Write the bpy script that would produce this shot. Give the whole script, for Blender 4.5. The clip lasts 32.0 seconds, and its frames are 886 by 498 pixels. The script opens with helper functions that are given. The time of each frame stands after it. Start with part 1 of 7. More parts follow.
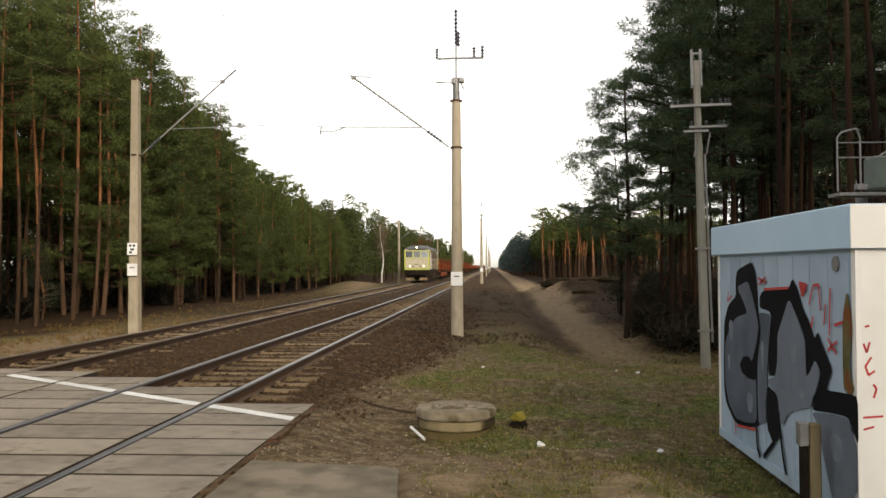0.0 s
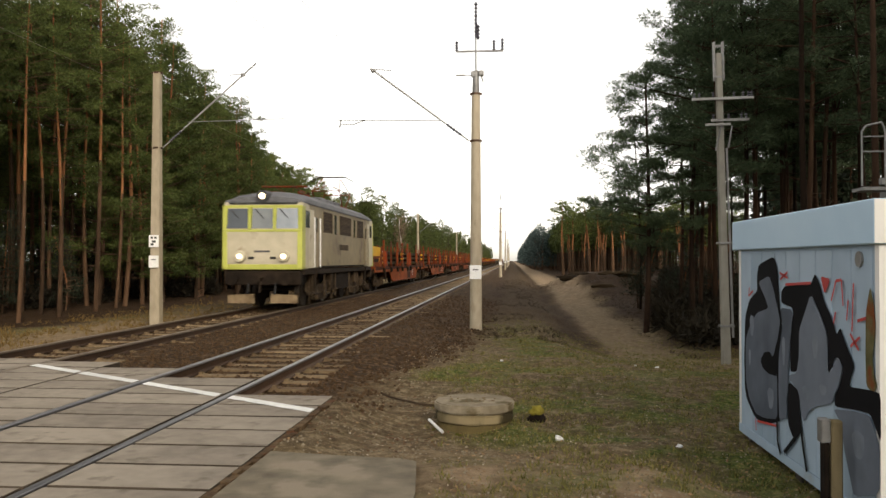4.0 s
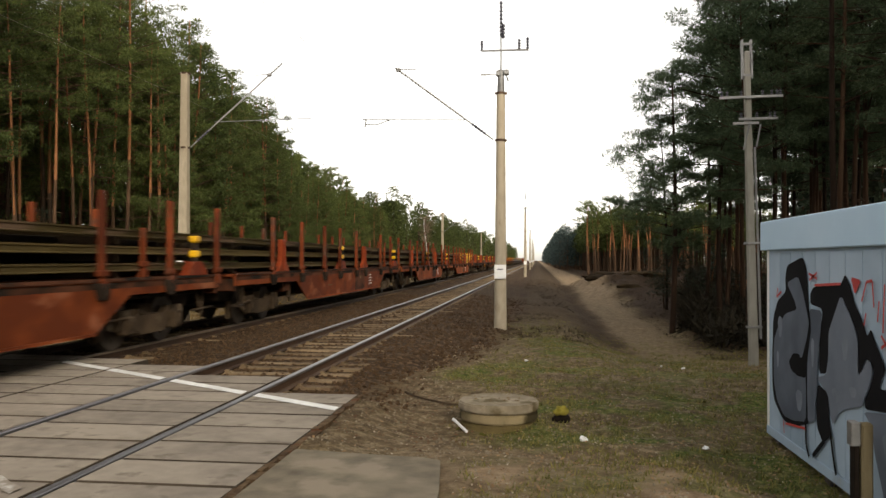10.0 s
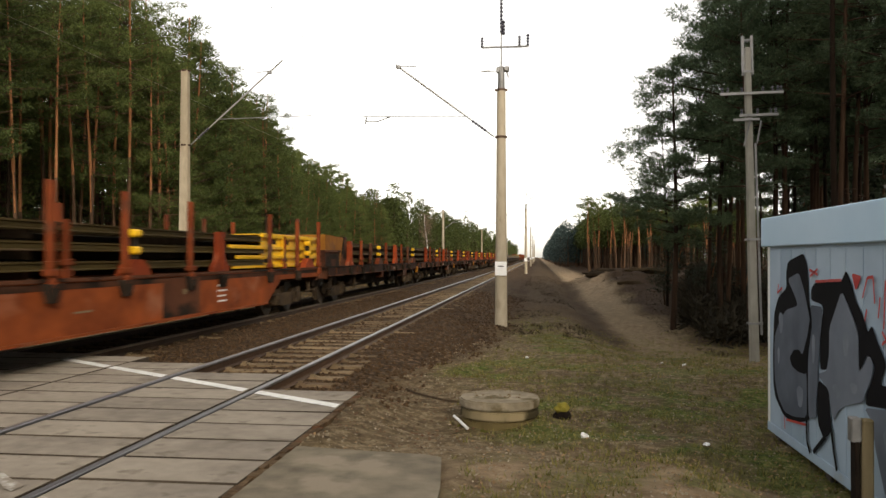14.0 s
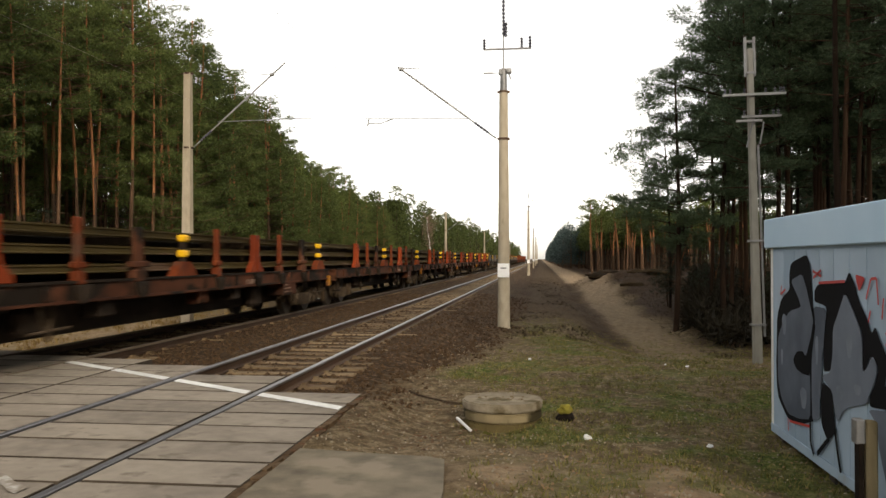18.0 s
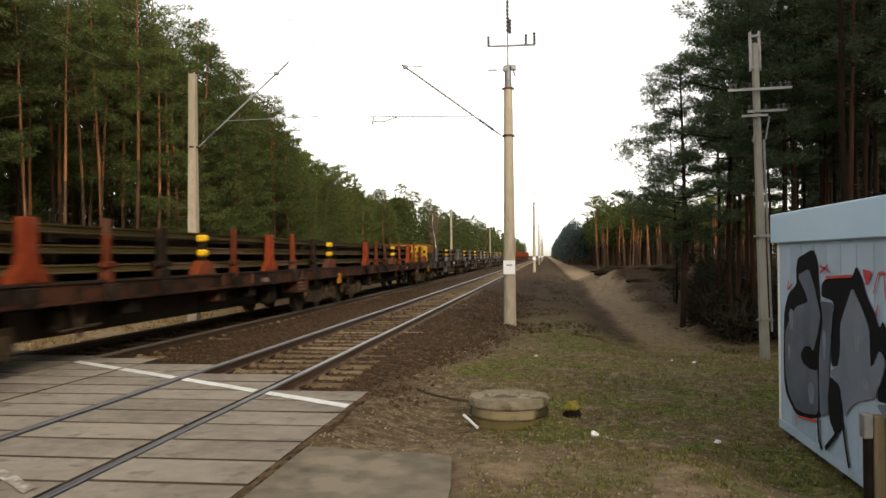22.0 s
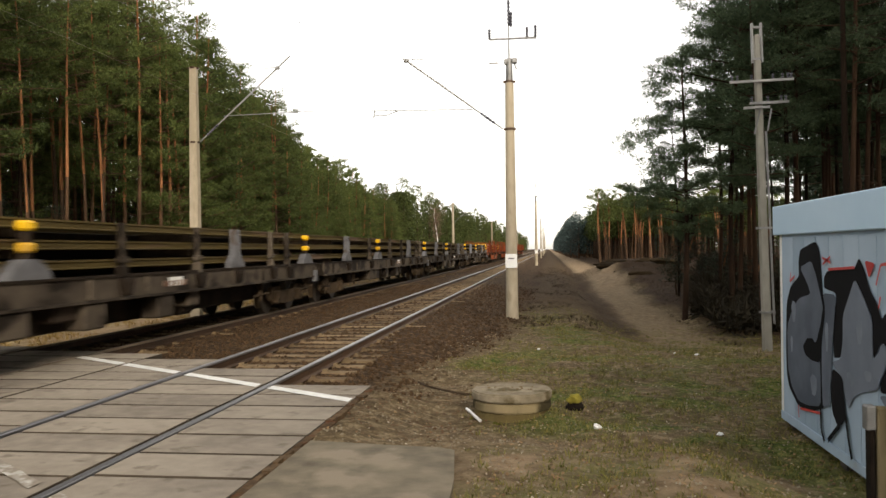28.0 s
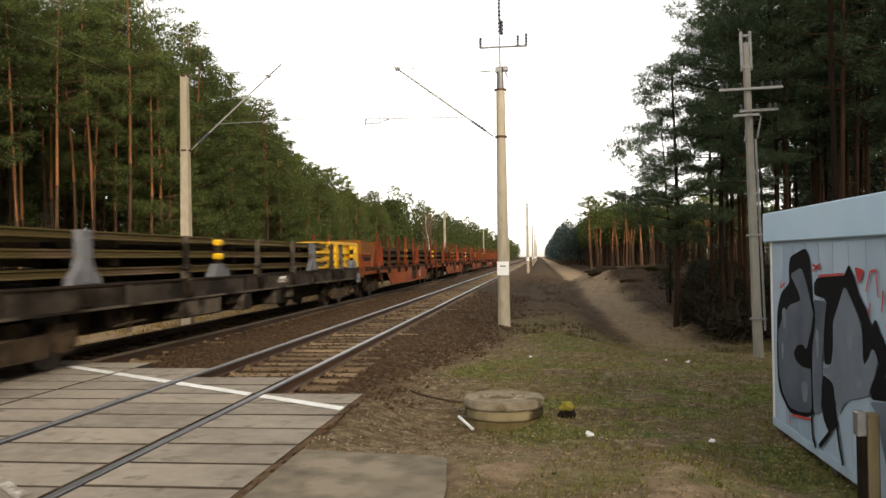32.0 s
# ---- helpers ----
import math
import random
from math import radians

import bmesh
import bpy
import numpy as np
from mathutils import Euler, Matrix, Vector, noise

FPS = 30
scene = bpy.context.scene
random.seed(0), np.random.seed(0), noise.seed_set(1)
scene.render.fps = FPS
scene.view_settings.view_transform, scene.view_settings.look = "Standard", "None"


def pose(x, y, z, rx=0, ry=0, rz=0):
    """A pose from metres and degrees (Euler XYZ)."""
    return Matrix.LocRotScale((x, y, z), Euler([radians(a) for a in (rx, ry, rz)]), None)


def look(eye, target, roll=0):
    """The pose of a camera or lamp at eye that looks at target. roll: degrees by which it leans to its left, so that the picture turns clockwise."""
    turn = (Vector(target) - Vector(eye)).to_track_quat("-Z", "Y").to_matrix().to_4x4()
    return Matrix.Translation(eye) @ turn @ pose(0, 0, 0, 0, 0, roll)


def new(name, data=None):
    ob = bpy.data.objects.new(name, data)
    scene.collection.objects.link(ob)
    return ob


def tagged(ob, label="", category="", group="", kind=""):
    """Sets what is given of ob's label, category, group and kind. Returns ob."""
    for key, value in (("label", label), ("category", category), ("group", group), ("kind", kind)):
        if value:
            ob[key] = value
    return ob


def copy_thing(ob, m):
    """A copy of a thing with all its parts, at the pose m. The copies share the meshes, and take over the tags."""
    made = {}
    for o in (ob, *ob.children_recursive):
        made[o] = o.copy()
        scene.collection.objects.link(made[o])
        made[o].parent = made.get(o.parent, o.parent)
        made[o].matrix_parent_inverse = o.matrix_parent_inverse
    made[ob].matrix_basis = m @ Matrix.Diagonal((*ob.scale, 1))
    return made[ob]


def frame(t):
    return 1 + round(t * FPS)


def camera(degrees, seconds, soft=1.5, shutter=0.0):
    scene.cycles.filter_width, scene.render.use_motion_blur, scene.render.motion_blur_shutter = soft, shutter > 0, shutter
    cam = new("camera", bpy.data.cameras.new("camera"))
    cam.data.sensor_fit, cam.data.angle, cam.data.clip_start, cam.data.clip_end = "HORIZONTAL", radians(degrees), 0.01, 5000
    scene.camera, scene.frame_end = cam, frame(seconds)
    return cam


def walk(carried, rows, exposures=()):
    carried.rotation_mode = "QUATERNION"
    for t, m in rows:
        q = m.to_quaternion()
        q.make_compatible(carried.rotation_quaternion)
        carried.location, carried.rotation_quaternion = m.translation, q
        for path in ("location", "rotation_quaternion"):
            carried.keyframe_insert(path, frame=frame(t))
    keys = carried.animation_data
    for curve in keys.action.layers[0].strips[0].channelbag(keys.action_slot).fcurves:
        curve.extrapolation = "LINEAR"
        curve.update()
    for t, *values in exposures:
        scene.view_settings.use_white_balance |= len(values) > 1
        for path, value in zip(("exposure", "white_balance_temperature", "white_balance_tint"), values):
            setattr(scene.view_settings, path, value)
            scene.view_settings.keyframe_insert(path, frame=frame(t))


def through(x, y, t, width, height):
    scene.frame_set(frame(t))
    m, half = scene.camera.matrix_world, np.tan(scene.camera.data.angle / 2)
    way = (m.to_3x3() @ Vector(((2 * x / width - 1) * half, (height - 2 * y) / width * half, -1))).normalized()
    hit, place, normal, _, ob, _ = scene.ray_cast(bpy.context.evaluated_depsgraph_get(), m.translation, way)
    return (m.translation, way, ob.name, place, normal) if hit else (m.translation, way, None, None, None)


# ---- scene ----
cam = camera(57.22, 32.0, soft=1.5, shutter=0.4)
EYE = Vector((4.09, 0.0, 1.58))


def aim(yaw, pitch, roll):
    """The camera's pose at its stand: degrees to the left of the track, upwards, and of lean."""
    a, b = radians(yaw), radians(pitch)
    ahead = Vector((-math.sin(a) * math.cos(b), math.cos(a) * math.cos(b), math.sin(b)))
    return look(EYE, EYE + ahead, roll)


walk(cam, [
    (0.0, aim(3.539, 1.276, -0.251)), (0.5, aim(3.700, 1.226, -0.131)), (1.0, aim(3.823, 1.107, -0.115)),
    (1.5, aim(3.943, 1.114, -0.038)), (2.0, aim(4.016, 1.040, 0.080)), (2.5, aim(4.060, 1.050, 0.092)),
    (3.0, aim(4.274, 0.924, 0.024)), (3.5, aim(4.628, 0.853, -0.030)), (5.5, aim(5.619, 0.562, 0.163)),
    (6.0, aim(6.101, 0.429, 0.125)), (6.5, aim(6.406, 0.291, 0.456)), (7.0, aim(6.633, 0.219, 0.453)),
    (7.5, aim(6.599, 0.664, 0.315)), (8.0, aim(6.644, 0.964, 0.210)), (8.5, aim(6.573, 0.773, 0.240)),
    (9.0, aim(6.627, 0.575, 0.245)), (9.5, aim(6.609, 0.569, 0.200)), (10.0, aim(6.608, 0.762, 0.195)),
    (10.5, aim(6.500, 0.829, 0.006)), (11.0, aim(6.515, 0.780, 0.056)), (11.5, aim(6.519, 0.757, 0.042)),
    (12.0, aim(6.417, 0.709, 0.100)), (12.5, aim(6.375, 0.765, 0.112)), (13.0, aim(6.401, 0.829, 0.251)),
    (13.5, aim(6.474, 0.624, 0.327)), (14.0, aim(6.651, 0.550, 0.077)), (14.5, aim(6.705, 0.366, 0.082)),
    (16.5, aim(6.746, 0.563, 0.041)), (17.0, aim(6.772, 0.574, 0.019)), (17.5, aim(6.964, 0.688, -0.044)),
    (18.0, aim(6.836, 0.687, -0.027)), (18.5, aim(6.790, 0.852, -0.105)), (19.0, aim(6.818, 0.863, -0.276)),
    (19.5, aim(6.856, 0.812, -0.363)), (20.0, aim(6.927, 0.759, -0.434)), (20.5, aim(7.114, 0.599, -0.403)),
    (21.0, aim(7.191, 0.520, -0.361)), (21.5, aim(7.135, 0.538, -0.454)), (22.0, aim(7.232, 0.509, -0.447)),
    (22.5, aim(7.116, 0.533, -0.448)), (23.0, aim(7.280, 0.399, -0.274)), (23.5, aim(7.104, 0.188, -0.463)),
    (24.0, aim(7.125, 0.116, -0.653)), (24.5, aim(7.225, 0.005, -0.763)), (25.0, aim(7.103, 0.035, -0.843)),
    (25.5, aim(7.082, 0.138, -0.979)), (27.5, aim(7.422, -0.036, -0.778)), (28.0, aim(7.375, 0.074, -0.747)),
    (28.5, aim(7.414, 0.403, -0.611)), (29.0, aim(7.472, 0.699, -0.554)), (29.5, aim(7.426, 0.755, -0.515)),
    (30.0, aim(7.387, 0.517, -0.322)), (30.5, aim(7.412, 0.549, -0.542)), (31.0, aim(7.359, 0.550, -0.656)),
    (31.5, aim(7.150, 0.572, -0.798)), (32.0, aim(6.780, 0.611, -0.898)),
], exposures=[(0.0, 0.95, 7200, 10), (24.2, 0.95, 7200, 10), (24.9, 1.15, 7200, 10), (32.0, 1.15, 7200, 10)])

# ---- light: a bright hazy sky and a low, veiled sun behind the forest on the right ----
world = bpy.data.worlds.new("sky")
scene.world = world
world.use_nodes = True
wt = world.node_tree
sky = wt.nodes.new("ShaderNodeTexSky")
sky.sky_type = "NISHITA"
sky.sun_disc = False
SUN_UP, SUN_ROUND = radians(26), radians(152)
sky.sun_elevation, sky.sun_rotation = SUN_UP, SUN_ROUND
sky.air_density, sky.dust_density, sky.ozone_density = 1.0, 1.2, 1.0
pale = wt.nodes.new("ShaderNodeHueSaturation")
pale.inputs["Saturation"].default_value = 0.15
wt.links.new(sky.outputs[0], pale.inputs["Color"])
wt.links.new(pale.outputs[0], wt.nodes["Background"].inputs["Color"])
wt.nodes["Background"].inputs["Strength"].default_value = 0.15
sun = new("sun", bpy.data.lights.new("sun", "SUN"))
sun.data.energy, sun.data.angle, sun.data.color = 1.1, radians(12), (1.0, 0.89, 0.74)
to_sun = Vector((math.sin(SUN_ROUND) * math.cos(SUN_UP), math.cos(SUN_ROUND) * math.cos(SUN_UP), math.sin(SUN_UP)))
sun.matrix_world = look(to_sun * 80, (0, 0, 0))


# ---- materials ----
def material(name, dark, light, rough=0.8, metal=0.0, grain=8.0, coarse=0.7, bump=0.3, spots=None, spot_at=0.62, stretch=(1, 1, 1), vary=0.25, fine=60.0, gloss_var=0.1):
    """A surface whose colour wanders between two tones at two scales, with optional spots of a third, and fine relief."""
    m = bpy.data.materials.new(name)
    m.use_nodes = True
    nt = m.node_tree
    p = nt.nodes["Principled BSDF"]
    p.inputs["Roughness"].default_value, p.inputs["Metallic"].default_value = rough, metal
    p.inputs["Specular IOR Level"].default_value = 0.12 if rough > 0.6 else 0.45
    co = nt.nodes.new("ShaderNodeTexCoord")
    info = nt.nodes.new("ShaderNodeObjectInfo")
    mp = nt.nodes.new("ShaderNodeMapping")
    mp.inputs["Scale"].default_value = stretch
    shift = nt.nodes.new("ShaderNodeVectorMath")
    shift.operation = "SCALE"
    shift.inputs[0].default_value = (37.0, 19.0, 53.0)
    nt.links.new(info.outputs["Random"], shift.inputs["Scale"])
    nt.links.new(shift.outputs[0], mp.inputs["Location"])
    nt.links.new(co.outputs["Object"], mp.inputs["Vector"])

    def tex(scale, detail):
        n = nt.nodes.new("ShaderNodeTexNoise")
        n.inputs["Scale"].default_value, n.inputs["Detail"].default_value = scale, detail
        nt.links.new(mp.outputs[0], n.inputs["Vector"])
        return n.outputs["Fac"]

    def calc(op, a, b):
        n = nt.nodes.new("ShaderNodeMath")
        n.operation = op
        for i, v in enumerate((a, b)):
            if isinstance(v, (int, float)):
                n.inputs[i].default_value = v
            else:
                nt.links.new(v, n.inputs[i])
        return n.outputs[0]

    big, small, hair = tex(coarse, 3), tex(grain, 5), tex(fine, 2)
    tone = calc("ADD", calc("MULTIPLY", big, 0.55), calc("MULTIPLY", small, 0.45))
    tone = calc("ADD", tone, calc("MULTIPLY", calc("SUBTRACT", info.outputs["Random"], 0.5), vary))
    ramp = nt.nodes.new("ShaderNodeValToRGB")
    ramp.color_ramp.elements[0].position, ramp.color_ramp.elements[1].position = 0.33, 0.67
    ramp.color_ramp.elements[0].color, ramp.color_ramp.elements[1].color = (*dark, 1), (*light, 1)
    nt.links.new(tone, ramp.inputs[0])
    colour = ramp.outputs[0]
    if spots:
        cut = nt.nodes.new("ShaderNodeMapRange")
        cut.inputs["From Min"].default_value, cut.inputs["From Max"].default_value = spot_at - 0.04, spot_at + 0.06
        nt.links.new(tex(grain * 0.45, 6), cut.inputs["Value"])
        mix = nt.nodes.new("ShaderNodeMix")
        mix.data_type = "RGBA"
        nt.links.new(cut.outputs[0], mix.inputs["Factor"])
        nt.links.new(colour, mix.inputs["A"])
        mix.inputs["B"].default_value = (*spots, 1)
        colour = mix.outputs["Result"]
    nt.links.new(colour, p.inputs["Base Color"])
    nt.links.new(calc("ADD", calc("MULTIPLY", calc("SUBTRACT", small, 0.5), gloss_var), rough), p.inputs["Roughness"])
    if bump:
        b = nt.nodes.new("ShaderNodeBump")
        b.inputs["Strength"].default_value, b.inputs["Distance"].default_value = bump, 0.02
        nt.links.new(calc("ADD", small, calc("MULTIPLY", hair, 0.5)), b.inputs["Height"])
        nt.links.new(b.outputs[0], p.inputs["Normal"])
    return m


def glowing(name, colour, strength):
    m = bpy.data.materials.new(name)
    m.use_nodes = True
    p = m.node_tree.nodes["Principled BSDF"]
    p.inputs["Base Color"].default_value = (*colour, 1)
    p.inputs["Emission Color"].default_value, p.inputs["Emission Strength"].default_value = (*colour, 1), strength
    return m


def leafy(name, dark, light, through=0.25):
    """Needles and leaves: tone wanders from clump to clump and from tree to tree, and some light comes through."""
    m = bpy.data.materials.new(name)
    m.use_nodes = True
    nt = m.node_tree
    p = nt.nodes["Principled BSDF"]
    p.inputs["Roughness"].default_value, p.inputs["Specular IOR Level"].default_value = 0.75, 0.2
    geo, info = nt.nodes.new("ShaderNodeNewGeometry"), nt.nodes.new("ShaderNodeObjectInfo")
    add = nt.nodes.new("ShaderNodeMath")
    add.operation = "MULTIPLY_ADD"
    add.inputs[1].default_value = 0.6
    half = nt.nodes.new("ShaderNodeMath")
    half.operation = "MULTIPLY"
    half.inputs[1].default_value = 0.4
    nt.links.new(info.outputs["Random"], half.inputs[0])
    nt.links.new(geo.outputs["Random Per Island"], add.inputs[0])
    nt.links.new(half.outputs[0], add.inputs[2])
    ramp = nt.nodes.new("ShaderNodeValToRGB")
    ramp.color_ramp.elements[0].color, ramp.color_ramp.elements[1].color = (*dark, 1), (*light, 1)
    nt.links.new(add.outputs[0], ramp.inputs[0])
    nt.links.new(ramp.outputs[0], p.inputs["Base Color"])
    tr = nt.nodes.new("ShaderNodeBsdfTranslucent")
    nt.links.new(ramp.outputs[0], tr.inputs["Color"])
    mix = nt.nodes.new("ShaderNodeMixShader")
    mix.inputs[0].default_value = through
    nt.links.new(p.outputs[0], mix.inputs[1])
    nt.links.new(tr.outputs[0], mix.inputs[2])
    nt.links.new(mix.outputs[0], nt.nodes["Material Output"].inputs["Surface"])
    return m


RAIL_STEEL = material("rail_steel", (0.042, 0.022, 0.011), (0.095, 0.052, 0.028), 0.6, 0.4, 14, 1.0, 0.2)
RAIL_TOP = material("polished_rail_head", (0.17, 0.165, 0.168), (0.28, 0.275, 0.285), 0.38, 0.8, 20, 1.5, 0.05, stretch=(1, 0.05, 1))
RUSTY_TOP = material("dull_rail_head", (0.14, 0.11, 0.085), (0.25, 0.20, 0.15), 0.42, 0.6, 20, 1.5, 0.05, stretch=(1, 0.05, 1))
SLEEPER = material("weathered_concrete_sleeper", (0.1, 0.07, 0.04), (0.235, 0.172, 0.104), 0.9, 0, 7, 1.3, 0.4, (0.12, 0.08, 0.05))
SLAB = material("worn_concrete_slab", (0.19, 0.163, 0.134), (0.325, 0.282, 0.23), 0.88, 0, 7, 1.1, 0.35, (0.15, 0.126, 0.1), 0.63, vary=0.2)
PAD = material("old_asphalt_apron", (0.10, 0.085, 0.062), (0.27, 0.23, 0.17), 0.9, 0, 5, 1.3, 0.4, (0.26, 0.22, 0.165), 0.6)
WHITE_LINE = material("road_paint", (0.55, 0.55, 0.53), (0.82, 0.82, 0.8), 0.7, 0, 12, 2, 0.15, (0.4, 0.38, 0.35), 0.66)
WORN_LINE = material("worn_off_road_paint", (0.24, 0.21, 0.175), (0.55, 0.53, 0.49), 0.8, 0, 14, 4, 0.2, (0.25, 0.215, 0.175), 0.47)
STONE = material("ballast_stone", (0.025, 0.0148, 0.0075), (0.085, 0.051, 0.027), 0.9, 0, 20, 5, 0.4, vary=0.6)
MAST = material("mast_concrete", (0.27, 0.228, 0.163), (0.42, 0.36, 0.27), 0.85, 0, 9, 0.6, 0.3, (0.24, 0.19, 0.13), 0.68, stretch=(1, 1, 0.35))
GREY_POST = material("grey_pole_concrete", (0.19, 0.18, 0.153), (0.31, 0.295, 0.255), 0.85, 0, 9, 0.8, 0.3, (0.2, 0.18, 0.15), 0.66, stretch=(1, 1, 0.4))
FADED = material("faded_stencil_paint", (0.16, 0.10, 0.075), (0.32, 0.23, 0.18), 0.8, 0, 9, 3, 0.1, (0.09, 0.04, 0.025), 0.55)
PLATE = material("white_enamel_plate", (0.66, 0.66, 0.64), (0.84, 0.84, 0.83), 0.5, 0, 10, 2, 0.05)
DARK_MARK = material("dark_print", (0.05, 0.05, 0.05), (0.1, 0.1, 0.1), 0.7, 0, 10, 2, 0.05)
GALV = material("galvanised_steel", (0.17, 0.168, 0.165), (0.30, 0.298, 0.292), 0.55, 0.4, 12, 2, 0.1)
INSULATOR = material("brown_glazed_insulator", (0.03, 0.03, 0.045), (0.07, 0.065, 0.08), 0.3, 0, 10, 2, 0.0)
WIRE = material("wire", (0.2, 0.17, 0.15), (0.3, 0.26, 0.23), 0.5, 0.6, 10, 1, 0)
RED_STEEL = material("faded_red_wagon_paint", (0.10, 0.0215, 0.006), (0.29, 0.07, 0.018), 0.75, 0, 3.0, 0.9, 0.25, (0.27, 0.10, 0.05), 0.62, stretch=(1, 0.6, 1))
RED_BRIGHT = material("orange_red_paint", (0.125, 0.021, 0.0065), (0.245, 0.042, 0.0115), 0.68, 0, 4, 0.8, 0.15, (0.2, 0.06, 0.03), 0.64)
BROWN_STEEL = material("rust_brown_wagon_paint", (0.03, 0.011, 0.006), (0.105, 0.04, 0.02), 0.85, 0, 3.5, 0.6, 0.25, (0.013, 0.009, 0.006), 0.53, stretch=(1, 0.6, 1))
GREY_STEEL = material("dirty_grey_wagon_paint", (0.03, 0.023, 0.017), (0.10, 0.08, 0.06), 0.8, 0, 3.5, 0.6, 0.25, (0.014, 0.01, 0.007), 0.53, stretch=(1, 0.6, 1))
GREY_POSTS = material("blue_grey_stanchion_paint", (0.075, 0.075, 0.08), (0.15, 0.15, 0.16), 0.7, 0, 5, 1, 0.2, (0.07, 0.05, 0.035), 0.63)
RED_POST = material("dark_red_post_paint", (0.065, 0.0145, 0.005), (0.18, 0.04, 0.012), 0.75, 0, 4, 0.8, 0.2, (0.08, 0.04, 0.025), 0.6)
UNDER = material("brake_dust_black", (0.01, 0.007, 0.005), (0.032, 0.022, 0.015), 0.9, 0.0, 6, 1.5, 0.3)
WHEEL = material("wheel_steel", (0.025, 0.02, 0.015), (0.07, 0.055, 0.042), 0.6, 0.3, 8, 2, 0.15)
YELLOW = material("yellow_machine_paint", (0.58, 0.32, 0.006), (0.76, 0.45, 0.01), 0.5, 0, 4, 0.8, 0.1, (0.45, 0.25, 0.03), 0.68)
OLD_YELLOW = material("rusted_ochre_paint", (0.16, 0.062, 0.010), (0.30, 0.125, 0.016), 0.75, 0, 4, 0.8, 0.2, (0.14, 0.06, 0.03), 0.6)
LOAD = material("new_rail_bloom", (0.034, 0.024, 0.008), (0.095, 0.069, 0.025), 0.74, 0.1, 9, 0.5, 0.1, (0.11, 0.07, 0.045), 0.6, stretch=(1, 0.1, 1))
# Lighter tone for the rails' upward faces, a highlight painted as colour
LOAD_TOP = material("load_rail_head_with_highlight", (0.12, 0.09, 0.043), (0.27, 0.21, 0.115), 0.6, 0.1, 9, 0.5, 0.1, (0.13, 0.08, 0.045), 0.6, stretch=(1, 0.1, 1))
RAIL_END = material("bright_cut_rail_end", (0.55, 0.56, 0.55), (0.75, 0.76, 0.75), 0.35, 0.6, 20, 5, 0.05)
TIMBER = material("packing_timber", (0.03, 0.02, 0.012), (0.07, 0.048, 0.03), 0.9, 0, 10, 2, 0.3)
LOCO_BODY = material("dusty_cream_loco_paint", (0.40, 0.36, 0.26), (0.54, 0.49, 0.37), 0.5, 0, 3, 0.5, 0.1, (0.30, 0.25, 0.17), 0.64)
LOCO_GREY = material("dusty_beige_loco_side_paint", (0.15, 0.116, 0.062), (0.265, 0.212, 0.125), 0.55, 0, 3, 0.5, 0.1, (0.12, 0.085, 0.048), 0.6)
LOUVRE = material("dusty_louvre_slats", (0.035, 0.026, 0.018), (0.09, 0.066, 0.045), 0.8, 0, 5, 1, 0.1)
DUSTY = material("brown_dust_on_running_gear", (0.02, 0.0135, 0.008), (0.075, 0.052, 0.032), 0.9, 0, 5, 1.4, 0.3, (0.12, 0.092, 0.064), 0.64)
LIME = material("lime_yellow_paint", (0.33, 0.35, 0.06), (0.44, 0.46, 0.10), 0.5, 0, 5, 1, 0.05)
LOCO_ROOF = material("sooty_roof_paint", (0.055, 0.056, 0.06), (0.13, 0.132, 0.14), 0.65, 0.0, 5, 1, 0.15)
GLASS = material("cab_window_glass", (0.03, 0.04, 0.05), (0.06, 0.07, 0.08), 0.06, 0.0, 3, 1, 0.0)
# Two paler cab glasses, the reflected sky put into their base colour
HALF_SHEEN_GLASS = material("glass_with_half_reflection", (0.10, 0.115, 0.12), (0.17, 0.185, 0.19), 0.1, 0.0, 3, 1, 0.0)
WINDSCREEN = material("glass_with_painted_reflection", (0.22, 0.25, 0.28), (0.34, 0.37, 0.4), 0.1, 0.0, 3, 1, 0.0)
RUBBER = material("black_rubber", (0.02, 0.02, 0.02), (0.04, 0.04, 0.04), 0.8, 0, 8, 2, 0.1)
LAMP = glowing("lit_headlamp", (1.0, 0.84, 0.58), 2.2)
BARK = material("pine_bark", (0.034, 0.021, 0.013), (0.105, 0.06, 0.035), 0.95, 0, 6, 1.2, 0.8, stretch=(1, 1, 0.3), vary=0.5)
BARK_HIGH = material("orange_pine_bark", (0.13, 0.056, 0.023), (0.28, 0.122, 0.055), 0.9, 0, 6, 1.2, 0.6, stretch=(1, 1, 0.3), vary=0.5)
BIRCH = material("birch_bark", (0.42, 0.40, 0.36), (0.66, 0.64, 0.60), 0.8, 0, 6, 3, 0.2, (0.06, 0.05, 0.05), 0.62)
NEEDLES = leafy("pine_needles", (0.015, 0.028, 0.007), (0.122, 0.15, 0.038), 0.27)
# Bluer copy of the pine needles, the right-hand wood's shade in the colour
NEEDLES_DARK = leafy("needles_tinted_as_shade", (0.018, 0.036, 0.02), (0.125, 0.17, 0.088), 0.36)
# Near-black copy of the needles: the wood's inner shade is in the colour
INNER = leafy("inner_needles_with_shade", (0.006, 0.011, 0.007), (0.04, 0.056, 0.03), 0.15)
# Needles of the farthest woods, distance haze mixed into their colour as blue
HAZE_NEEDLES = leafy("haze_tinted_needles", (0.016, 0.03, 0.028), (0.06, 0.085, 0.08), 0.25)
FAR_NEEDLES = leafy("distant_pine_needles", (0.02, 0.032, 0.008), (0.1, 0.118, 0.03), 0.3)
TWIGS = leafy("bare_twigs", (0.10, 0.06, 0.04), (0.22, 0.15, 0.11), 0.0)
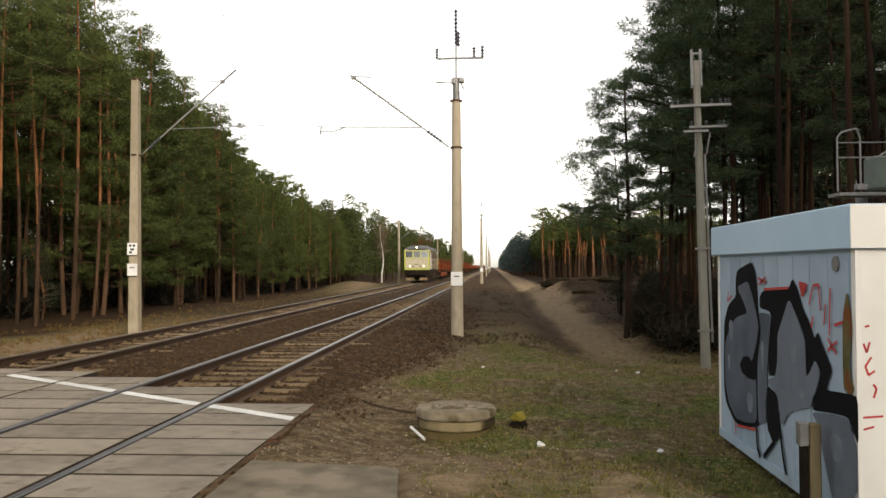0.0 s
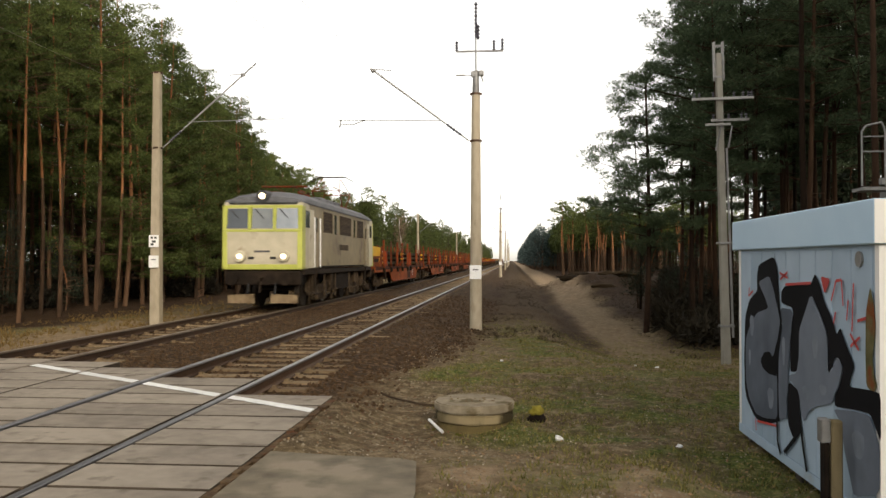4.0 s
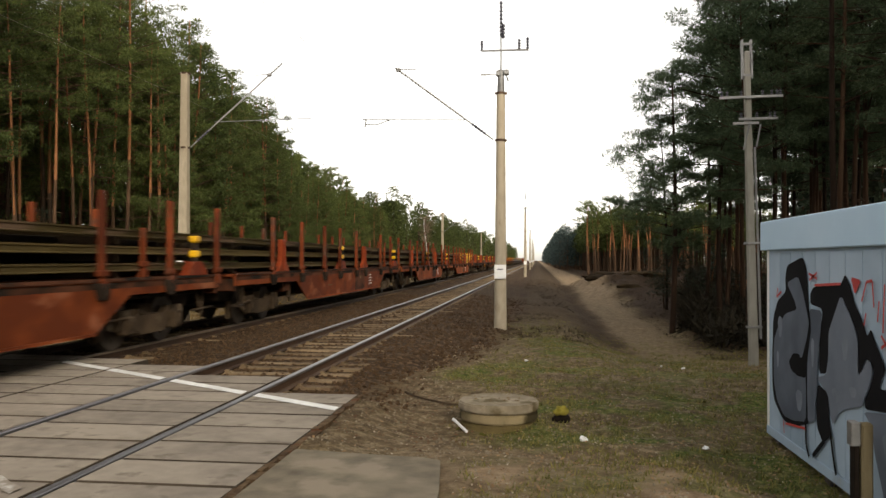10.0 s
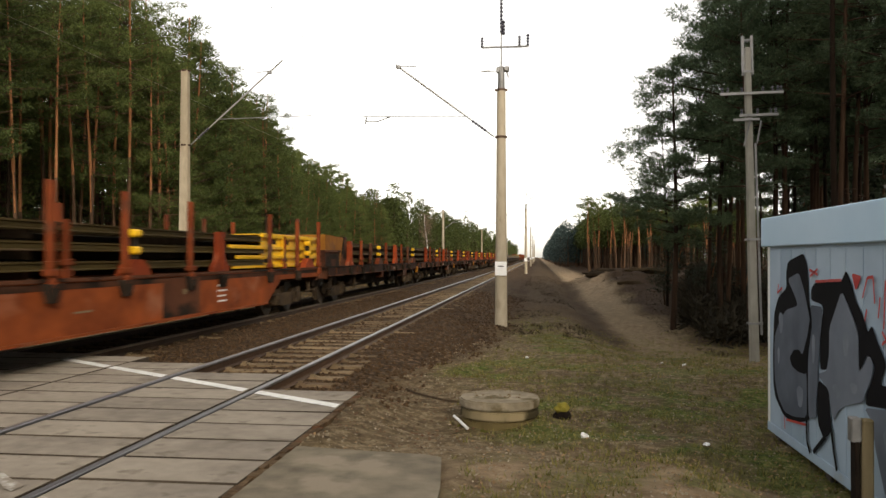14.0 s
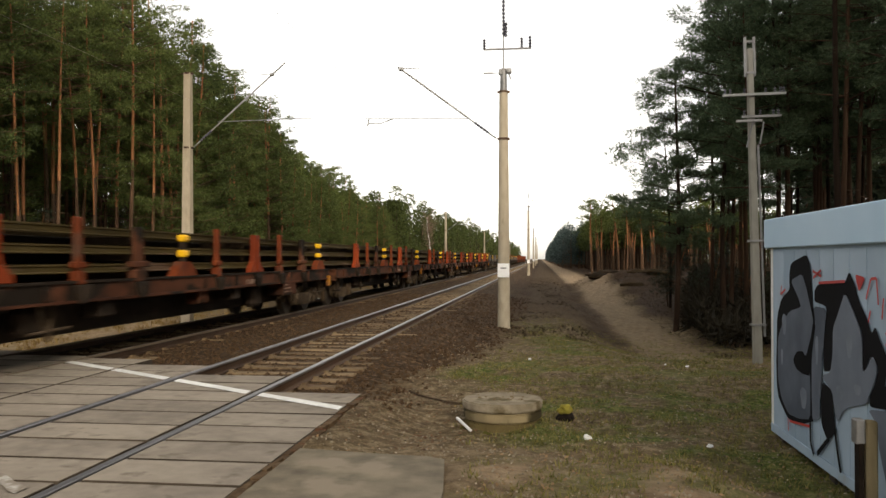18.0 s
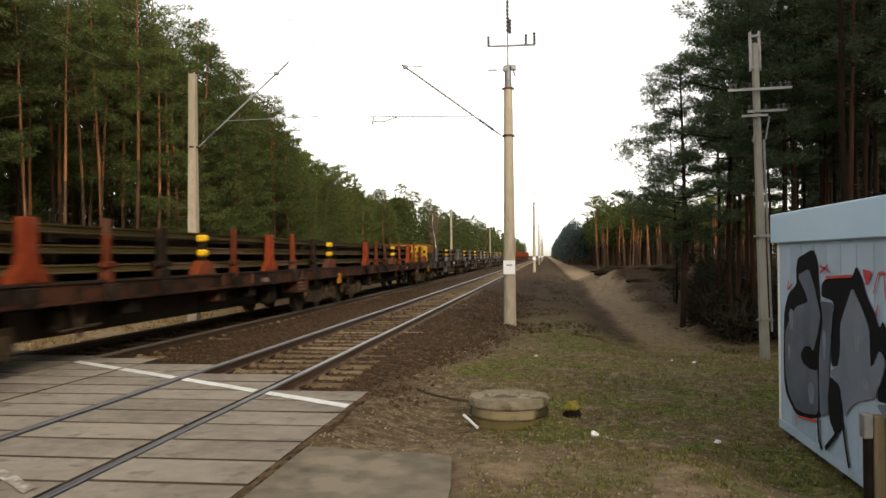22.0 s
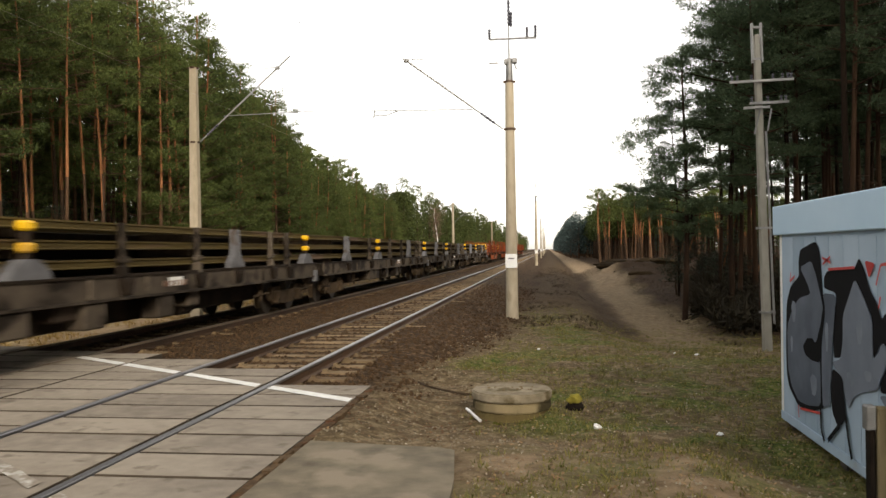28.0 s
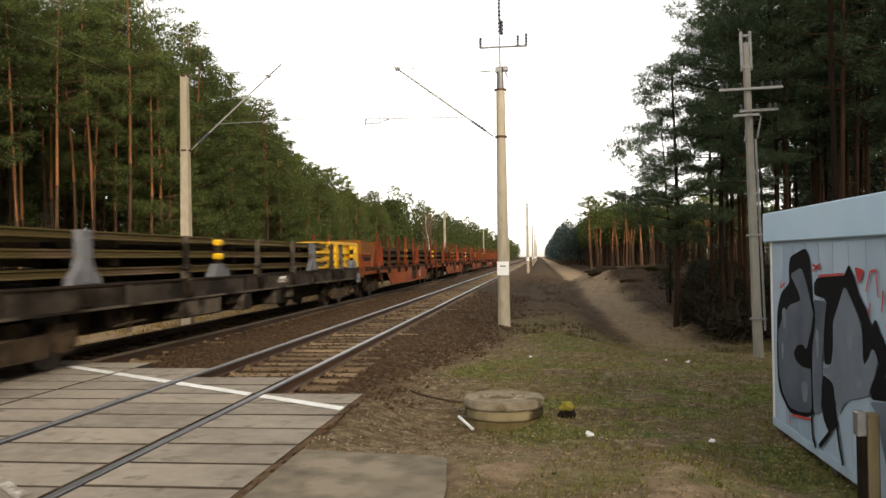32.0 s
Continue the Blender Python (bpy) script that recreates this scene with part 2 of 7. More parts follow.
STRAW = leafy("straw_coloured_grass", (0.11, 0.066, 0.018), (0.31, 0.215, 0.08))
# Undergrowth whose near-black colour includes the shade between the trunks
THICKET = leafy("shade_dark_undergrowth", (0.006, 0.005, 0.003), (0.027, 0.021, 0.011), 0.1)
# Darker copy of the pine bark, coloured as if in shade
BARK_DARK = material("bark_darkened_as_shade", (0.018, 0.011, 0.007), (0.06, 0.034, 0.021), 0.95, 0, 6, 1.2, 0.7, stretch=(1, 1, 0.3), vary=0.5)
RING_LOW = material("damp_mossy_concrete", (0.022, 0.017, 0.007), (0.15, 0.115, 0.05), 0.95, 0, 5, 2, 0.5, (0.02, 0.015, 0.007), 0.55, stretch=(1, 1, 0.35))
JOINT = material("dark_joint_dirt", (0.03, 0.024, 0.018), (0.07, 0.055, 0.04), 0.95, 0, 9, 2, 0.3)
HEATHER = leafy("brown_heather", (0.03, 0.022, 0.012), (0.13, 0.09, 0.05), 0.1)
GRASS = leafy("dry_spring_grass", (0.045, 0.06, 0.009), (0.33, 0.27, 0.09))
DRY_LEAF = leafy("dead_leaves", (0.07, 0.03, 0.012), (0.38, 0.25, 0.13), 0.1)
LEAF_MOULD = leafy("reddish_leaf_mould", (0.05, 0.022, 0.01), (0.22, 0.115, 0.055), 0.05)
PALE_CHIP = leafy("bleached_chips", (0.3, 0.24, 0.16), (0.6, 0.53, 0.42), 0.05)
# Hut side and fascia carry the sky's blue shade in their paint colour
HUT_SIDE = material("pale_hut_paint_in_blue_shade", (0.31, 0.42, 0.535), (0.42, 0.54, 0.66), 0.55, 0, 3, 0.7, 0.06, (0.36, 0.36, 0.34), 0.7)
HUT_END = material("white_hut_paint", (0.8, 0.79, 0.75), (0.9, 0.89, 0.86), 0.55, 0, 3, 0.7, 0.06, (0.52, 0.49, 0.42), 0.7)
HUT_ROOF = material("fascia_paint_in_blue_shade", (0.46, 0.66, 0.84), (0.53, 0.72, 0.89), 0.5, 0, 3, 0.7, 0.05)
SPRAY_BLACK = material("black_spray_paint", (0.003, 0.003, 0.004), (0.008, 0.008, 0.01), 0.9, 0, 5, 1, 0.03)
SPRAY_GREY = material("silver_grey_spray_paint", (0.08, 0.098, 0.128), (0.18, 0.21, 0.262), 0.62, 0.0, 3, 0.9, 0.03)
SPRAY_PALE = material("pale_silver_overspray", (0.15, 0.178, 0.22), (0.25, 0.285, 0.34), 0.65, 0, 6, 2, 0.03)
SPRAY_RED = material("red_spray_paint", (0.42, 0.03, 0.03), (0.58, 0.07, 0.06), 0.6, 0, 6, 1, 0.03)
DIRT = material("trodden_dirt", (0.06, 0.037, 0.02), (0.17, 0.115, 0.066), 0.95, 0, 14, 3, 0.6, (0.11, 0.045, 0.02), 0.62)
RUST = material("rust_and_moss_stain", (0.07, 0.075, 0.03), (0.2, 0.17, 0.085), 0.95, 0, 9, 2, 0.4, (0.2, 0.065, 0.022), 0.6)
RING = material("manhole_concrete", (0.19, 0.158, 0.11), (0.40, 0.34, 0.25), 0.9, 0, 9, 2, 0.5, (0.115, 0.09, 0.048), 0.58)
RING_WET = material("stained_collar_concrete", (0.06, 0.048, 0.022), (0.27, 0.215, 0.125), 0.92, 0, 5, 2, 0.5, (0.05, 0.04, 0.02), 0.55, stretch=(1, 1, 0.3))
MOSS_DULL = material("olive_moss", (0.05, 0.05, 0.009), (0.16, 0.14, 0.03), 0.95, 0, 24, 5, 0.7)
MOSS = material("yellow_moss", (0.19, 0.16, 0.025), (0.33, 0.28, 0.06), 0.95, 0, 20, 4, 0.6)
SOD = material("dark_root_sod", (0.018, 0.012, 0.007), (0.06, 0.04, 0.02), 0.95, 0, 12, 3, 0.8)
ROCK = material("dark_stone", (0.05, 0.045, 0.04), (0.12, 0.1, 0.085), 0.9, 0, 12, 3, 0.6)
LITTER = material("white_litter", (0.7, 0.7, 0.7), (0.85, 0.85, 0.85), 0.6, 0, 10, 3, 0.1)


# ---- building helpers ----
def box(bm, x0, x1, y0, y1, z0, z1, bevel=0.0):
    m = Matrix.LocRotScale(((x0 + x1) / 2, (y0 + y1) / 2, (z0 + z1) / 2), None, (abs(x1 - x0), abs(y1 - y0), abs(z1 - z0)))
    vs = bmesh.ops.create_cube(bm, size=1, matrix=m)["verts"]
    if bevel:
        es = {e for v in vs for e in v.link_edges}
        bmesh.ops.bevel(bm, geom=list(es), offset=bevel, segments=1, affect="EDGES", clamp_overlap=True)


def rod(bm, a, b, r0, r1=None, seg=8, caps=True):
    """A round bar from a to b."""
    a, b = Vector(a), Vector(b)
    m = Matrix.Translation((a + b) / 2) @ (b - a).to_track_quat("Z", "Y").to_matrix().to_4x4()
    bmesh.ops.create_cone(bm, cap_ends=caps, segments=seg, radius1=r0, radius2=r0 if r1 is None else r1, depth=(b - a).length, matrix=m)


def prism(bm, outline, axis, a, b):
    """An outline in the plane across axis, drawn out along it from a to b."""
    def at(p, d):
        return Vector((d, *p)) if axis == "x" else Vector((p[0], d, p[1])) if axis == "y" else Vector((*p, d))
    lo, hi = [bm.verts.new(at(p, a)) for p in outline], [bm.verts.new(at(p, b)) for p in outline]
    n = len(outline)
    fs = [bm.faces.new(lo), bm.faces.new(hi)] + [bm.faces.new((lo[i], lo[(i + 1) % n], hi[(i + 1) % n], hi[i])) for i in range(n)]
    bmesh.ops.recalc_face_normals(bm, faces=fs)


def finish(bm, name, mat, smooth=None):
    me = bpy.data.meshes.new(name)
    bm.to_mesh(me)
    bm.free()
    me.materials.append(mat)
    if smooth:
        me.set_sharp_from_angle(angle=radians(smooth))
        me.polygons.foreach_set("use_smooth", [True] * len(me.polygons))
    return me


def part(name, bm, mat, parent, label="", m=None, smooth=None):
    """One mesh object under a thing or a part. bm may be a bmesh or a mesh that is shared."""
    me = bm if isinstance(bm, bpy.types.Mesh) else finish(bm, name, mat, smooth)
    ob = new(name, me)
    ob.parent = parent
    if m is not None:
        ob.matrix_basis = m
    return tagged(ob, label)


def thing(name, label, category, group="", kind="", m=None, bm=None, mat=None, smooth=None):
    ob = new(name, finish(bm, name, mat, smooth) if bm else None)
    if m is not None:
        ob.matrix_basis = m
    return tagged(ob, label, category, group, kind)


def boxed(*dims, bevel=0.0):
    bm = bmesh.new()
    box(bm, *dims, bevel=bevel)
    return bm


def rodded(*bars, seg=8):
    bm = bmesh.new()
    for bar in bars:
        rod(bm, *bar, seg=seg)
    return bm


def step(a, b, v):
    u = min(1.0, max(0.0, (v - a) / (b - a)))
    return u * u * (3 - 2 * u)


NEAR, FAR = 0.0, -3.95          # the two tracks' centre lines
PITCH = 0.63                    # sleepers


def ground_z(x, y):
    """The height of the ground over the plan: ballast bed, ditch and ridge, dirt path, sandy mound, forest floor."""
    inside = min(abs(x - NEAR), abs(x - FAR)) < 0.72
    bed = -0.185 if inside else -0.205 + 0.045 * step(12.0, 15.0, y)
    if x > 1.4:
        right = -0.22 - 0.01 * step(1.5, 3.0, x) - 0.1 * step(10, 22, y)
        right -= 0.62 * step(4.7, 6.5, x + 0.4 * noise.noise((0, y * 0.25, 2))) * step(12, 24, y) - 0.2 * step(8.3, 10.5, x)
        right += 0.22 * (1 - step(5.2, 8.8, y)) * (1 - step(4.9, 6.2, x)) - 0.07 * step(5.2, 6.3, x) * (1 - step(9.5, 12, y))
        edge = (1 - step(2.1, 3.0, x)) * (1 - step(9.1, 10.0, y))
        right += (-0.02 - right) * edge
        bank = 1.75 * math.exp(-((x - 11.5) / 4.6) ** 4 - ((y - 62) / 13) ** 2) * (1 + 0.5 * noise.noise((x * 0.3, y * 0.2, 11)))
        bank *= 1 + 0.16 * noise.noise((x * 1.4, y * 0.8, 21)) + 0.1 * noise.noise((x * 3.5, y * 1.7, 5))
        right += min(bank, 1.4 + 0.1 * noise.noise((x * 0.8, y * 0.5, 13)))
        right += 0.5 * step(11, 25, x)
        z = bed + (right - bed) * step(1.4, 2.2, x)
    elif x < -5.3:
        left = -0.62 - 0.06 * math.sin(y * 0.11)
        left += 0.7 * math.exp(-((x + 11) / 2.6) ** 2 - ((y - 88) / 9) ** 2) + 0.4 * step(-18, -40, x)
        z = bed + (left - bed) * step(-5.3, -7.0, x)
    else:
        z = bed
    rough = 0.03 if -5.5 < x < 1.6 else 0.07
    near = min(1.0, (abs(x) + abs(y)) / 30)
    z += rough * noise.noise((x * 0.9, y * 0.9, 3.1)) + 0.5 * rough * noise.noise((x * 3.1, y * 3.1, 7.7))
    z += near * 0.12 * noise.noise((x * 0.13, y * 0.13, 1.3)) * (1 if abs(x + 2) > 5.2 else 0)
    if -7.2 < x < 3.6 and y < 13.3:      # cut down under the crossing
        end = next((e for lim, e in ((0.74, 9.35), (-0.74, 10.63), (-2.01, 11.55), (-3.2, 12.2), (-4.7, 12.5)) if x > lim), 13.1)
        if x < 2.03 and y < end:
            z = min(z, -0.26)
        elif x < 3.42 and y < 6.55:
            z = min(z, -0.06)
    return z


# ---- the ground: one sheet to the horizon ----
def ground_material():
    m = bpy.data.materials.new("ground_of_ballast_turf_and_sand")
    m.use_nodes = True
    nt = m.node_tree
    p = nt.nodes["Principled BSDF"]
    p.inputs["Roughness"].default_value, p.inputs["Specular IOR Level"].default_value = 0.95, 0.1
    co = nt.nodes.new("ShaderNodeTexCoord")
    at = nt.nodes.new("ShaderNodeAttribute")
    at.attribute_name = "cover"
    sep = nt.nodes.new("ShaderNodeSeparateColor")
    nt.links.new(at.outputs["Color"], sep.inputs[0])

    def tex(scale, detail=4, rough=0.6):
        n = nt.nodes.new("ShaderNodeTexNoise")
        n.inputs["Scale"].default_value, n.inputs["Detail"].default_value, n.inputs["Roughness"].default_value = scale, detail, rough
        nt.links.new(co.outputs["Object"], n.inputs["Vector"])
        return n.outputs["Fac"]

    def ramp(fac, *stops):
        r = nt.nodes.new("ShaderNodeValToRGB")
        els = r.color_ramp.elements
        while len(els) < len(stops):
            els.new(0.5)
        for e, (pos, c) in zip(els, stops):
            e.position, e.color = pos, (*c, 1)
        nt.links.new(fac, r.inputs[0])
        return r.outputs[0]

    def mix(fac, a, b):
        n = nt.nodes.new("ShaderNodeMix")
        n.data_type = "RGBA"
        nt.links.new(fac, n.inputs["Factor"])
        nt.links.new(a, n.inputs["A"])
        nt.links.new(b, n.inputs["B"])
        return n.outputs["Result"]

    vor = nt.nodes.new("ShaderNodeTexVoronoi")
    vor.inputs["Scale"].default_value = 16
    nt.links.new(co.outputs["Object"], vor.inputs["Vector"])
    stones = nt.nodes.new("ShaderNodeSeparateColor")
    nt.links.new(vor.outputs["Color"], stones.inputs[0])
    wide = tex(0.9, 5)
    ballast = ramp(stones.outputs[0], (0.0, (0.026, 0.0155, 0.008)), (0.6, (0.054, 0.033, 0.0175)), (1.0, (0.13, 0.082, 0.046)))
    soil = ramp(tex(7, 6, 0.7), (0.32, (0.05, 0.034, 0.018)), (0.5, (0.132, 0.096, 0.054)), (0.7, (0.29, 0.225, 0.142)))
    turf = ramp(tex(11, 6, 0.7), (0.32, (0.02, 0.032, 0.006)), (0.5, (0.07, 0.1, 0.017)), (0.66, (0.225, 0.2, 0.072)))
    sand = ramp(tex(4, 6, 0.65), (0.3, (0.15, 0.10, 0.06)), (0.66, (0.38, 0.28, 0.18)))
    litter = ramp(tex(5, 6, 0.7), (0.3, (0.017, 0.0095, 0.005)), (0.7, (0.07, 0.041, 0.021)))
    patch = nt.nodes.new("ShaderNodeMapRange")
    patch.inputs["From Min"].default_value, patch.inputs["From Max"].default_value = 0.46, 0.56
    nt.links.new(wide, patch.inputs["Value"])
    turfy = nt.nodes.new("ShaderNodeMath")
    turfy.operation = "MULTIPLY"
    nt.links.new(patch.outputs[0], turfy.inputs[0])
    nt.links.new(sep.outputs[1], turfy.inputs[1])
    c = mix(turfy.outputs[0], soil, turf)
    straw = nt.nodes.new("ShaderNodeMapRange")
    straw.inputs["From Min"].default_value, straw.inputs["From Max"].default_value, straw.inputs["To Max"].default_value = 0.56, 0.7, 0.4
    nt.links.new(tex(34, 4, 0.8), straw.inputs["Value"])
    hole = nt.nodes.new("ShaderNodeMapRange")
    hole.inputs["From Min"].default_value, hole.inputs["From Max"].default_value, hole.inputs["To Min"].default_value, hole.inputs["To Max"].default_value = 0.3, 0.44, 0.75, 0.0
    nt.links.new(tex(19, 5, 0.8), hole.inputs["Value"])
    pale = ramp(tex(2.0, 2), (0.0, (0.42, 0.32, 0.18)), (1.0, (0.48, 0.40, 0.23)))
    deep = ramp(tex(2.0, 2), (0.0, (0.03, 0.02, 0.009)), (1.0, (0.04, 0.03, 0.012)))
    c = mix(hole.outputs[0], mix(straw.outputs[0], c, pale), deep)
    c = mix(sep.outputs[2], c, sand)
    c = mix(sep.outputs[0], c, ballast)
    c = mix(at.outputs["Alpha"], c, litter)
    nt.links.new(c, p.inputs["Base Color"])
    b = nt.nodes.new("ShaderNodeBump")
    b.inputs["Strength"].default_value, b.inputs["Distance"].default_value = 0.6, 0.04
    add = nt.nodes.new("ShaderNodeMath")
    nt.links.new(tex(22, 6, 0.75), add.inputs[0])
    nt.links.new(vor.outputs["Distance"], add.inputs[1])
    nt.links.new(add.outputs[0], b.inputs["Height"])
    nt.links.new(b.outputs[0], p.inputs["Normal"])
    return m


def path_mid(y):
    """Where the trodden path's middle lies."""
    return 7.5 + 1.1 * (1 - step(13, 24, y)) + 1.0 * step(42, 80, y)


def path_half(y):
    return 0.95 + 0.7 * step(40, 75, y)


def cover_at(x, y):
    """Shares of ballast, turf, bare sand and forest litter."""
    n = noise.noise((x * 0.5, y * 0.35, 9.0))
    n2 = noise.noise((x * 1.7, y * 1.2, 4.0))
    ballast = step(-6.4, -5.9, x + 0.4 * n) * (1 - step(2.3, 3.3, x + 0.6 * n + 0.25 * n2 - 0.7 * step(14, 30, y) + 0.9 * (1 - step(10, 14.5, y))))
    half = path_half(y)
    path = (1 - step(0.55, 1.3, abs(x - path_mid(y) + 0.3 * n + 0.15 * n2) / half)) * step(12.5, 17, y + 2 * n)
    path *= 0.42 + 0.5 * step(34, 62, y) + 0.22 * n2
    mound = math.exp(-((x - 9.0) / 3.0) ** 2 - ((y - 62) / 13) ** 2)
    sand = max(path, min(0.35, 0.5 * mound) * step(-0.1, 0.35, n2 + 0.5 * n), 0.75 * step(-9.5, -8, -abs(x + 9.6) - 8 + n) * step(60, 80, y) * (1 - step(95, 105, y)))
    sand = max(sand, 0.35 * (1 - step(6.2, 8.2, y + n)) * step(2.2, 3.4, x))
    sand = max(sand, 0.85 * step(0.02, 0.3, n2 + 0.4 * n) * (1 - step(6.5, 7.6, y)) * step(2.4, 3.6, x) * (1 - step(6.2, 7.0, x)))
    turf = (0.85 + 0.5 * n) * step(2.6, 4.0, x + n) * (1 - step(16, 30, y)) if x > 0 else 0.45 + 0.4 * n
    if x < -6:
        sand = max(sand, (0.62 + 0.3 * n) * step(-11.2, -9.6, x + 0.6 * n) * (1 - 0.85 * step(26, 40, y)))
    litter = step(8.2, 9.4, x + n - 0.4 * step(60, 14, y)) if x > 0 else step(-10.6, -12.2, x + n)
    if x < -6.2:
        litter = max(litter, 0.8 * step(28, 42, y)) * (1 - 0.8 * step(62, 80, y) * (1 - step(95, 105, y)) * step(-13, -12, x))
    if x > 0:
        # Second term darkens the bank's slope, for heather and its shade together
        litter = max(litter, 0.75 * step(2.6, 3.4, x) * (1 - step(5.5, 6.5, x)) * step(20, 32, y), 0.85 * step(4.9, 6.0, x + 0.4 * n) * (1 - step(6.5, 7.0, x)) * step(19, 25, y), 0.8 * step(0.1, 0.4, n2) * mound) * (1 - path)
    return ballast, max(0, min(1, turf)), max(0, min(1, sand)), max(0, min(1, litter))


def lines(*runs):
    out = []
    for a, b, d in runs:
        out += list(np.arange(a, b - 1e-6, d))
    return out + [runs[-1][1]]


def build_ground():
    xs = lines((-900, -100, 80), (-100, -40, 10), (-40, -16, 1.5), (-16, -7, 0.5), (-7, 10, 0.14), (10, 20, 0.5), (20, 50, 2.5), (50, 100, 10), (100, 900, 80))
    ys = lines((-300, -20, 40), (-20, 2, 1.0), (2, 15, 0.13), (15, 32, 0.28), (32, 80, 0.8), (80, 200, 3), (200, 500, 15), (500, 3000, 250))
    verts = [(x, y, ground_z(x, y)) for y in ys for x in xs]
    w = len(xs)
    faces = [(j * w + i, j * w + i + 1, (j + 1) * w + i + 1, (j + 1) * w + i) for j in range(len(ys) - 1) for i in range(w - 1)]
    me = bpy.data.meshes.new("ground")
    me.from_pydata(verts, [], faces)
    cover = me.attributes.new("cover", "FLOAT_COLOR", "POINT")
    cover.data.foreach_set("color", np.array([cover_at(x, y) for x, y, z in verts], dtype=np.float32).ravel())
    me.polygons.foreach_set("use_smooth", [True] * len(me.polygons))
    me.materials.append(ground_material())
    tagged(new("ground", me), "brown ballast, patchy spring turf, sandy path and forest floor", "ground", kind="structure")


build_ground()

# ---- rails and sleepers ----
HEAD = [(-0.036, -0.035), (-0.036, -0.008), (-0.028, 0.0), (0.028, 0.0), (0.036, -0.008), (0.036, -0.035)]
STEM = [(-0.036, -0.035), (-0.009, -0.048), (-0.009, -0.13), (-0.07, -0.15), (-0.07, -0.162), (0.07, -0.162), (0.07, -0.15), (0.009, -0.13), (0.009, -0.048), (0.036, -0.035)]


def sleeper_mesh():
    bm = bmesh.new()
    prism(bm, [(-0.15, -0.2), (-0.105, -0.0), (0.105, -0.0), (0.15, -0.2)], "x", -1.3, 1.3)
    for v in bm.verts:                       # the waist between the rails lies deeper
        v.co.z += -0.165
    for s in (-0.7525, 0.7525):              # rail plates and clips
        box(bm, s - 0.17, s + 0.17, -0.08, 0.08, -0.172, -0.15)
        for c in (-0.1, 0.1):
            box(bm, s + c - 0.03, s + c + 0.03, -0.05, 0.05, -0.152, -0.125)
    return finish(bm, "sleeper", SLEEPER)


def build_track(name, x, top, first, count, label):
    track = thing(name, label, "railway track", kind="structure", m=pose(x, 0, 0))
    for s in (-0.7525, 0.7525):
        bm = bmesh.new()
        prism(bm, STEM, "y", -30, 700)
        rail = part("rail", bm, RAIL_STEEL, track, "rust-brown steel rail", m=pose(s, 0, 0))
        bm = bmesh.new()
        prism(bm, HEAD, "y", -30, 700)
        part("rail_head", bm, top, rail, "worn bright running surface")
    me = sleeper_mesh()
    rng = random.Random(5)
    for i in range(count):
        part("sleeper", me, None, track, m=pose(rng.uniform(-0.015, 0.015), first + i * PITCH + rng.uniform(-0.015, 0.015), rng.uniform(-0.012, 0.004), 0, 0, rng.uniform(-0.6, 0.6)))
    bm = bmesh.new()
    for i in range(count, count + 400):
        box(bm, -1.3, 1.3, first + i * PITCH - 0.13, first + i * PITCH + 0.13, -0.3, -0.165)
    tagged(part("far_sleepers", bm, SLEEPER, track), kind="stuff")


build_track("near_track", NEAR, RAIL_TOP, 9.62, 200, "railway track of worn rails on concrete sleepers in dark ballast")
build_track("far_track", FAR, RUSTY_TOP, 12.4, 120, "rust-brown railway track on concrete sleepers under the train")


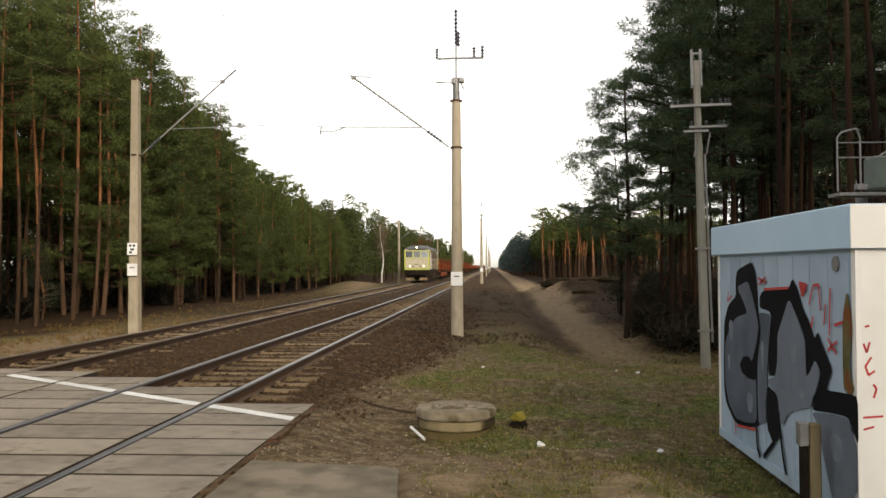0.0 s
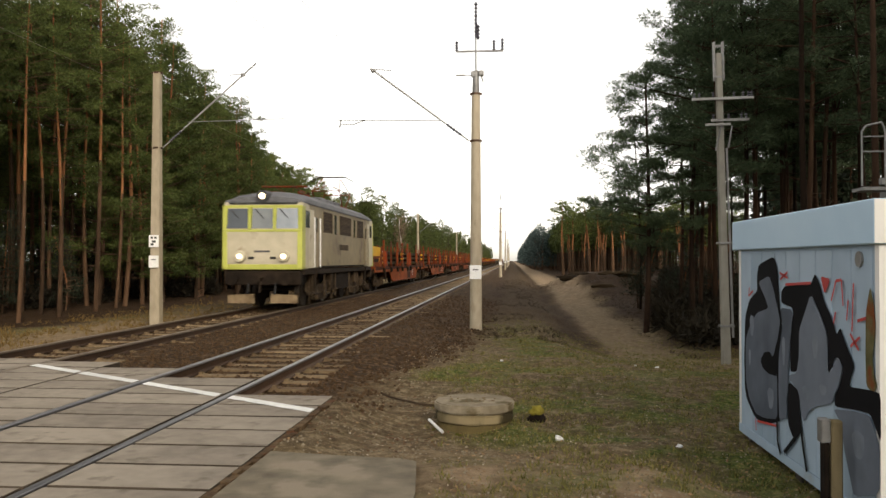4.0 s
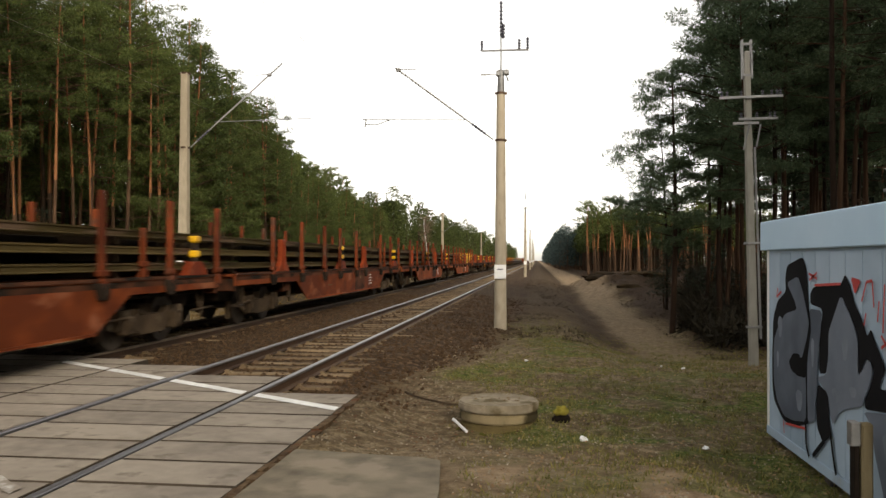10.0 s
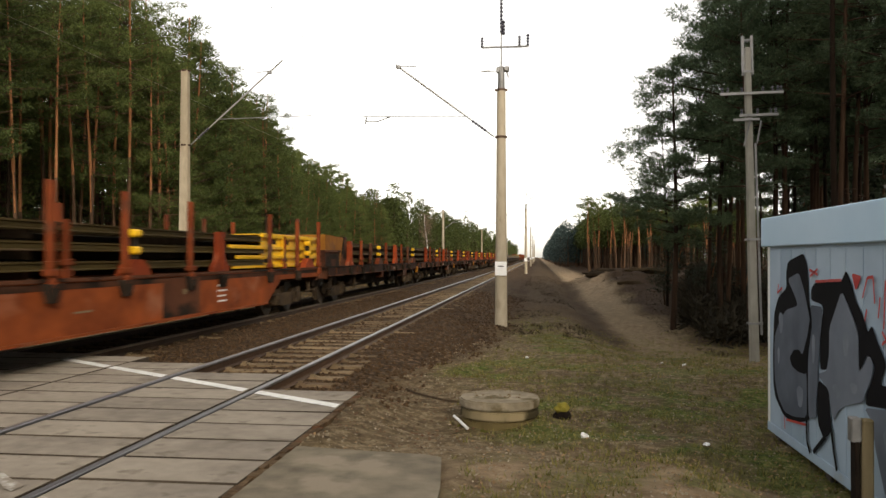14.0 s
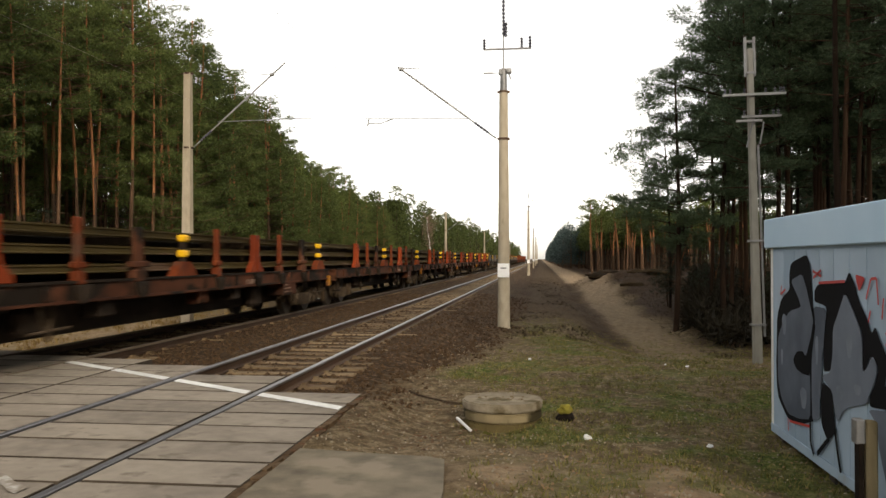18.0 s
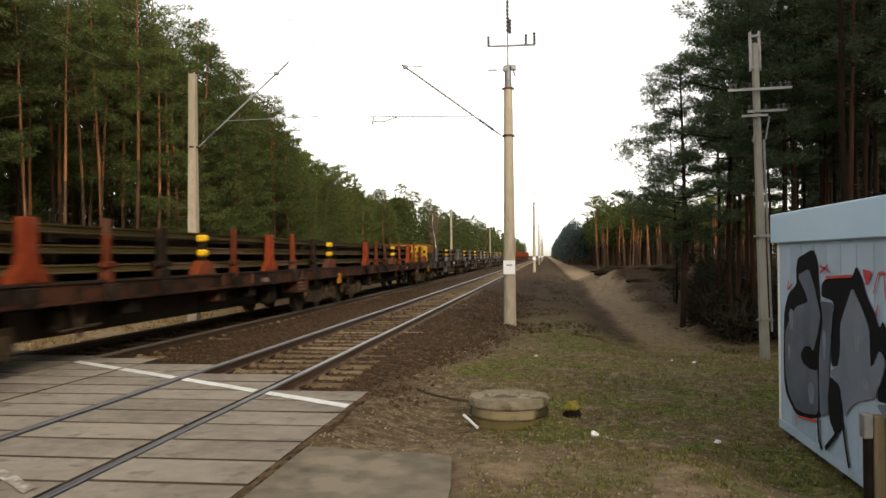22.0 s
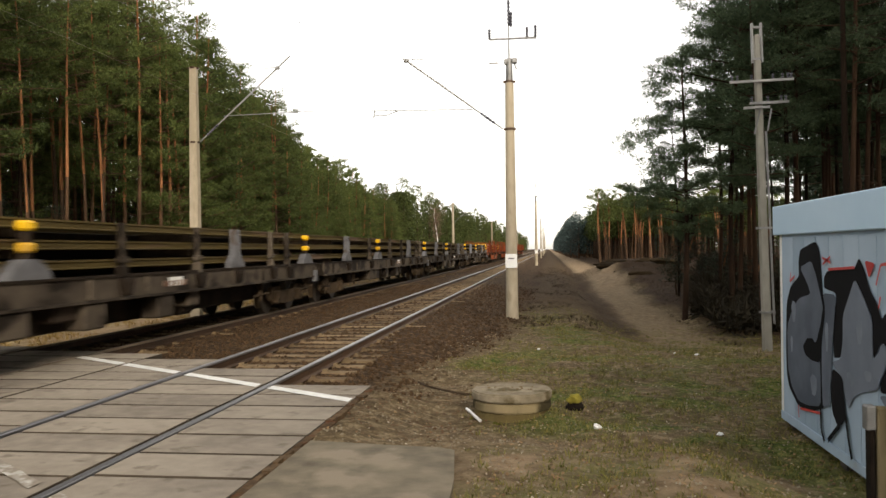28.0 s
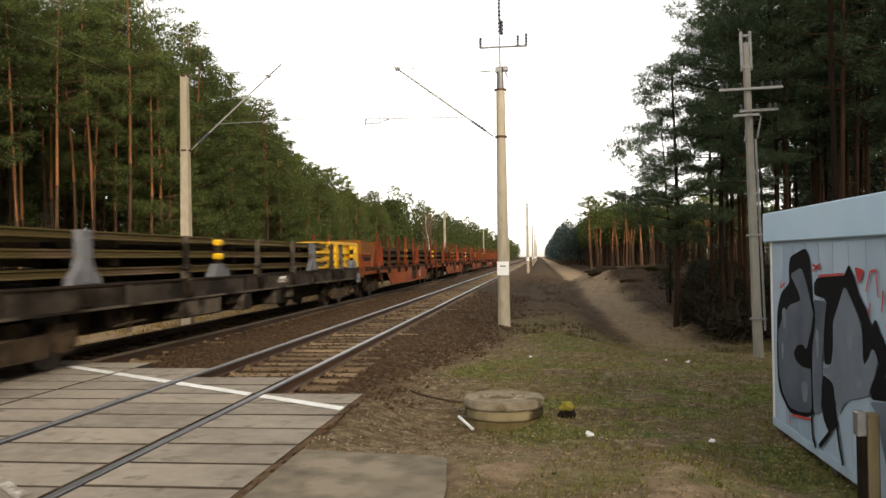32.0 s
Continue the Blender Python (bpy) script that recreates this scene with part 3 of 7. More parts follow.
def build_crossing():
    """Concrete panels of the level crossing, laid between and beside the rails, ends stepped along the skewed road."""
    crossing = thing("level_crossing", "worn grey concrete panels of a level crossing with a faded white line", "crossing", kind="structure")
    columns = [(0.80, 2.0, 9.45), (-0.665, 0.665, 10.73), (-2.0, -0.80, 11.65), (-3.17, -2.03, 12.3), (-4.60, -3.27, 12.6), (-5.9, -4.74, 13.2)]
    rng = random.Random(3)
    shared = {}
    for x0, x1, end in columns:
        w = x1 - x0
        key = round(w, 3)
        if key not in shared:
            shared[key] = finish(boxed(-w / 2 + 0.004, w / 2 - 0.004, -0.31, 0.31, -0.16, 0, bevel=0.006), "slab", SLAB)
            shared[key].materials.append(JOINT)
            shared[key].polygons.foreach_set("material_index", [0 if f.normal.z > 0.9 else 1 for f in shared[key].polygons])
        for k in range(15):
            y = end - 0.33 - k * 0.66
            part("slab", shared[key], None, crossing, m=pose((x0 + x1) / 2, y, -0.012 + rng.uniform(-0.002, 0.002), rng.uniform(-0.1, 0.1), rng.uniform(-0.1, 0.1), rng.uniform(-0.2, 0.2)))

    for x0, x1, end in columns:
        part("joint_fill", boxed(x0 + 0.02, x1 - 0.02, end - 9.88, end - 0.02, -0.2, -0.04), JOINT, crossing, "dark dirt in the joints")

    def line_y(x):
        return 8.47 - 0.648 * (x - 1.96)
    for x0, x1, end in columns[:4]:
        bm = bmesh.new()
        n = 6
        top = [bm.verts.new((x, line_y(x) + 0.1 + 0.012 * noise.noise((x * 4, 1, 0)), -0.004)) for x in np.linspace(x0 + 0.02, x1 - 0.02, n)]
        low = [bm.verts.new((x, line_y(x) - 0.1 + 0.012 * noise.noise((x * 4, 5, 0)), -0.004)) for x in np.linspace(x0 + 0.02, x1 - 0.02, n)]
        for i in range(n - 1):
            bm.faces.new((low[i], low[i + 1], top[i + 1], top[i]))
        part("road_line", bm, WHITE_LINE, crossing, "worn white painted line")
    # what is left of a second, worn line across the road
    for x0, x1 in ((-0.45, 0.56), (0.84, 1.12)):
        bm = bmesh.new()
        xs = list(np.linspace(x0, x1, 12))
        top = [bm.verts.new((x, 5.63 - 0.78 * x + 0.07 + 0.03 * noise.noise((x * 7, 2, 0)), -0.003)) for x in xs]
        low = [bm.verts.new((x, 5.63 - 0.78 * x - 0.07 + 0.03 * noise.noise((x * 7, 8, 0)), -0.003)) for x in xs]
        for i in range(len(xs) - 1):
            bm.faces.new((low[i], low[i + 1], top[i + 1], top[i]))
        part("worn_road_line", bm, WORN_LINE, crossing, "almost worn-off white road line")
    # the cracked apron beside the panels
    bm = bmesh.new()
    prism(bm, [(2.04, -12.0), (3.75, -12.0), (3.55, 3.0), (3.42, 5.6), (3.33, 6.42), (3.2, 6.5), (2.7, 6.56), (2.08, 6.66)], "z", -0.25, -0.012)
    part("apron", bm, PAD, crossing, "patched dark asphalt apron")
    # a strip of trodden earth and rust along the panel edge
    bm = bmesh.new()
    rng = random.Random(17)
    for k in range(60):
        y = 2.0 + k * 0.1235
        box(bm, 2.004 - rng.uniform(0, 0.03), 2.05 + rng.uniform(-0.02, 0.05), y, y + 0.14, -0.2, -0.016 + rng.uniform(-0.012, 0.006))
    part("edge_beam", bm, DIRT, crossing, "dirt-filled edge strip")


build_crossing()


# ---- masts ----
def insulator(bm, at, height, r=0.06, sheds=4, axis=(0, 0, 1)):
    a, up = Vector(at), Vector(axis).normalized()
    rod(bm, a, a + up * height, r * 0.5, seg=8)
    for i in range(sheds):
        c = a + up * height * (i + 0.4) / sheds
        rod(bm, c, c + up * height * 0.45 / sheds, r, r * 0.6, seg=10)


def catenary_mast(side, group, top=6.2, head=True, plates=1, reach=2.95, rise=6.95, steady=5.46):
    """A tapered concrete mast with a bracket towards its track, which lies at side * 3 m."""
    mast = thing("catenary_mast", "tapered concrete catenary mast with a steel bracket and white plates" if head else "tapered concrete catenary mast with a steel bracket arm", "mast", group)
    bm = bmesh.new()
    if plates == 2:
        prism(bm, [(-0.175, -0.15), (0.175, -0.15), (0.175, 0.15), (-0.175, 0.15)], "z", -1.5, top)
        for v in bm.verts:
            if v.co.z > 0:
                v.co.x *= 0.64
                v.co.y *= 0.7
        bmesh.ops.bevel(bm, geom=list(bm.edges), offset=0.02, segments=1, affect="EDGES")
        part("pole", bm, MAST, mast)
    else:
        rod(bm, (0, 0, -1.5), (0, 0, top), 0.185, 0.118, seg=18)
        part("pole", bm, MAST, mast, smooth=40)
    bm = bmesh.new()
    for z in (4.88, top - 0.02):
        rod(bm, (0, 0, z - 0.03), (0, 0, z + 0.03), 0.145 if z < 5 else 0.128, seg=18)
        box(bm, -0.17, 0.17, -0.03, 0.03, z - 0.03, z + 0.03)
        part("clamp", bm, RAIL_STEEL, mast, "rusty steel clamp band")
        bm = bmesh.new()
    bm.free()
    d = side
    start, tip = Vector((d * 0.2, 0, 4.9)), Vector((d * reach, 0, rise))
    knee = start.lerp(tip, 0.3)
    bm = bmesh.new()
    rod(bm, start, knee, 0.022, seg=8)
    rod(bm, knee, tip, 0.027, seg=8)
    part("bracket_tube", bm, GALV, mast)
    bm = bmesh.new()
    insulator(bm, start.lerp(knee, 0.25), 0.5, 0.05, 5, knee - start)
    part("insulator", bm, INSULATOR, mast)
    bm = bmesh.new()
    rod(bm, (d * 1.0, 0, steady), (d * (reach + 0.95), 0, steady + 0.06), 0.014, seg=6)
    if head:
        rod(bm, (d * 3.1, 0, 5.5), (d * 3.45, 0, 5.38), 0.016, seg=6)
        rod(bm, (d * 3.45, 0, 5.38), (d * 3.78, 0, 5.38), 0.016, seg=6)
        rod(bm, (d * 3.78, 0, 5.52), (d * 3.82, 0, 5.3), 0.02, seg=6)
    part("steady_arm", bm, GALV, mast)
    bm = bmesh.new()
    hold = start.lerp(tip, 0.97 if head else 0.86)
    box(bm, hold.x - 0.07, hold.x + 0.07, -0.05, 0.05, hold.z - 0.05, hold.z + 0.05, bevel=0.02)
    rod(bm, (hold.x, 0, hold.z + 0.03), (hold.x + (d if head else -d) * (-0.5 if head else 0.45), 0, hold.z + 0.0), 0.014, seg=6)
    part("wire_clamp", bm, GALV, mast)
    if head:
        bm = bmesh.new()
        rod(bm, (0, 0, top), (0, 0, top + 0.62), 0.1, 0.085, seg=12)
        rod(bm, (0, 0, top + 0.6), (0, 0, top + 1.9), 0.022, 0.016, seg=8)
        part("head_tube", bm, GALV, mast, "galvanised tube on the mast top", smooth=40)
        bm = bmesh.new()
        box(bm, -0.53, 0.76, -0.03, 0.03, top + 1.15, top + 1.19)
        part("cross_arm", bm, GALV, mast)
        for x, z, h in ((-0.53, top + 1.16, 0.29), (0.5, top + 1.17, 0.3), (0.73, top + 1.17, 0.34)):
            bm = bmesh.new()
            insulator(bm, (x, 0, z), h, 0.05, 4)
            part("insulator", bm, INSULATOR, mast)
        bm = bmesh.new()
        insulator(bm, (0.0, 0, top + 1.55), 0.98, 0.05, 9)
        insulator(bm, (0.06, 0, top + 1.5), 0.4, 0.06, 4)
        part("insulator", bm, INSULATOR, mast, "stacked brown insulators of a disconnector")
        bm = bmesh.new()
        box(bm, -0.55, -0.3, -0.02, 0.02, top + 0.49, top + 0.53)
        rod(bm, (-0.3, 0, top + 0.51), (0.1, 0, top + 0.51), 0.012, seg=6)
        box(bm, -0.13, -0.02, -0.1, 0.06, top + 0.45, top + 0.6, bevel=0.02)
        box(bm, 0.08, 0.22, -0.1, 0.06, top + 0.48, top + 0.62, bevel=0.02)
        rod(bm, (0.14, 0, top + 0.5), (0.2, 0, top + 0.32), 0.02, seg=6)
        part("switch_gear", bm, GALV, mast, "grey switch lever gear")
    for k in range(plates):
        z = (1.07, 1.72)[k]
        plate = part("plate", boxed(-0.16, 0.16, -0.215, -0.2, z, z + 0.38, bevel=0.004), PLATE, mast, "white number plate")
        bm = bmesh.new()
        if k:
            for i, (x0, x1, z0) in enumerate(((-0.1, -0.02, 0.26), (0.02, 0.1, 0.26), (-0.06, 0.07, 0.14), (-0.1, 0.0, 0.05))):
                box(bm, x0, x1, -0.219, -0.216, z + z0, z + z0 + 0.07)
        else:
            box(bm, -0.08, 0.08, -0.219, -0.216, z + 0.24, z + 0.27)
        part("print", bm, DARK_MARK, plate)
    return mast


MAST_NEAR = catenary_mast(-1, "catenary masts beside the near track", head=True)
MAST_NEAR.matrix_basis = pose(3.09, 22.4, 0)
FAR_NEAR = catenary_mast(-1, "catenary masts beside the near track", top=7.0, head=True, plates=1)
FAR_NEAR.matrix_basis = pose(2.75, 93, 0)
for y in (163, 232, 300, 370):
    copy_thing(FAR_NEAR, pose(2.7, y, 0))
MAST_FAR = catenary_mast(1, "catenary masts beside the far track", top=7.3, head=False, plates=2, reach=3.23, rise=7.54, steady=5.7)
MAST_FAR.matrix_basis = pose(-7.2, 25.0, 0.28)
MAST_FAR_PLAIN = catenary_mast(1, "catenary masts beside the far track", top=7.1, head=False, plates=0, reach=3.1, rise=7.2, steady=5.6)
MAST_FAR_PLAIN.matrix_basis = pose(-6.98, 95, 0)
for y in (165, 235, 305):
    copy_thing(MAST_FAR_PLAIN, pose(-7.2, y, 0))


def build_wires():
    """Contact and messenger wires over both tracks."""
    for x, name in ((0.12, "near"), (-4.1, "far")):
        wires = thing("overhead_wire", "thin copper contact wire hung from a messenger wire", "overhead wire", "overhead wires")
        bm = bmesh.new()
        rod(bm, (x, -40, 5.32), (x, 400, 5.32), 0.002, seg=5)
        part("contact_wire", bm, WIRE, wires)
        bm = bmesh.new()
        ys = list(np.arange(-47.6, 400, 7.0))
        for a, b in zip(ys, ys[1:]):
            za, zb = (5.75 + 1.2 * (2 * (((q - 22.4) / 70) % 1) - 1) ** 2 for q in (a, b))
            rod(bm, (x, a, za), (x, b, zb), 0.002, seg=4)
        part("messenger_wire", bm, WIRE, wires)


build_wires()


def telephone_pole():
    pole = thing("telephone_pole", "grey concrete telephone pole with two steel cross-arms", "pole", m=pose(8.2, 16.1, -0.45, 0, -1.2, 0))
    bm = bmesh.new()
    prism(bm, [(-0.085, -0.085), (0.085, -0.085), (0.085, 0.085), (-0.085, 0.085)], "z", -0.6, 6.05)
    for v in bm.verts:
        if v.co.z > 3:
            v.co.x *= 0.66
            v.co.y *= 0.66
    bmesh.ops.bevel(bm, geom=list(bm.edges), offset=0.02, segments=1, affect="EDGES")
    part("post", bm, GREY_POST, pole)
    bm = bmesh.new()
    for x in (-0.1, 0.066):
        box(bm, x, x + 0.034, -0.045, 0.045, 5.52, 6.27)
    box(bm, -0.1, 0.1, -0.03, 0.03, 6.17, 6.21)
    box(bm, -0.1, 0.1, -0.07, -0.055, 5.56, 5.6)
    part("top_beam", bm, GALV, pole, "pair of pale steel channels on the pole top")
    for z, x0, x1, tilt in ((5.13, -0.54, 0.62, 0.0), (4.71, -0.19, 0.52, 0.0), (4.63, -0.3, 0.17, 0.0)):
        part("cross_arm", boxed(x0, x1, -0.13, -0.08, z, z + 0.045), GALV, pole)
    for x, z in ((-0.5, 5.175), (-0.4, 5.175), (-0.14, 5.175), (0.25, 5.175), (0.42, 5.175), (0.52, 5.175), (0.58, 5.175), (-0.15, 4.755), (0.14, 4.755), (0.38, 4.755), (0.47, 4.755)):
        bm = bmesh.new()
        insulator(bm, (x, -0.105, z), 0.1, 0.028, 2)
        part("insulator", bm, INSULATOR, pole)
    part("brace", rodded(((-0.12, -0.1, 4.15), (0.0, -0.11, 4.62), 0.016), ((0.12, -0.1, 4.2), (0.2, -0.11, 4.62), 0.016)), GALV, pole)
    bm = bmesh.new()
    rod(bm, (0.13, -0.05, 0.55), (0.1, -0.05, 4.2), 0.022, seg=8)
    part("cable_pipe", bm, GALV, pole, "pale cable pipe down the pole")
    for z in (0.75, 2.35):
        part("band", boxed(-0.11, 0.15, -0.11, 0.1, z, z + 0.04), GALV, pole)


telephone_pole()


# ---- the relay hut with spray paint, and what stands round it ----
from mathutils import geometry


def smooth_loop(points, rounds=2):
    """A closed outline with its corners cut round."""
    for _ in range(rounds):
        nxt = points[1:] + points[:1]
        points = [q for a, b in zip(points, nxt) for q in ((a[0] * 0.86 + b[0] * 0.14, a[1] * 0.86 + b[1] * 0.14), (a[0] * 0.14 + b[0] * 0.86, a[1] * 0.14 + b[1] * 0.86))]
    return points


HUT_X, HUT_FAR, HUT_NEAR = 6.5, 8.88, 5.57


def paint_patch(outline, out, mat, hut, label, rounds=2):
    loop = [Vector((HUT_X - out, HUT_FAR - u, v)) for u, v in smooth_loop(outline, rounds)]
    me = bpy.data.meshes.new("spray_paint")
    me.from_pydata([tuple(v) for v in loop], [], [tuple(t) for t in geometry.tessellate_polygon([loop])])
    me.materials.append(mat)
    part("spray_paint", me, None, hut, label)


def paint_stroke(points, out, mat, hut, wide=0.022, end_face=False):
    bm = bmesh.new()
    for (a, b), (c, d) in zip(points, points[1:]):
        n = Vector((d - b, a - c)).normalized() * wide / 2
        quad = [(a + n.x, b + n.y), (c + n.x, d + n.y), (c - n.x, d - n.y), (a - n.x, b - n.y)]
        bm.faces.new([bm.verts.new((p, HUT_NEAR - out, q) if end_face else (HUT_X - out, HUT_FAR - p, q)) for p, q in quad])
    part("spray_stroke", bm, mat, hut, "sprayed scrawl")


def build_hut():
    hut = thing("relay_hut", "pale metal relay hut, side tinted as blue shade, with a white end and grey graffiti", "hut")
    x1 = 9.1
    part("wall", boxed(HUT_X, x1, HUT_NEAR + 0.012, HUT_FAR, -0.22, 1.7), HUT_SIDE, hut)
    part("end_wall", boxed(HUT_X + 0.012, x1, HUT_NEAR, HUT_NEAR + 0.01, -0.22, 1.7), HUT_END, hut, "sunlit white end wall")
    fascia = part("roof_box", boxed(HUT_X - 0.05, x1 + 0.05, HUT_NEAR - 0.03, HUT_FAR + 0.1, 1.69, 1.99, bevel=0.008), HUT_ROOF, hut, "boxed roof edge tinted as blue shade")
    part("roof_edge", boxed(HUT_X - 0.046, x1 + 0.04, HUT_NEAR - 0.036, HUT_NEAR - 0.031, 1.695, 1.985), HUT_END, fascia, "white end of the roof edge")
    for y in (HUT_NEAR - 0.004, HUT_FAR - 0.06):
        part("corner_trim", boxed(HUT_X - 0.006, HUT_X + 0.03, y, y + 0.064, -0.22, 1.69), HUT_END, hut, "white corner strip")
    n = 9
    w = (HUT_FAR - HUT_NEAR - 0.2) / n
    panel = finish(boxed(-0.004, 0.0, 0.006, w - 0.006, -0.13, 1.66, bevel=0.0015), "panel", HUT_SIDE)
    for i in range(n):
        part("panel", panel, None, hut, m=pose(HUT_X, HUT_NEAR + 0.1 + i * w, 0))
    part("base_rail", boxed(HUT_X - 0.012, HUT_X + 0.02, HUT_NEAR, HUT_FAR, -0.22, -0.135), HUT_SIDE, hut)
    for y in (HUT_NEAR + 0.15, 7.2, HUT_FAR - 0.2):
        part("skid", boxed(HUT_X + 0.05, x1 - 0.05, y, y + 0.14, -0.55, -0.22), ROCK, hut, "dark timber skid under the hut")
    paint_patch([(0.71, 1.54), (1.17, 1.62), (1.28, 1.51), (1.33, 1.18), (1.4, 1.03), (1.38, 0.15), (0.94, 0.03), (0.57, 0.02), (0.28, 0.16), (0.21, 0.29), (0.2, 0.58), (0.24, 1.0), (0.39, 1.18), (0.66, 1.28), (0.65, 1.43)], 0.012, SPRAY_BLACK, hut, "black sprayed outline", 1)
    paint_patch([(1.38, 1.2), (1.38, 1.3), (1.48, 1.36), (2.1, 1.39), (2.2, 1.48), (2.31, 1.38), (2.4, 1.25), (2.53, 1.15), (2.62, 1.03), (2.69, 1.09), (2.77, 1.0), (2.94, 0.84), (2.86, 0.73), (2.84, 0.68), (3.19, 0.71), (3.34, 0.71), (3.34, 0.39), (3.25, 0.48), (3.18, 0.55), (2.91, 0.53), (2.58, 0.49), (2.58, 0.57), (2.67, 0.66), (2.74, 0.79), (2.66, 0.86), (2.59, 0.86), (2.52, 0.77), (2.46, 0.72), (2.45, 1.02), (2.28, 1.18), (2.11, 1.31), (1.98, 1.16), (1.84, 1.01), (1.82, 0.77), (1.77, 0.64), (1.6, 0.62), (1.61, 0.94), (1.69, 1.14), (1.65, 1.18)], 0.0137, SPRAY_BLACK, hut, "black sprayed outline", 1)
    paint_patch([(1.57, 0.53), (1.82, 0.49), (1.85, 0.3), (1.89, 0.17), (1.8, 0.1), (1.69, 0.05), (1.55, 0.15), (1.53, 0.34)], 0.0154, SPRAY_BLACK, hut, "black sprayed outline", 1)
    paint_patch([(0.71, 1.37), (1.05, 1.44), (1.18, 1.31), (1.28, 1.16), (1.36, 1.03), (1.3, 0.89), (1.19, 0.75), (1.26, 0.52), (1.27, 0.4), (1.26, 0.14), (0.9, 0.08), (0.61, 0.07), (0.39, 0.18), (0.27, 0.36), (0.27, 0.77), (0.42, 0.92), (0.66, 1.07), (1.02, 1.13), (0.95, 1.21)], 0.017, SPRAY_GREY, hut, "silver-grey sprayed letter fill", 1)
    paint_patch([(1.36, 1.16), (1.69, 1.16), (1.64, 0.95), (1.57, 0.69), (1.56, 0.49), (1.51, 0.34), (1.52, 0.2), (1.32, 0.14), (1.3, 0.4), (1.31, 0.71), (1.42, 1.0)], 0.017, SPRAY_GREY, hut, "silver-grey sprayed letter fill", 1)
    paint_patch([(2.11, 1.31), (2.28, 1.18), (2.45, 1.01), (2.46, 0.72), (2.54, 0.77), (2.62, 0.86), (2.68, 0.85), (2.73, 0.79), (2.66, 0.66), (2.57, 0.57), (2.55, 0.51), (2.19, 0.42), (2.05, 0.36), (1.94, 0.25), (1.88, 0.3), (1.82, 0.48), (1.6, 0.55), (1.57, 0.58), (1.77, 0.63), (1.83, 0.77), (1.84, 1.0), (1.98, 1.16)], 0.017, SPRAY_GREY, hut, "silver-grey sprayed letter fill", 1)
    paint_patch([(2.56, 0.47), (2.91, 0.52), (3.17, 0.54), (3.25, 0.46), (3.33, 0.37), (3.32, 0.04), (2.92, -0.08), (2.85, 0.04), (2.75, 0.22), (2.7, 0.39)], 0.017, SPRAY_GREY, hut, "silver-grey sprayed letter fill", 1)
    paint_patch([(0.78, 0.62), (0.9, 0.71), (1.07, 0.73), (1.15, 0.69), (1.27, 0.82), (1.36, 1.02), (1.42, 1.02), (1.33, 0.76), (1.27, 0.53), (1.04, 0.52), (0.85, 0.55)], 0.02, SPRAY_BLACK, hut, "black sprayed outline", 1)
    for u, v, du, dv in ((0.5, 0.93, 0.07, 0.13), (0.42, 0.6, 0.035, 0.1), (1.08, 0.3, 0.09, 0.12), (1.45, 0.78, 0.04, 0.16), (2.2, 0.9, 0.06, 0.12), (2.0, 0.5, 0.08, 0.07), (2.36, 0.58, 0.07, 0.05), (3.0, 0.3, 0.1, 0.12)):
        paint_patch([(u + du * math.cos(a) * (1 + 0.25 * math.sin(3 * a)), v + dv * math.sin(a) * (1 + 0.2 * math.cos(2 * a))) for a in np.linspace(0, 5.6, 9)], 0.0185, SPRAY_PALE, hut, "paler overspray")
    paint_patch([(2.32, 1.46), (2.52, 1.44), (2.4, 1.32)], 0.017, SPRAY_RED, hut, "red sprayed wedge", 1)
    for s in [[(0.43, 1.31), (0.39, 1.22), (0.55, 1.28)], [(1.36, 1.47), (1.57, 1.43)], [(1.57, 1.48), (1.37, 1.41)], [(1.51, 1.37), (2.12, 1.4)], [(2.54, 1.28), (2.63, 1.43), (2.73, 1.44), (2.76, 1.25)], [(2.94, 1.42), (2.91, 1.08)], [(3.0, 1.16), (3.14, 1.19)], [(2.85, 1.3), (2.82, 1.15)], [(2.88, 1.06), (3.02, 0.96)], [(3.04, 1.05), (2.88, 0.97)], [(0.61, 0.03), (0.63, -0.09)], [(0.67, 0.01), (1.27, 0.08)], [(2.62, 1.2), (2.58, 1.11)]]:
        paint_stroke(s, 0.02, SPRAY_RED, hut)
    for s in [[(1.27, 0.12), (1.28, -0.06), (1.36, -0.15)], [(1.75, 0.08), (1.45, -0.12)], [(1.88, 0.19), (1.94, 0.01), (2.01, -0.14)]]:
        paint_stroke(s, 0.021, SPRAY_BLACK, hut, 0.045)
    for s in [[(6.55, 1.17), (6.58, 1.18)], [(6.54, 1.06), (6.56, 1.00), (6.58, 1.07)], [(6.59, 0.97), (6.55, 0.91), (6.57, 0.85), (6.61, 0.88)],
              [(6.60, 0.79), (6.62, 0.76), (6.60, 0.70)], [(6.53, 0.57), (6.66, 0.58)], [(6.53, 0.49), (6.60, 0.51)]]:
        paint_stroke(s, 0.003, SPRAY_RED, hut, 0.014, True)
    paint_patch([(3.12, 1.23), (3.19, 1.41), (3.24, 1.31), (3.27, 1.13), (3.22, 0.93), (3.24, 0.82), (3.29, 0.75), (3.23, 0.69), (3.12, 0.73), (3.11, 0.92)], 0.0125, RUST, hut, "rust and moss stain")
    bm = bmesh.new()
    rod(bm, (HUT_X, 5.86, 1.59), (HUT_X - 0.02, 5.86, 1.59), 0.055, seg=14)
    part("vent_cap", bm, GALV, hut, "round grey vent cap")


build_hut()


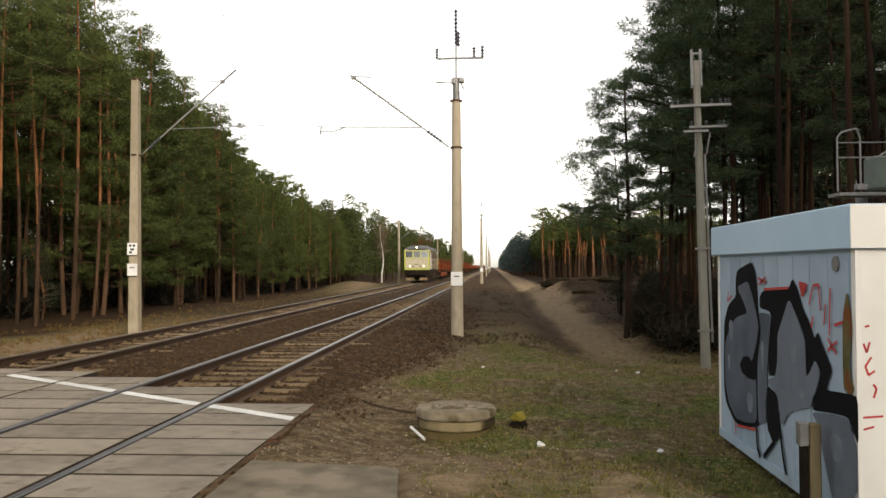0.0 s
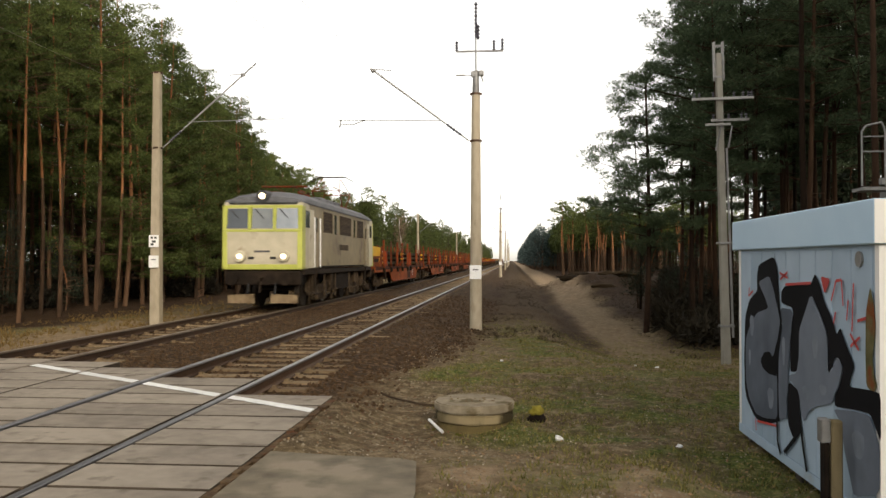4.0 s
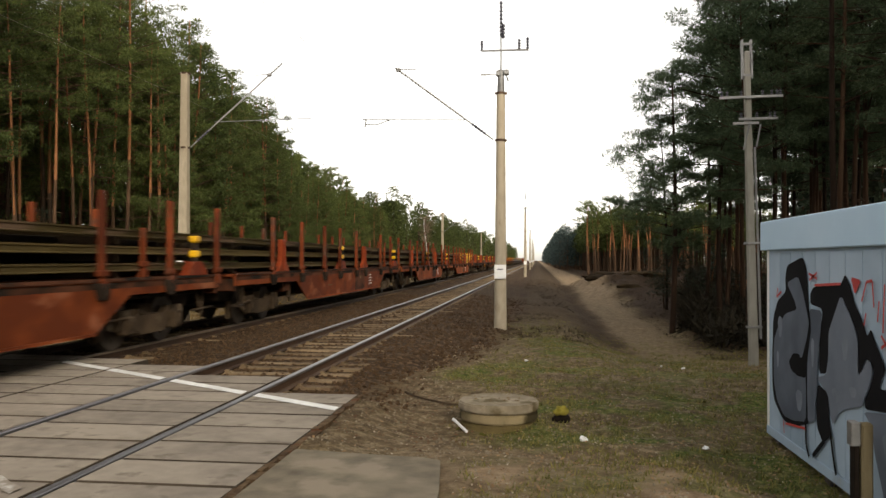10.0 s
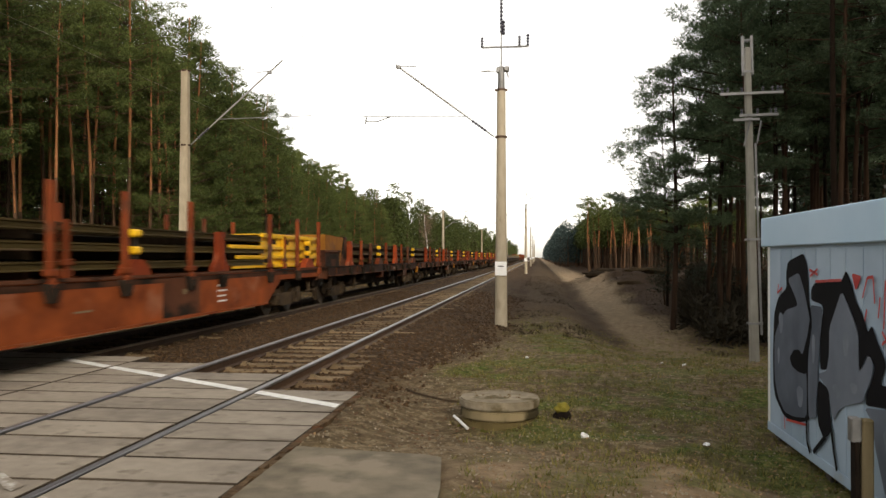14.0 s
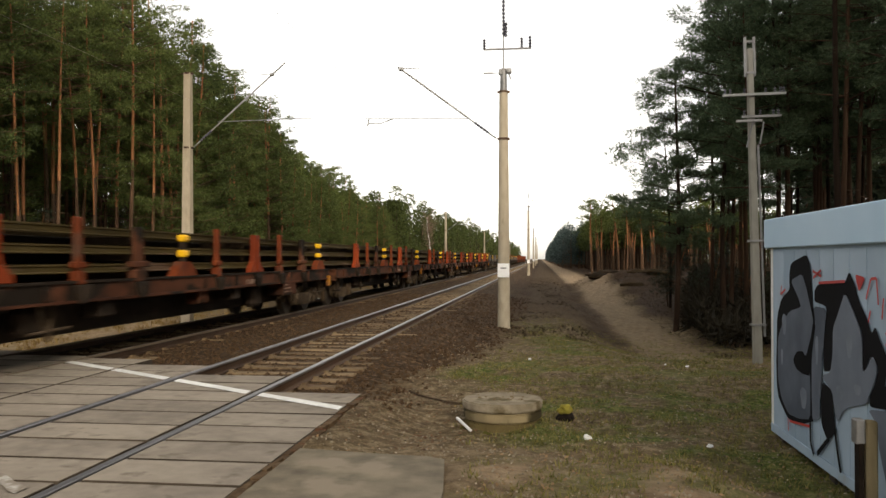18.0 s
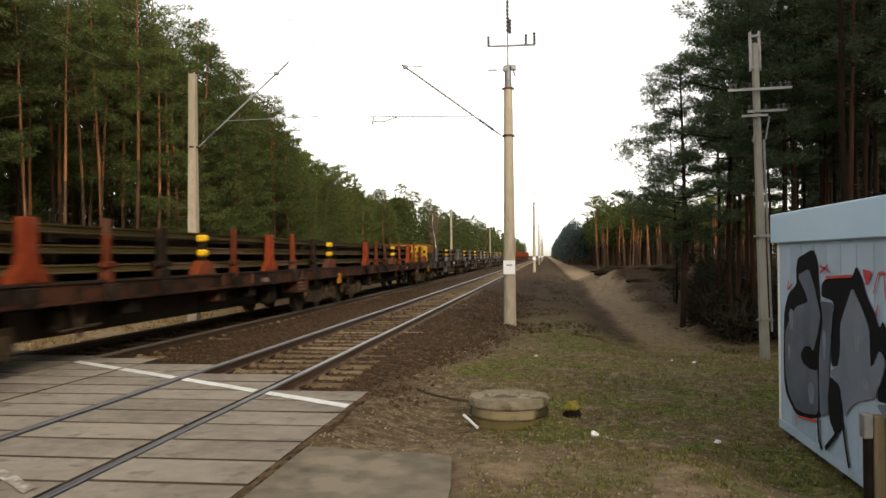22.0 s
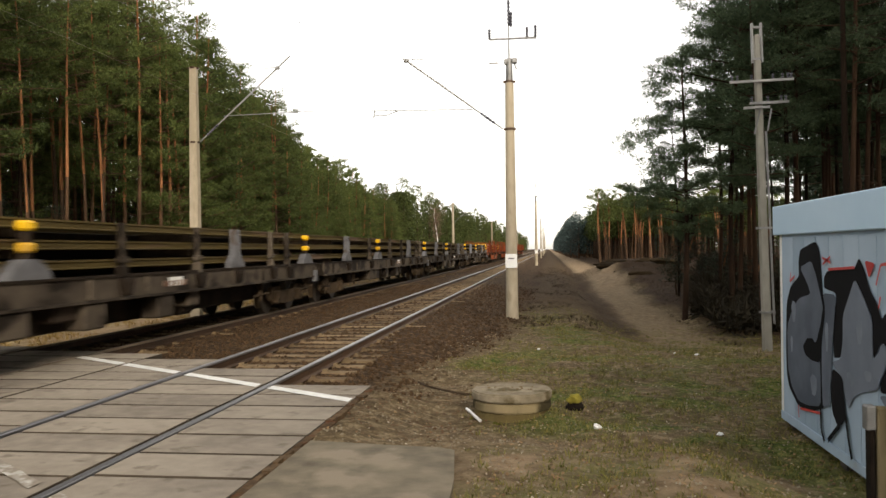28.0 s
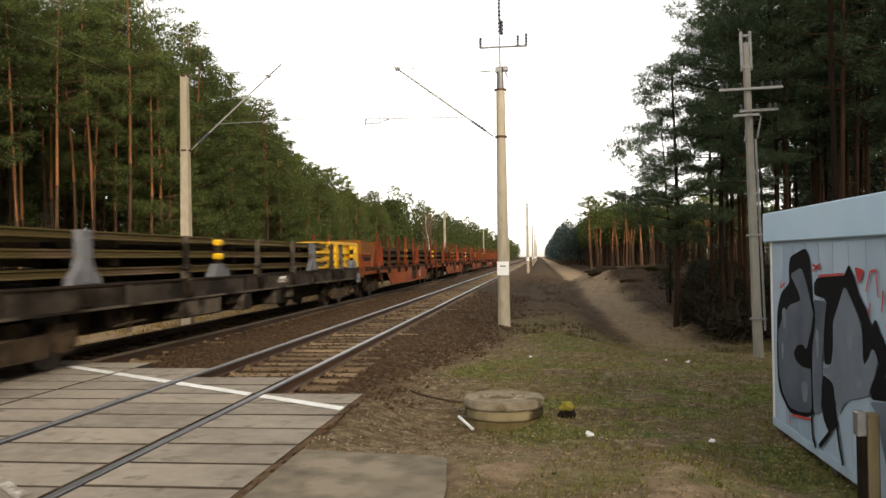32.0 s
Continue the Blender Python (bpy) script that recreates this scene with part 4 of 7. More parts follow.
def build_cable_post():
    post = thing("cable_post", "short weathered concrete post with a pale cap beside the hut", "post", m=pose(6.33, 5.95, -0.3))
    part("post", boxed(-0.015, 0.065, -0.04, 0.04, -0.3, 0.76, bevel=0.012), RING_WET, post)
    part("bracket", boxed(-0.065, -0.03, -0.045, 0.045, -0.2, 0.61, bevel=0.006), UNDER, post, "dark iron bracket")
    part("cap", boxed(-0.085, -0.02, -0.045, 0.045, 0.6, 0.77, bevel=0.008), GALV, post, "chipped pale cap")


build_cable_post()


def build_signal():
    sig = thing("signal_mast", "railway signal mast with a pale pipe-railed service platform", "signal", m=pose(8.535, 10.3, 0))
    part("mast_tube", rodded(((0.2, 0.25, -1.2), (0.2, 0.25, 2.46), 0.07), seg=14), GALV, sig)
    part("platform", boxed(-0.27, 0.5, -0.25, 0.1, 2.42, 2.46), GALV, sig, "pale blue-grey steel platform")
    bm = bmesh.new()
    for x, y in ((-0.29, -0.24), (-0.02, -0.24)):
        rod(bm, (x, y, 2.47), (x, y, 3.12), 0.012)
    rod(bm, (-0.29, -0.24, 3.12), (-0.24, -0.24, 3.19), 0.012)
    rod(bm, (-0.24, -0.24, 3.19), (-0.06, -0.24, 3.23), 0.012)
    rod(bm, (-0.06, -0.24, 3.23), (-0.02, -0.24, 3.12), 0.012)
    part("hoop", bm, GALV, sig, "bent pipe hoop")
    bm = bmesh.new()
    for z in (2.88, 3.06):
        rod(bm, (-0.29, -0.24, z), (0.5, -0.24, z), 0.009)
    rod(bm, (0.18, -0.24, 2.88), (0.34, -0.24, 2.98), 0.012)
    part("handrail", bm, GALV, sig)
    bm = bmesh.new()
    box(bm, 0.2, 0.46, -0.1, 0.2, 2.5, 2.92, bevel=0.03)
    part("signal_head", bm, material("green_grey_signal_paint", (0.06, 0.085, 0.07), (0.12, 0.15, 0.13), 0.6, 0, 8, 2, 0.1), sig, "dark green-grey signal housing")
    part("toe_block", boxed(-0.08, 0.04, -0.28, -0.2, 2.49, 2.56), GALV, sig)


build_signal()


def lumpy(radius, seed, squash=0.7, rough=0.35):
    bm = bmesh.new()
    bmesh.ops.create_icosphere(bm, subdivisions=3, radius=radius)
    for v in bm.verts:
        v.co *= 1 + rough * noise.noise(v.co / radius * 1.3 + Vector((seed, 0, 0)))
        v.co.z *= squash
    return bm


def build_manhole():
    ring = thing("manhole_ring", "round mossy concrete manhole ring with a flat cover", "manhole", m=pose(3.67, 9.0, -0.32))
    def disc(name, z0, z1, r, mat, label, worn):
        bm = bmesh.new()
        rod(bm, (0, 0, z0), (0, 0, z1), r, r, seg=48)
        bmesh.ops.bevel(bm, geom=[e for e in bm.edges if len(e.link_faces) == 2 and any(len(f.verts) > 4 for f in e.link_faces)], offset=0.016, segments=2, affect="EDGES")
        for v in bm.verts:
            k = 1 + worn * noise.noise(v.co * 9)
            v.co.x *= k
            v.co.y *= k
            v.co.z += 0.25 * worn * noise.noise(v.co * 14)
        return part(name, bm, mat, ring, label, smooth=35)
    disc("shaft", -0.25, 0.145, 0.415, RING_LOW, "damp mossy shaft ring", 0.03)
    disc("collar", 0.155, 0.255, 0.428, RING_WET, "stained concrete collar ring", 0.02)
    disc("cover", 0.265, 0.36, 0.442, RING, "worn concrete cover slab", 0.015)
    rng = random.Random(28)
    for k in range(7):
        a = -2.6 + 0.36 * k + rng.uniform(-0.1, 0.1)
        part("moss_patch", lumpy(rng.uniform(0.05, 0.085), k * 3.0, 0.6, 0.6), MOSS_DULL, ring, "olive moss at the foot of the ring", m=pose(0.44 * math.cos(a), 0.44 * math.sin(a), 0.04 + rng.uniform(-0.02, 0.03)), smooth=60)
    bm = bmesh.new()
    rng = random.Random(8)
    for _ in range(16):
        a, r = rng.uniform(0, 6.28), rng.uniform(0.05, 0.36)
        c = Vector((r * math.cos(a), r * math.sin(a), 0.365))
        bmesh.ops.create_icosphere(bm, subdivisions=1, radius=rng.uniform(0.008, 0.022), matrix=Matrix.Translation(c) @ Matrix.Diagonal((1, 1, 0.5, 1)))
    tagged(part("grit", bm, SLEEPER, ring, "crumbs of broken concrete on the cover"), kind="stuff")


build_manhole()


def small_things():
    rock = thing("mossy_stone", "dark stone capped with yellow moss", "stone", m=pose(4.36, 9.25, -0.2))
    part("stone", lumpy(0.09, 2.0, 1.0), UNDER, rock, smooth=60)
    part("moss_cap", lumpy(0.072, 5.0, 0.75, 0.6), MOSS, rock, "tuft of bright yellow moss", m=pose(0.0, -0.015, 0.09), smooth=60)
    thing("plastic_pipe", "short white plastic pipe lying on the ground", "pipe", m=pose(3.27, 8.72, ground_z(3.27, 8.72) + 0.05, 0, 103, -58), bm=rodded(((0, 0, -0.17), (0, 0, 0.17), 0.016), seg=10), mat=LITTER)
    bm = bmesh.new()
    pts = [Vector((x, y, ground_z(x, y) + 0.025)) for x, y in ((2.33, 10.85), (2.5, 10.5), (2.72, 10.22), (2.95, 10.0), (3.2, 9.92))]
    for a, b in zip(pts, pts[1:]):
        rod(bm, a, b, 0.014, seg=6)
    thing("fallen_branch", "thin dark fallen branch on the gravel", "branch", bm=bm, mat=TIMBER)
    for x, y, r in ((4.55, 8.22, 0.042), (5.7, 8.05, 0.028), (3.9, 14.9, 0.03), (6.6, 14.4, 0.035), (6.3, 14.9, 0.02)):
        thing("paper_litter", "crumpled scrap of white litter on the turf", "litter", "scraps of litter", m=pose(x, y, ground_z(x, y) + r * 0.5), bm=lumpy(r, x * 7, 0.6, 0.6), mat=LITTER)


small_things()


def earth_overhangs():
    """Dark clods of turf and roots that hang over the worn bank."""
    for x, y, r, seed in ((8.2, 58.0, 0.55, 3.0), (8.9, 60.5, 0.5, 8.0), (10.9, 57.0, 0.5, 12.0), (9.7, 50.5, 0.45, 17.0), (11.8, 55.0, 0.6, 21.0)):
        thing("earth_clod", "dark overhanging clod of turf and roots on the bank", "earth clod", "clods on the bank", m=Matrix.LocRotScale((x, y, ground_z(x, y) + 0.08), None, (1.7, 0.8, 0.55)), bm=lumpy(r, seed, 0.7, 0.55), mat=SOD, smooth=60)


earth_overhangs()


def scatter(name, label, mat, count, area, size, build, seed, keep=None):
    """Loose small stuff joined into one mesh."""
    rng = random.Random(seed)
    verts, faces = [], []
    made = 0
    while made < count:
        x, y = rng.uniform(area[0], area[1]), area[2] + (area[3] - area[2]) * rng.random() ** 1.6
        made += 1
        if keep and not keep(x, y, rng):
            continue
        build(verts, faces, Vector((x, y, ground_z(x, y))), rng.uniform(*size), rng)
    me = bpy.data.meshes.new(name)
    me.from_pydata([tuple(v) for v in verts], [], faces)
    me.materials.append(mat)
    return tagged(new(name, me), label, name.replace("_", " "), kind="stuff")


def pebble(verts, faces, at, s, rng):
    k = len(verts)
    q = Euler((rng.uniform(0, 6), rng.uniform(0, 6), rng.uniform(0, 6))).to_matrix()
    for d in ((1, 0, 0), (-1, 0, 0), (0, 1, 0), (0, -1, 0), (0, 0, 0.8), (0, 0, -0.8)):
        verts.append(at + q @ Vector(d) * s * rng.uniform(0.7, 1.2) + Vector((0, 0, s * 0.25)))
    faces += [(k + a, k + b, k + c) for a, b, c in ((0, 2, 4), (2, 1, 4), (1, 3, 4), (3, 0, 4), (2, 0, 5), (1, 2, 5), (3, 1, 5), (0, 3, 5))]


def tuft(verts, faces, at, s, rng):
    for _ in range(5):
        k = len(verts)
        a = rng.uniform(0, 6.28)
        lean = Vector((math.cos(a), math.sin(a), 0)) * s * rng.uniform(0.3, 1.0)
        side = Vector((-math.sin(a), math.cos(a), 0)) * s * 0.09
        foot = at + Vector((rng.uniform(-0.04, 0.04), rng.uniform(-0.04, 0.04), -0.01))
        verts += [foot - side, foot + side, foot + lean + Vector((0, 0, s * rng.uniform(0.4, 1.0)))]
        faces.append((k, k + 1, k + 2))


def leaf(verts, faces, at, s, rng):
    k = len(verts)
    a = rng.uniform(0, 6.28)
    u, v = Vector((math.cos(a), math.sin(a), rng.uniform(-0.3, 0.5))) * s, Vector((-math.sin(a), math.cos(a), rng.uniform(-0.3, 0.5))) * s * 0.6
    at = at + Vector((0, 0, 0.012))
    verts += [at - u, at + v, at + u, at - v]
    faces.append((k, k + 1, k + 2, k + 3))


def on_ballast(x, y, rng):
    if y < 13.3 and -6 < x < 2.1 and y < 9.6 - 0.66 * (x - 2.0) + 0.3:
        return False
    for c in (NEAR, FAR):
        if abs(abs(x - c) - 0.7525) < 0.09:
            return False
        if abs(x - c) < 1.3 and rng.random() < 0.75 and abs(((y - 9.62) / PITCH + 0.5) % 1 - 0.5) < 0.24:
            return False
    return cover_at(x, y)[0] > rng.random() * 0.9


def on_turf(x, y, rng):
    b, g, s, l = cover_at(x, y)
    return x > 2.2 and not (y < 6.7 and x < 3.5) and g * (1 - s) * (1 - b) > rng.random() * 0.7 and noise.noise((x * 0.9, y * 0.9, 30)) > -0.25


scatter("heather", "brown heather and dead grass on the bank and ridge", HEATHER, 11000, (3.2, 15.0, 20, 80), (0.04, 0.13), tuft, 16, lambda x, y, rng: not (5.6 < x < 8.4 and y < 58) and noise.noise((x * 0.7, y * 0.3, 70)) > (-0.2 if y > 50 else 0.0))
scatter("straw_grass", "pale dry grass along the forest edge", STRAW, 9000, (-14.5, -6.4, 13, 75), (0.06, 0.2), tuft, 15, lambda x, y, rng: rng.random() < 1.15 - 0.9 * step(26, 42, y) and x > -11.5 - 2 * rng.random() and noise.noise((x * 0.4, y * 0.4, 50)) > -0.3)
scatter("ballast_stones", "loose brown ballast stones", STONE, 15000, (-6.0, 3.6, 8.5, 40), (0.018, 0.045), pebble, 11, on_ballast)
scatter("grass_tufts", "short dry spring grass", GRASS, 24000, (2.4, 10.0, 4.5, 30), (0.03, 0.085), tuft, 12, on_turf)
scatter("dead_leaves", "scattered dead leaves and twigs", DRY_LEAF, 11000, (2.1, 10.0, 4.5, 24), (0.008, 0.024), leaf, 13, lambda x, y, rng: (x > 3.6 or rng.random() < 0.3) and not (y < 6.7 and x < 3.5))
scatter("leaf_mould", "reddish leaf mould and bark crumbs beside the crossing", LEAF_MOULD, 7000, (2.05, 4.6, 6.4, 14.5), (0.008, 0.024), leaf, 18, lambda x, y, rng: x > 2.1 and rng.random() < 0.8 * (1 - step(2.4, 4.4, x + 0.5 * noise.noise((x, y, 44)))) * step(6.6, 8.6, y) * (1 - step(11.5, 14.5, y)) and noise.noise((x * 1.3, y * 1.1, 90)) > -0.15 - 0.3 * rng.random())
scatter("pale_chips", "pale wood chips and bleached leaves on the turf", PALE_CHIP, 2600, (2.4, 8.0, 5.0, 22), (0.006, 0.018), leaf, 19, lambda x, y, rng: not (y < 6.7 and x < 3.5) and noise.noise((x * 0.8, y * 0.7, 95)) > -0.05)
scatter("gravel", "pale gravel and crumbs on the verge", RING, 6000, (2.1, 8.0, 5.0, 18), (0.004, 0.017), pebble, 14, lambda x, y, rng: not (y < 6.7 and x < 3.5))


# ---- the pine forest on both sides ----
def trunk_mesh(rng, height, r, crown_from, bend, low, high, airy):
    """A bent, tapered trunk, orange above, with limbs and dead stubs. Returns the mesh and the limb tips."""
    bm = bmesh.new()
    pts = []
    n = 9
    for i in range(n + 1):
        u = i / n
        pts.append(Vector((bend[0] * u * u + 0.12 * math.sin(u * 5 + bend[1]), bend[1] * u * u + 0.1 * math.sin(u * 4), -0.5 + (height + 0.5) * u)))

    def spine(z):
        u = min(max((z + 0.5) / (height + 0.5), 0), 1) * n
        i = min(int(u), n - 1)
        return pts[i].lerp(pts[i + 1], u - i)
    for i in range(n):
        rod(bm, pts[i], pts[i + 1], r * (1 - 0.8 * i / n), r * (1 - 0.8 * (i + 1) / n), seg=7, caps=False)
    stem = len(bm.faces)
    tips = []
    z, a = crown_from, rng.uniform(0, 6)
    while z < height * 0.98:
        a += 2.4 + rng.uniform(-0.6, 0.6)
        u = (z - crown_from) / (height - crown_from)
        reach = (0.35 + 2.25 * math.sin(math.pi * min(1, 0.28 + 0.72 * u)) ** 0.8) * rng.uniform(0.65, 1.2) * height / 13
        c = spine(z)
        d = Vector((math.cos(a), math.sin(a), rng.uniform(0.05, 0.45)))
        end = c + d * reach
        rod(bm, c, end, 0.022 * (1.2 - u), 0.008, seg=3, caps=False)
        tips += [(c.lerp(end, k), reach) for k in ((0.55, 0.8, 1.0) if airy else (0.45, 0.75, 1.0))]
        z += rng.uniform(0.13, 0.24) * height / 13 * (1.7 if airy else 1)
    for _ in range(9):
        z = rng.uniform(1.2, crown_from)
        a2 = rng.uniform(0, 6.28)
        c = spine(z)
        rod(bm, c, c + Vector((math.cos(a2), math.sin(a2), rng.uniform(-0.2, 0.3))) * rng.uniform(0.3, 1.1), 0.018, 0.006, seg=3, caps=False)
    tips.append((pts[-1], 0.6))
    me = finish(bm, "trunk", low)
    me.materials.append(high)
    me.polygons.foreach_set("material_index", [1 if p.center.z > height * 0.34 + 0.6 * math.sin(p.center.x * 9) and p.index < stem else 0 for p in me.polygons])
    me.polygons.foreach_set("use_smooth", [True] * len(me.polygons))
    return me, tips


def crown_mesh(rng, tips, per_tip, blades, size, mat, name="crown"):
    verts, faces = [], []
    for tip, reach in tips:
        for _ in range(per_tip):
            c = tip + Vector((rng.gauss(0, 0.2), rng.gauss(0, 0.2), rng.gauss(0.04, 0.1)))
            for _ in range(blades):
                d = Vector((rng.gauss(0, 1), rng.gauss(0, 1), rng.gauss(0.35, 0.7)))
                d.normalize()
                side = d.cross(Vector((rng.gauss(0, 1), rng.gauss(0, 1), rng.gauss(0, 1)))).normalized()
                s = size * rng.uniform(0.6, 1.3)
                k = len(verts)
                root = c + d * s * 0.1
                verts += [root - side * s * 0.1, root + side * s * 0.13, root + d * s]
                faces.append((k, k + 1, k + 2))
    me = bpy.data.meshes.new(name)
    me.from_pydata([tuple(v) for v in verts], [], faces)
    me.materials.append(mat)
    return me


def pine(seed, height, crown_from, mat, per_tip=2, blades=9, size=0.34, r=0.13, bend=0.5, low=None, high=None, airy=False):
    rng = random.Random(seed)
    trunk, tips = trunk_mesh(rng, height, r, crown_from, (rng.uniform(-bend, bend), rng.uniform(-bend, bend)), low or BARK, high or BARK_HIGH, airy)
    return trunk, crown_mesh(rng, tips, per_tip, blades, size, mat), height


def layered_pine(seed, height, crown_from, mat, r=0.12, reach=2.0, blades=22, size=0.17, low=None, high=None, bend=0.35, top=0.35, gap=0.3, puffs=1.35):
    """A pine whose limbs carry flat cushions of needles, wide below and narrow at the tip."""
    rng = random.Random(seed)
    trunk, _ = trunk_mesh(rng, height, r, height, (rng.uniform(-bend, bend), rng.uniform(-bend, bend)), low or BARK, high or BARK_HIGH, False)
    bm = bmesh.new()
    bm.from_mesh(trunk)
    spine = [v.co.copy() for v in bm.verts]
    verts, faces = [], []

    def centre(z):
        near = [c for c in spine if abs(c.z - z) < height * 0.09 and abs(c.x) + abs(c.y) < 3]
        mid = sum(near, Vector()) / max(1, len(near))
        return Vector((mid.x, mid.y, z))

    def cushion(c, wide):
        """A puff of needle sprays that lie like scales over a flattened ball."""
        r = 0.42 * wide
        for _ in range(int(blades * 2.9 * (0.6 + wide))):
            out = Vector((rng.gauss(0, 1), rng.gauss(0, 1), rng.gauss(0.25, 0.8))).normalized()
            p = c + Vector((out.x, out.y, out.z * 0.55)) * r * rng.uniform(0.5, 1.0)
            d = (Vector((rng.gauss(0, 1), rng.gauss(0, 1), rng.gauss(0, 1))) * 0.5 + out * 0.8).normalized()
            side = d.cross(out + Vector((rng.gauss(0, 0.3), rng.gauss(0, 0.3), rng.gauss(0, 0.3)))).normalized()
            q = size * rng.uniform(0.45, 1.1)
            k = len(verts)
            verts.extend((p - side * q * 0.095, p + side * q * 0.095, p + d * q))
            faces.append((k, k + 1, k + 2))
    z = crown_from
    while z < height - 0.15:
        u = (z - crown_from) / (height - crown_from)
        span = reach * (min(1, 0.55 + 2.2 * u) * (1 - u) ** 0.75 + top * u * (1 - u) + 0.1)
        a0 = rng.uniform(0, 6.28)
        c = centre(z)
        for i in range(rng.choice((3, 4, 4, 5))):
            a = a0 + i * 6.28 / 4 + rng.uniform(-0.5, 0.5)
            length = span * rng.uniform(0.5, 1.15)
            root = c + Vector((0, 0, rng.uniform(-0.15, 0.15)))
            rise = rng.uniform(-0.06, 0.22) + 0.5 * u
            end = root + Vector((math.cos(a), math.sin(a), rise)) * length
            rod(bm, root, end, 0.028 * (1.1 - u), 0.007, seg=3, caps=False)
            for _ in range(1 + int(length * puffs)):
                f = 0.4 + 0.6 * rng.random() ** 0.6
                off = Vector((-math.sin(a), math.cos(a), 0.15)) * rng.gauss(0, 0.2 * length * f) + Vector((0, 0, rng.gauss(0.02, 0.05)))
                tip = root.lerp(end, f) + off
                if rng.random() < 0.4:
                    rod(bm, root.lerp(end, f * 0.8), tip, 0.009, 0.005, seg=3, caps=False)
                cushion(tip, rng.uniform(0.45, 0.95))
        z += gap * rng.uniform(0.7, 1.4)
    cushion(Vector(centre(height * 0.97)), 0.6)
    me = trunk.copy()
    count = len(trunk.polygons)
    index = [p.material_index for p in trunk.polygons]
    bm.to_mesh(me)
    bm.free()
    me.polygons.foreach_set("material_index", index + [0] * (len(me.polygons) - count))
    me.polygons.foreach_set("use_smooth", [True] * len(me.polygons))
    crown = bpy.data.meshes.new("crown")
    crown.from_pydata([tuple(v) for v in verts], [], faces)
    crown.materials.append(mat)
    return me, crown, height


TALL = [layered_pine(s, h, h * c, NEEDLES, r, 1.9, 20, 0.21, top=1.2, gap=0.5) for s, h, c, r in ((1, 13.5, 0.6, 0.105), (2, 14.5, 0.64, 0.115), (3, 12.5, 0.56, 0.095), (4, 15.0, 0.62, 0.11), (5, 13.0, 0.42, 0.1))]
EDGE = [layered_pine(s, h, h * c, NEEDLES, r, 2.1, 21, 0.21, top=0.9, gap=0.4) for s, h, c, r in ((11, 11.5, 0.18, 0.12), (12, 12.5, 0.22, 0.13), (13, 10.0, 0.12, 0.1))]
BACK = [pine(s, h, h * c, NEEDLES, 3, 7, 0.4, r) for s, h, c, r in ((41, 13.5, 0.4, 0.13), (42, 12.0, 0.3, 0.13), (43, 11.5, 0.2, 0.13))]
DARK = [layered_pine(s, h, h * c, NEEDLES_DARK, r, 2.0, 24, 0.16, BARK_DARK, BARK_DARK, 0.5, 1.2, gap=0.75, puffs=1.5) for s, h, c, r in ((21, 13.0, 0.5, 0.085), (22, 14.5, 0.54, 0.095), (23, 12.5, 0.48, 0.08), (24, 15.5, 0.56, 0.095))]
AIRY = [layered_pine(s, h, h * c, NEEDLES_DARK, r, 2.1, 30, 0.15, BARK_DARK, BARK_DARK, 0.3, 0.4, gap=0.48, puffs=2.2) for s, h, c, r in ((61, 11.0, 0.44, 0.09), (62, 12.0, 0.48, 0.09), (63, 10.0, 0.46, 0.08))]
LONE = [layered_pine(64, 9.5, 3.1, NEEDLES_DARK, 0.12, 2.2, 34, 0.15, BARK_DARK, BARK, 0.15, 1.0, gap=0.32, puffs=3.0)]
LIT = [pine(s, h, h * c, NEEDLES, 3, 7, 0.38, r) for s, h, c, r in ((51, 10.5, 0.68, 0.17), (52, 11.5, 0.72, 0.18), (53, 9.5, 0.64, 0.16))]
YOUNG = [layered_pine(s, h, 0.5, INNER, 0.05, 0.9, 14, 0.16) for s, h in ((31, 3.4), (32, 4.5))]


def plant(kind, x, y, rng, label, group, scale=1.0, tall=0.0):
    trunk, crown, height = rng.choice(kind)
    s = tall / height * rng.uniform(0.93, 1.05) if tall else scale * rng.uniform(0.88, 1.12)
    tree = thing("pine_tree", label, "tree", group, m=Matrix.LocRotScale((x, y, ground_z(x, y)), Euler((rng.uniform(-0.03, 0.03), rng.uniform(-0.03, 0.03), rng.uniform(0, 6.28))), (s, s, s)))
    part("trunk", trunk, None, tree)
    part("crown", crown, None, tree)


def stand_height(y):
    """How high the edge of the left forest stands along the railway, fitted to the skyline seen from EYE."""
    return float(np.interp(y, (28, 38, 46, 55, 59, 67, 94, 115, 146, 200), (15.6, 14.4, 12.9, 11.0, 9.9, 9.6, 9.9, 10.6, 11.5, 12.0)))


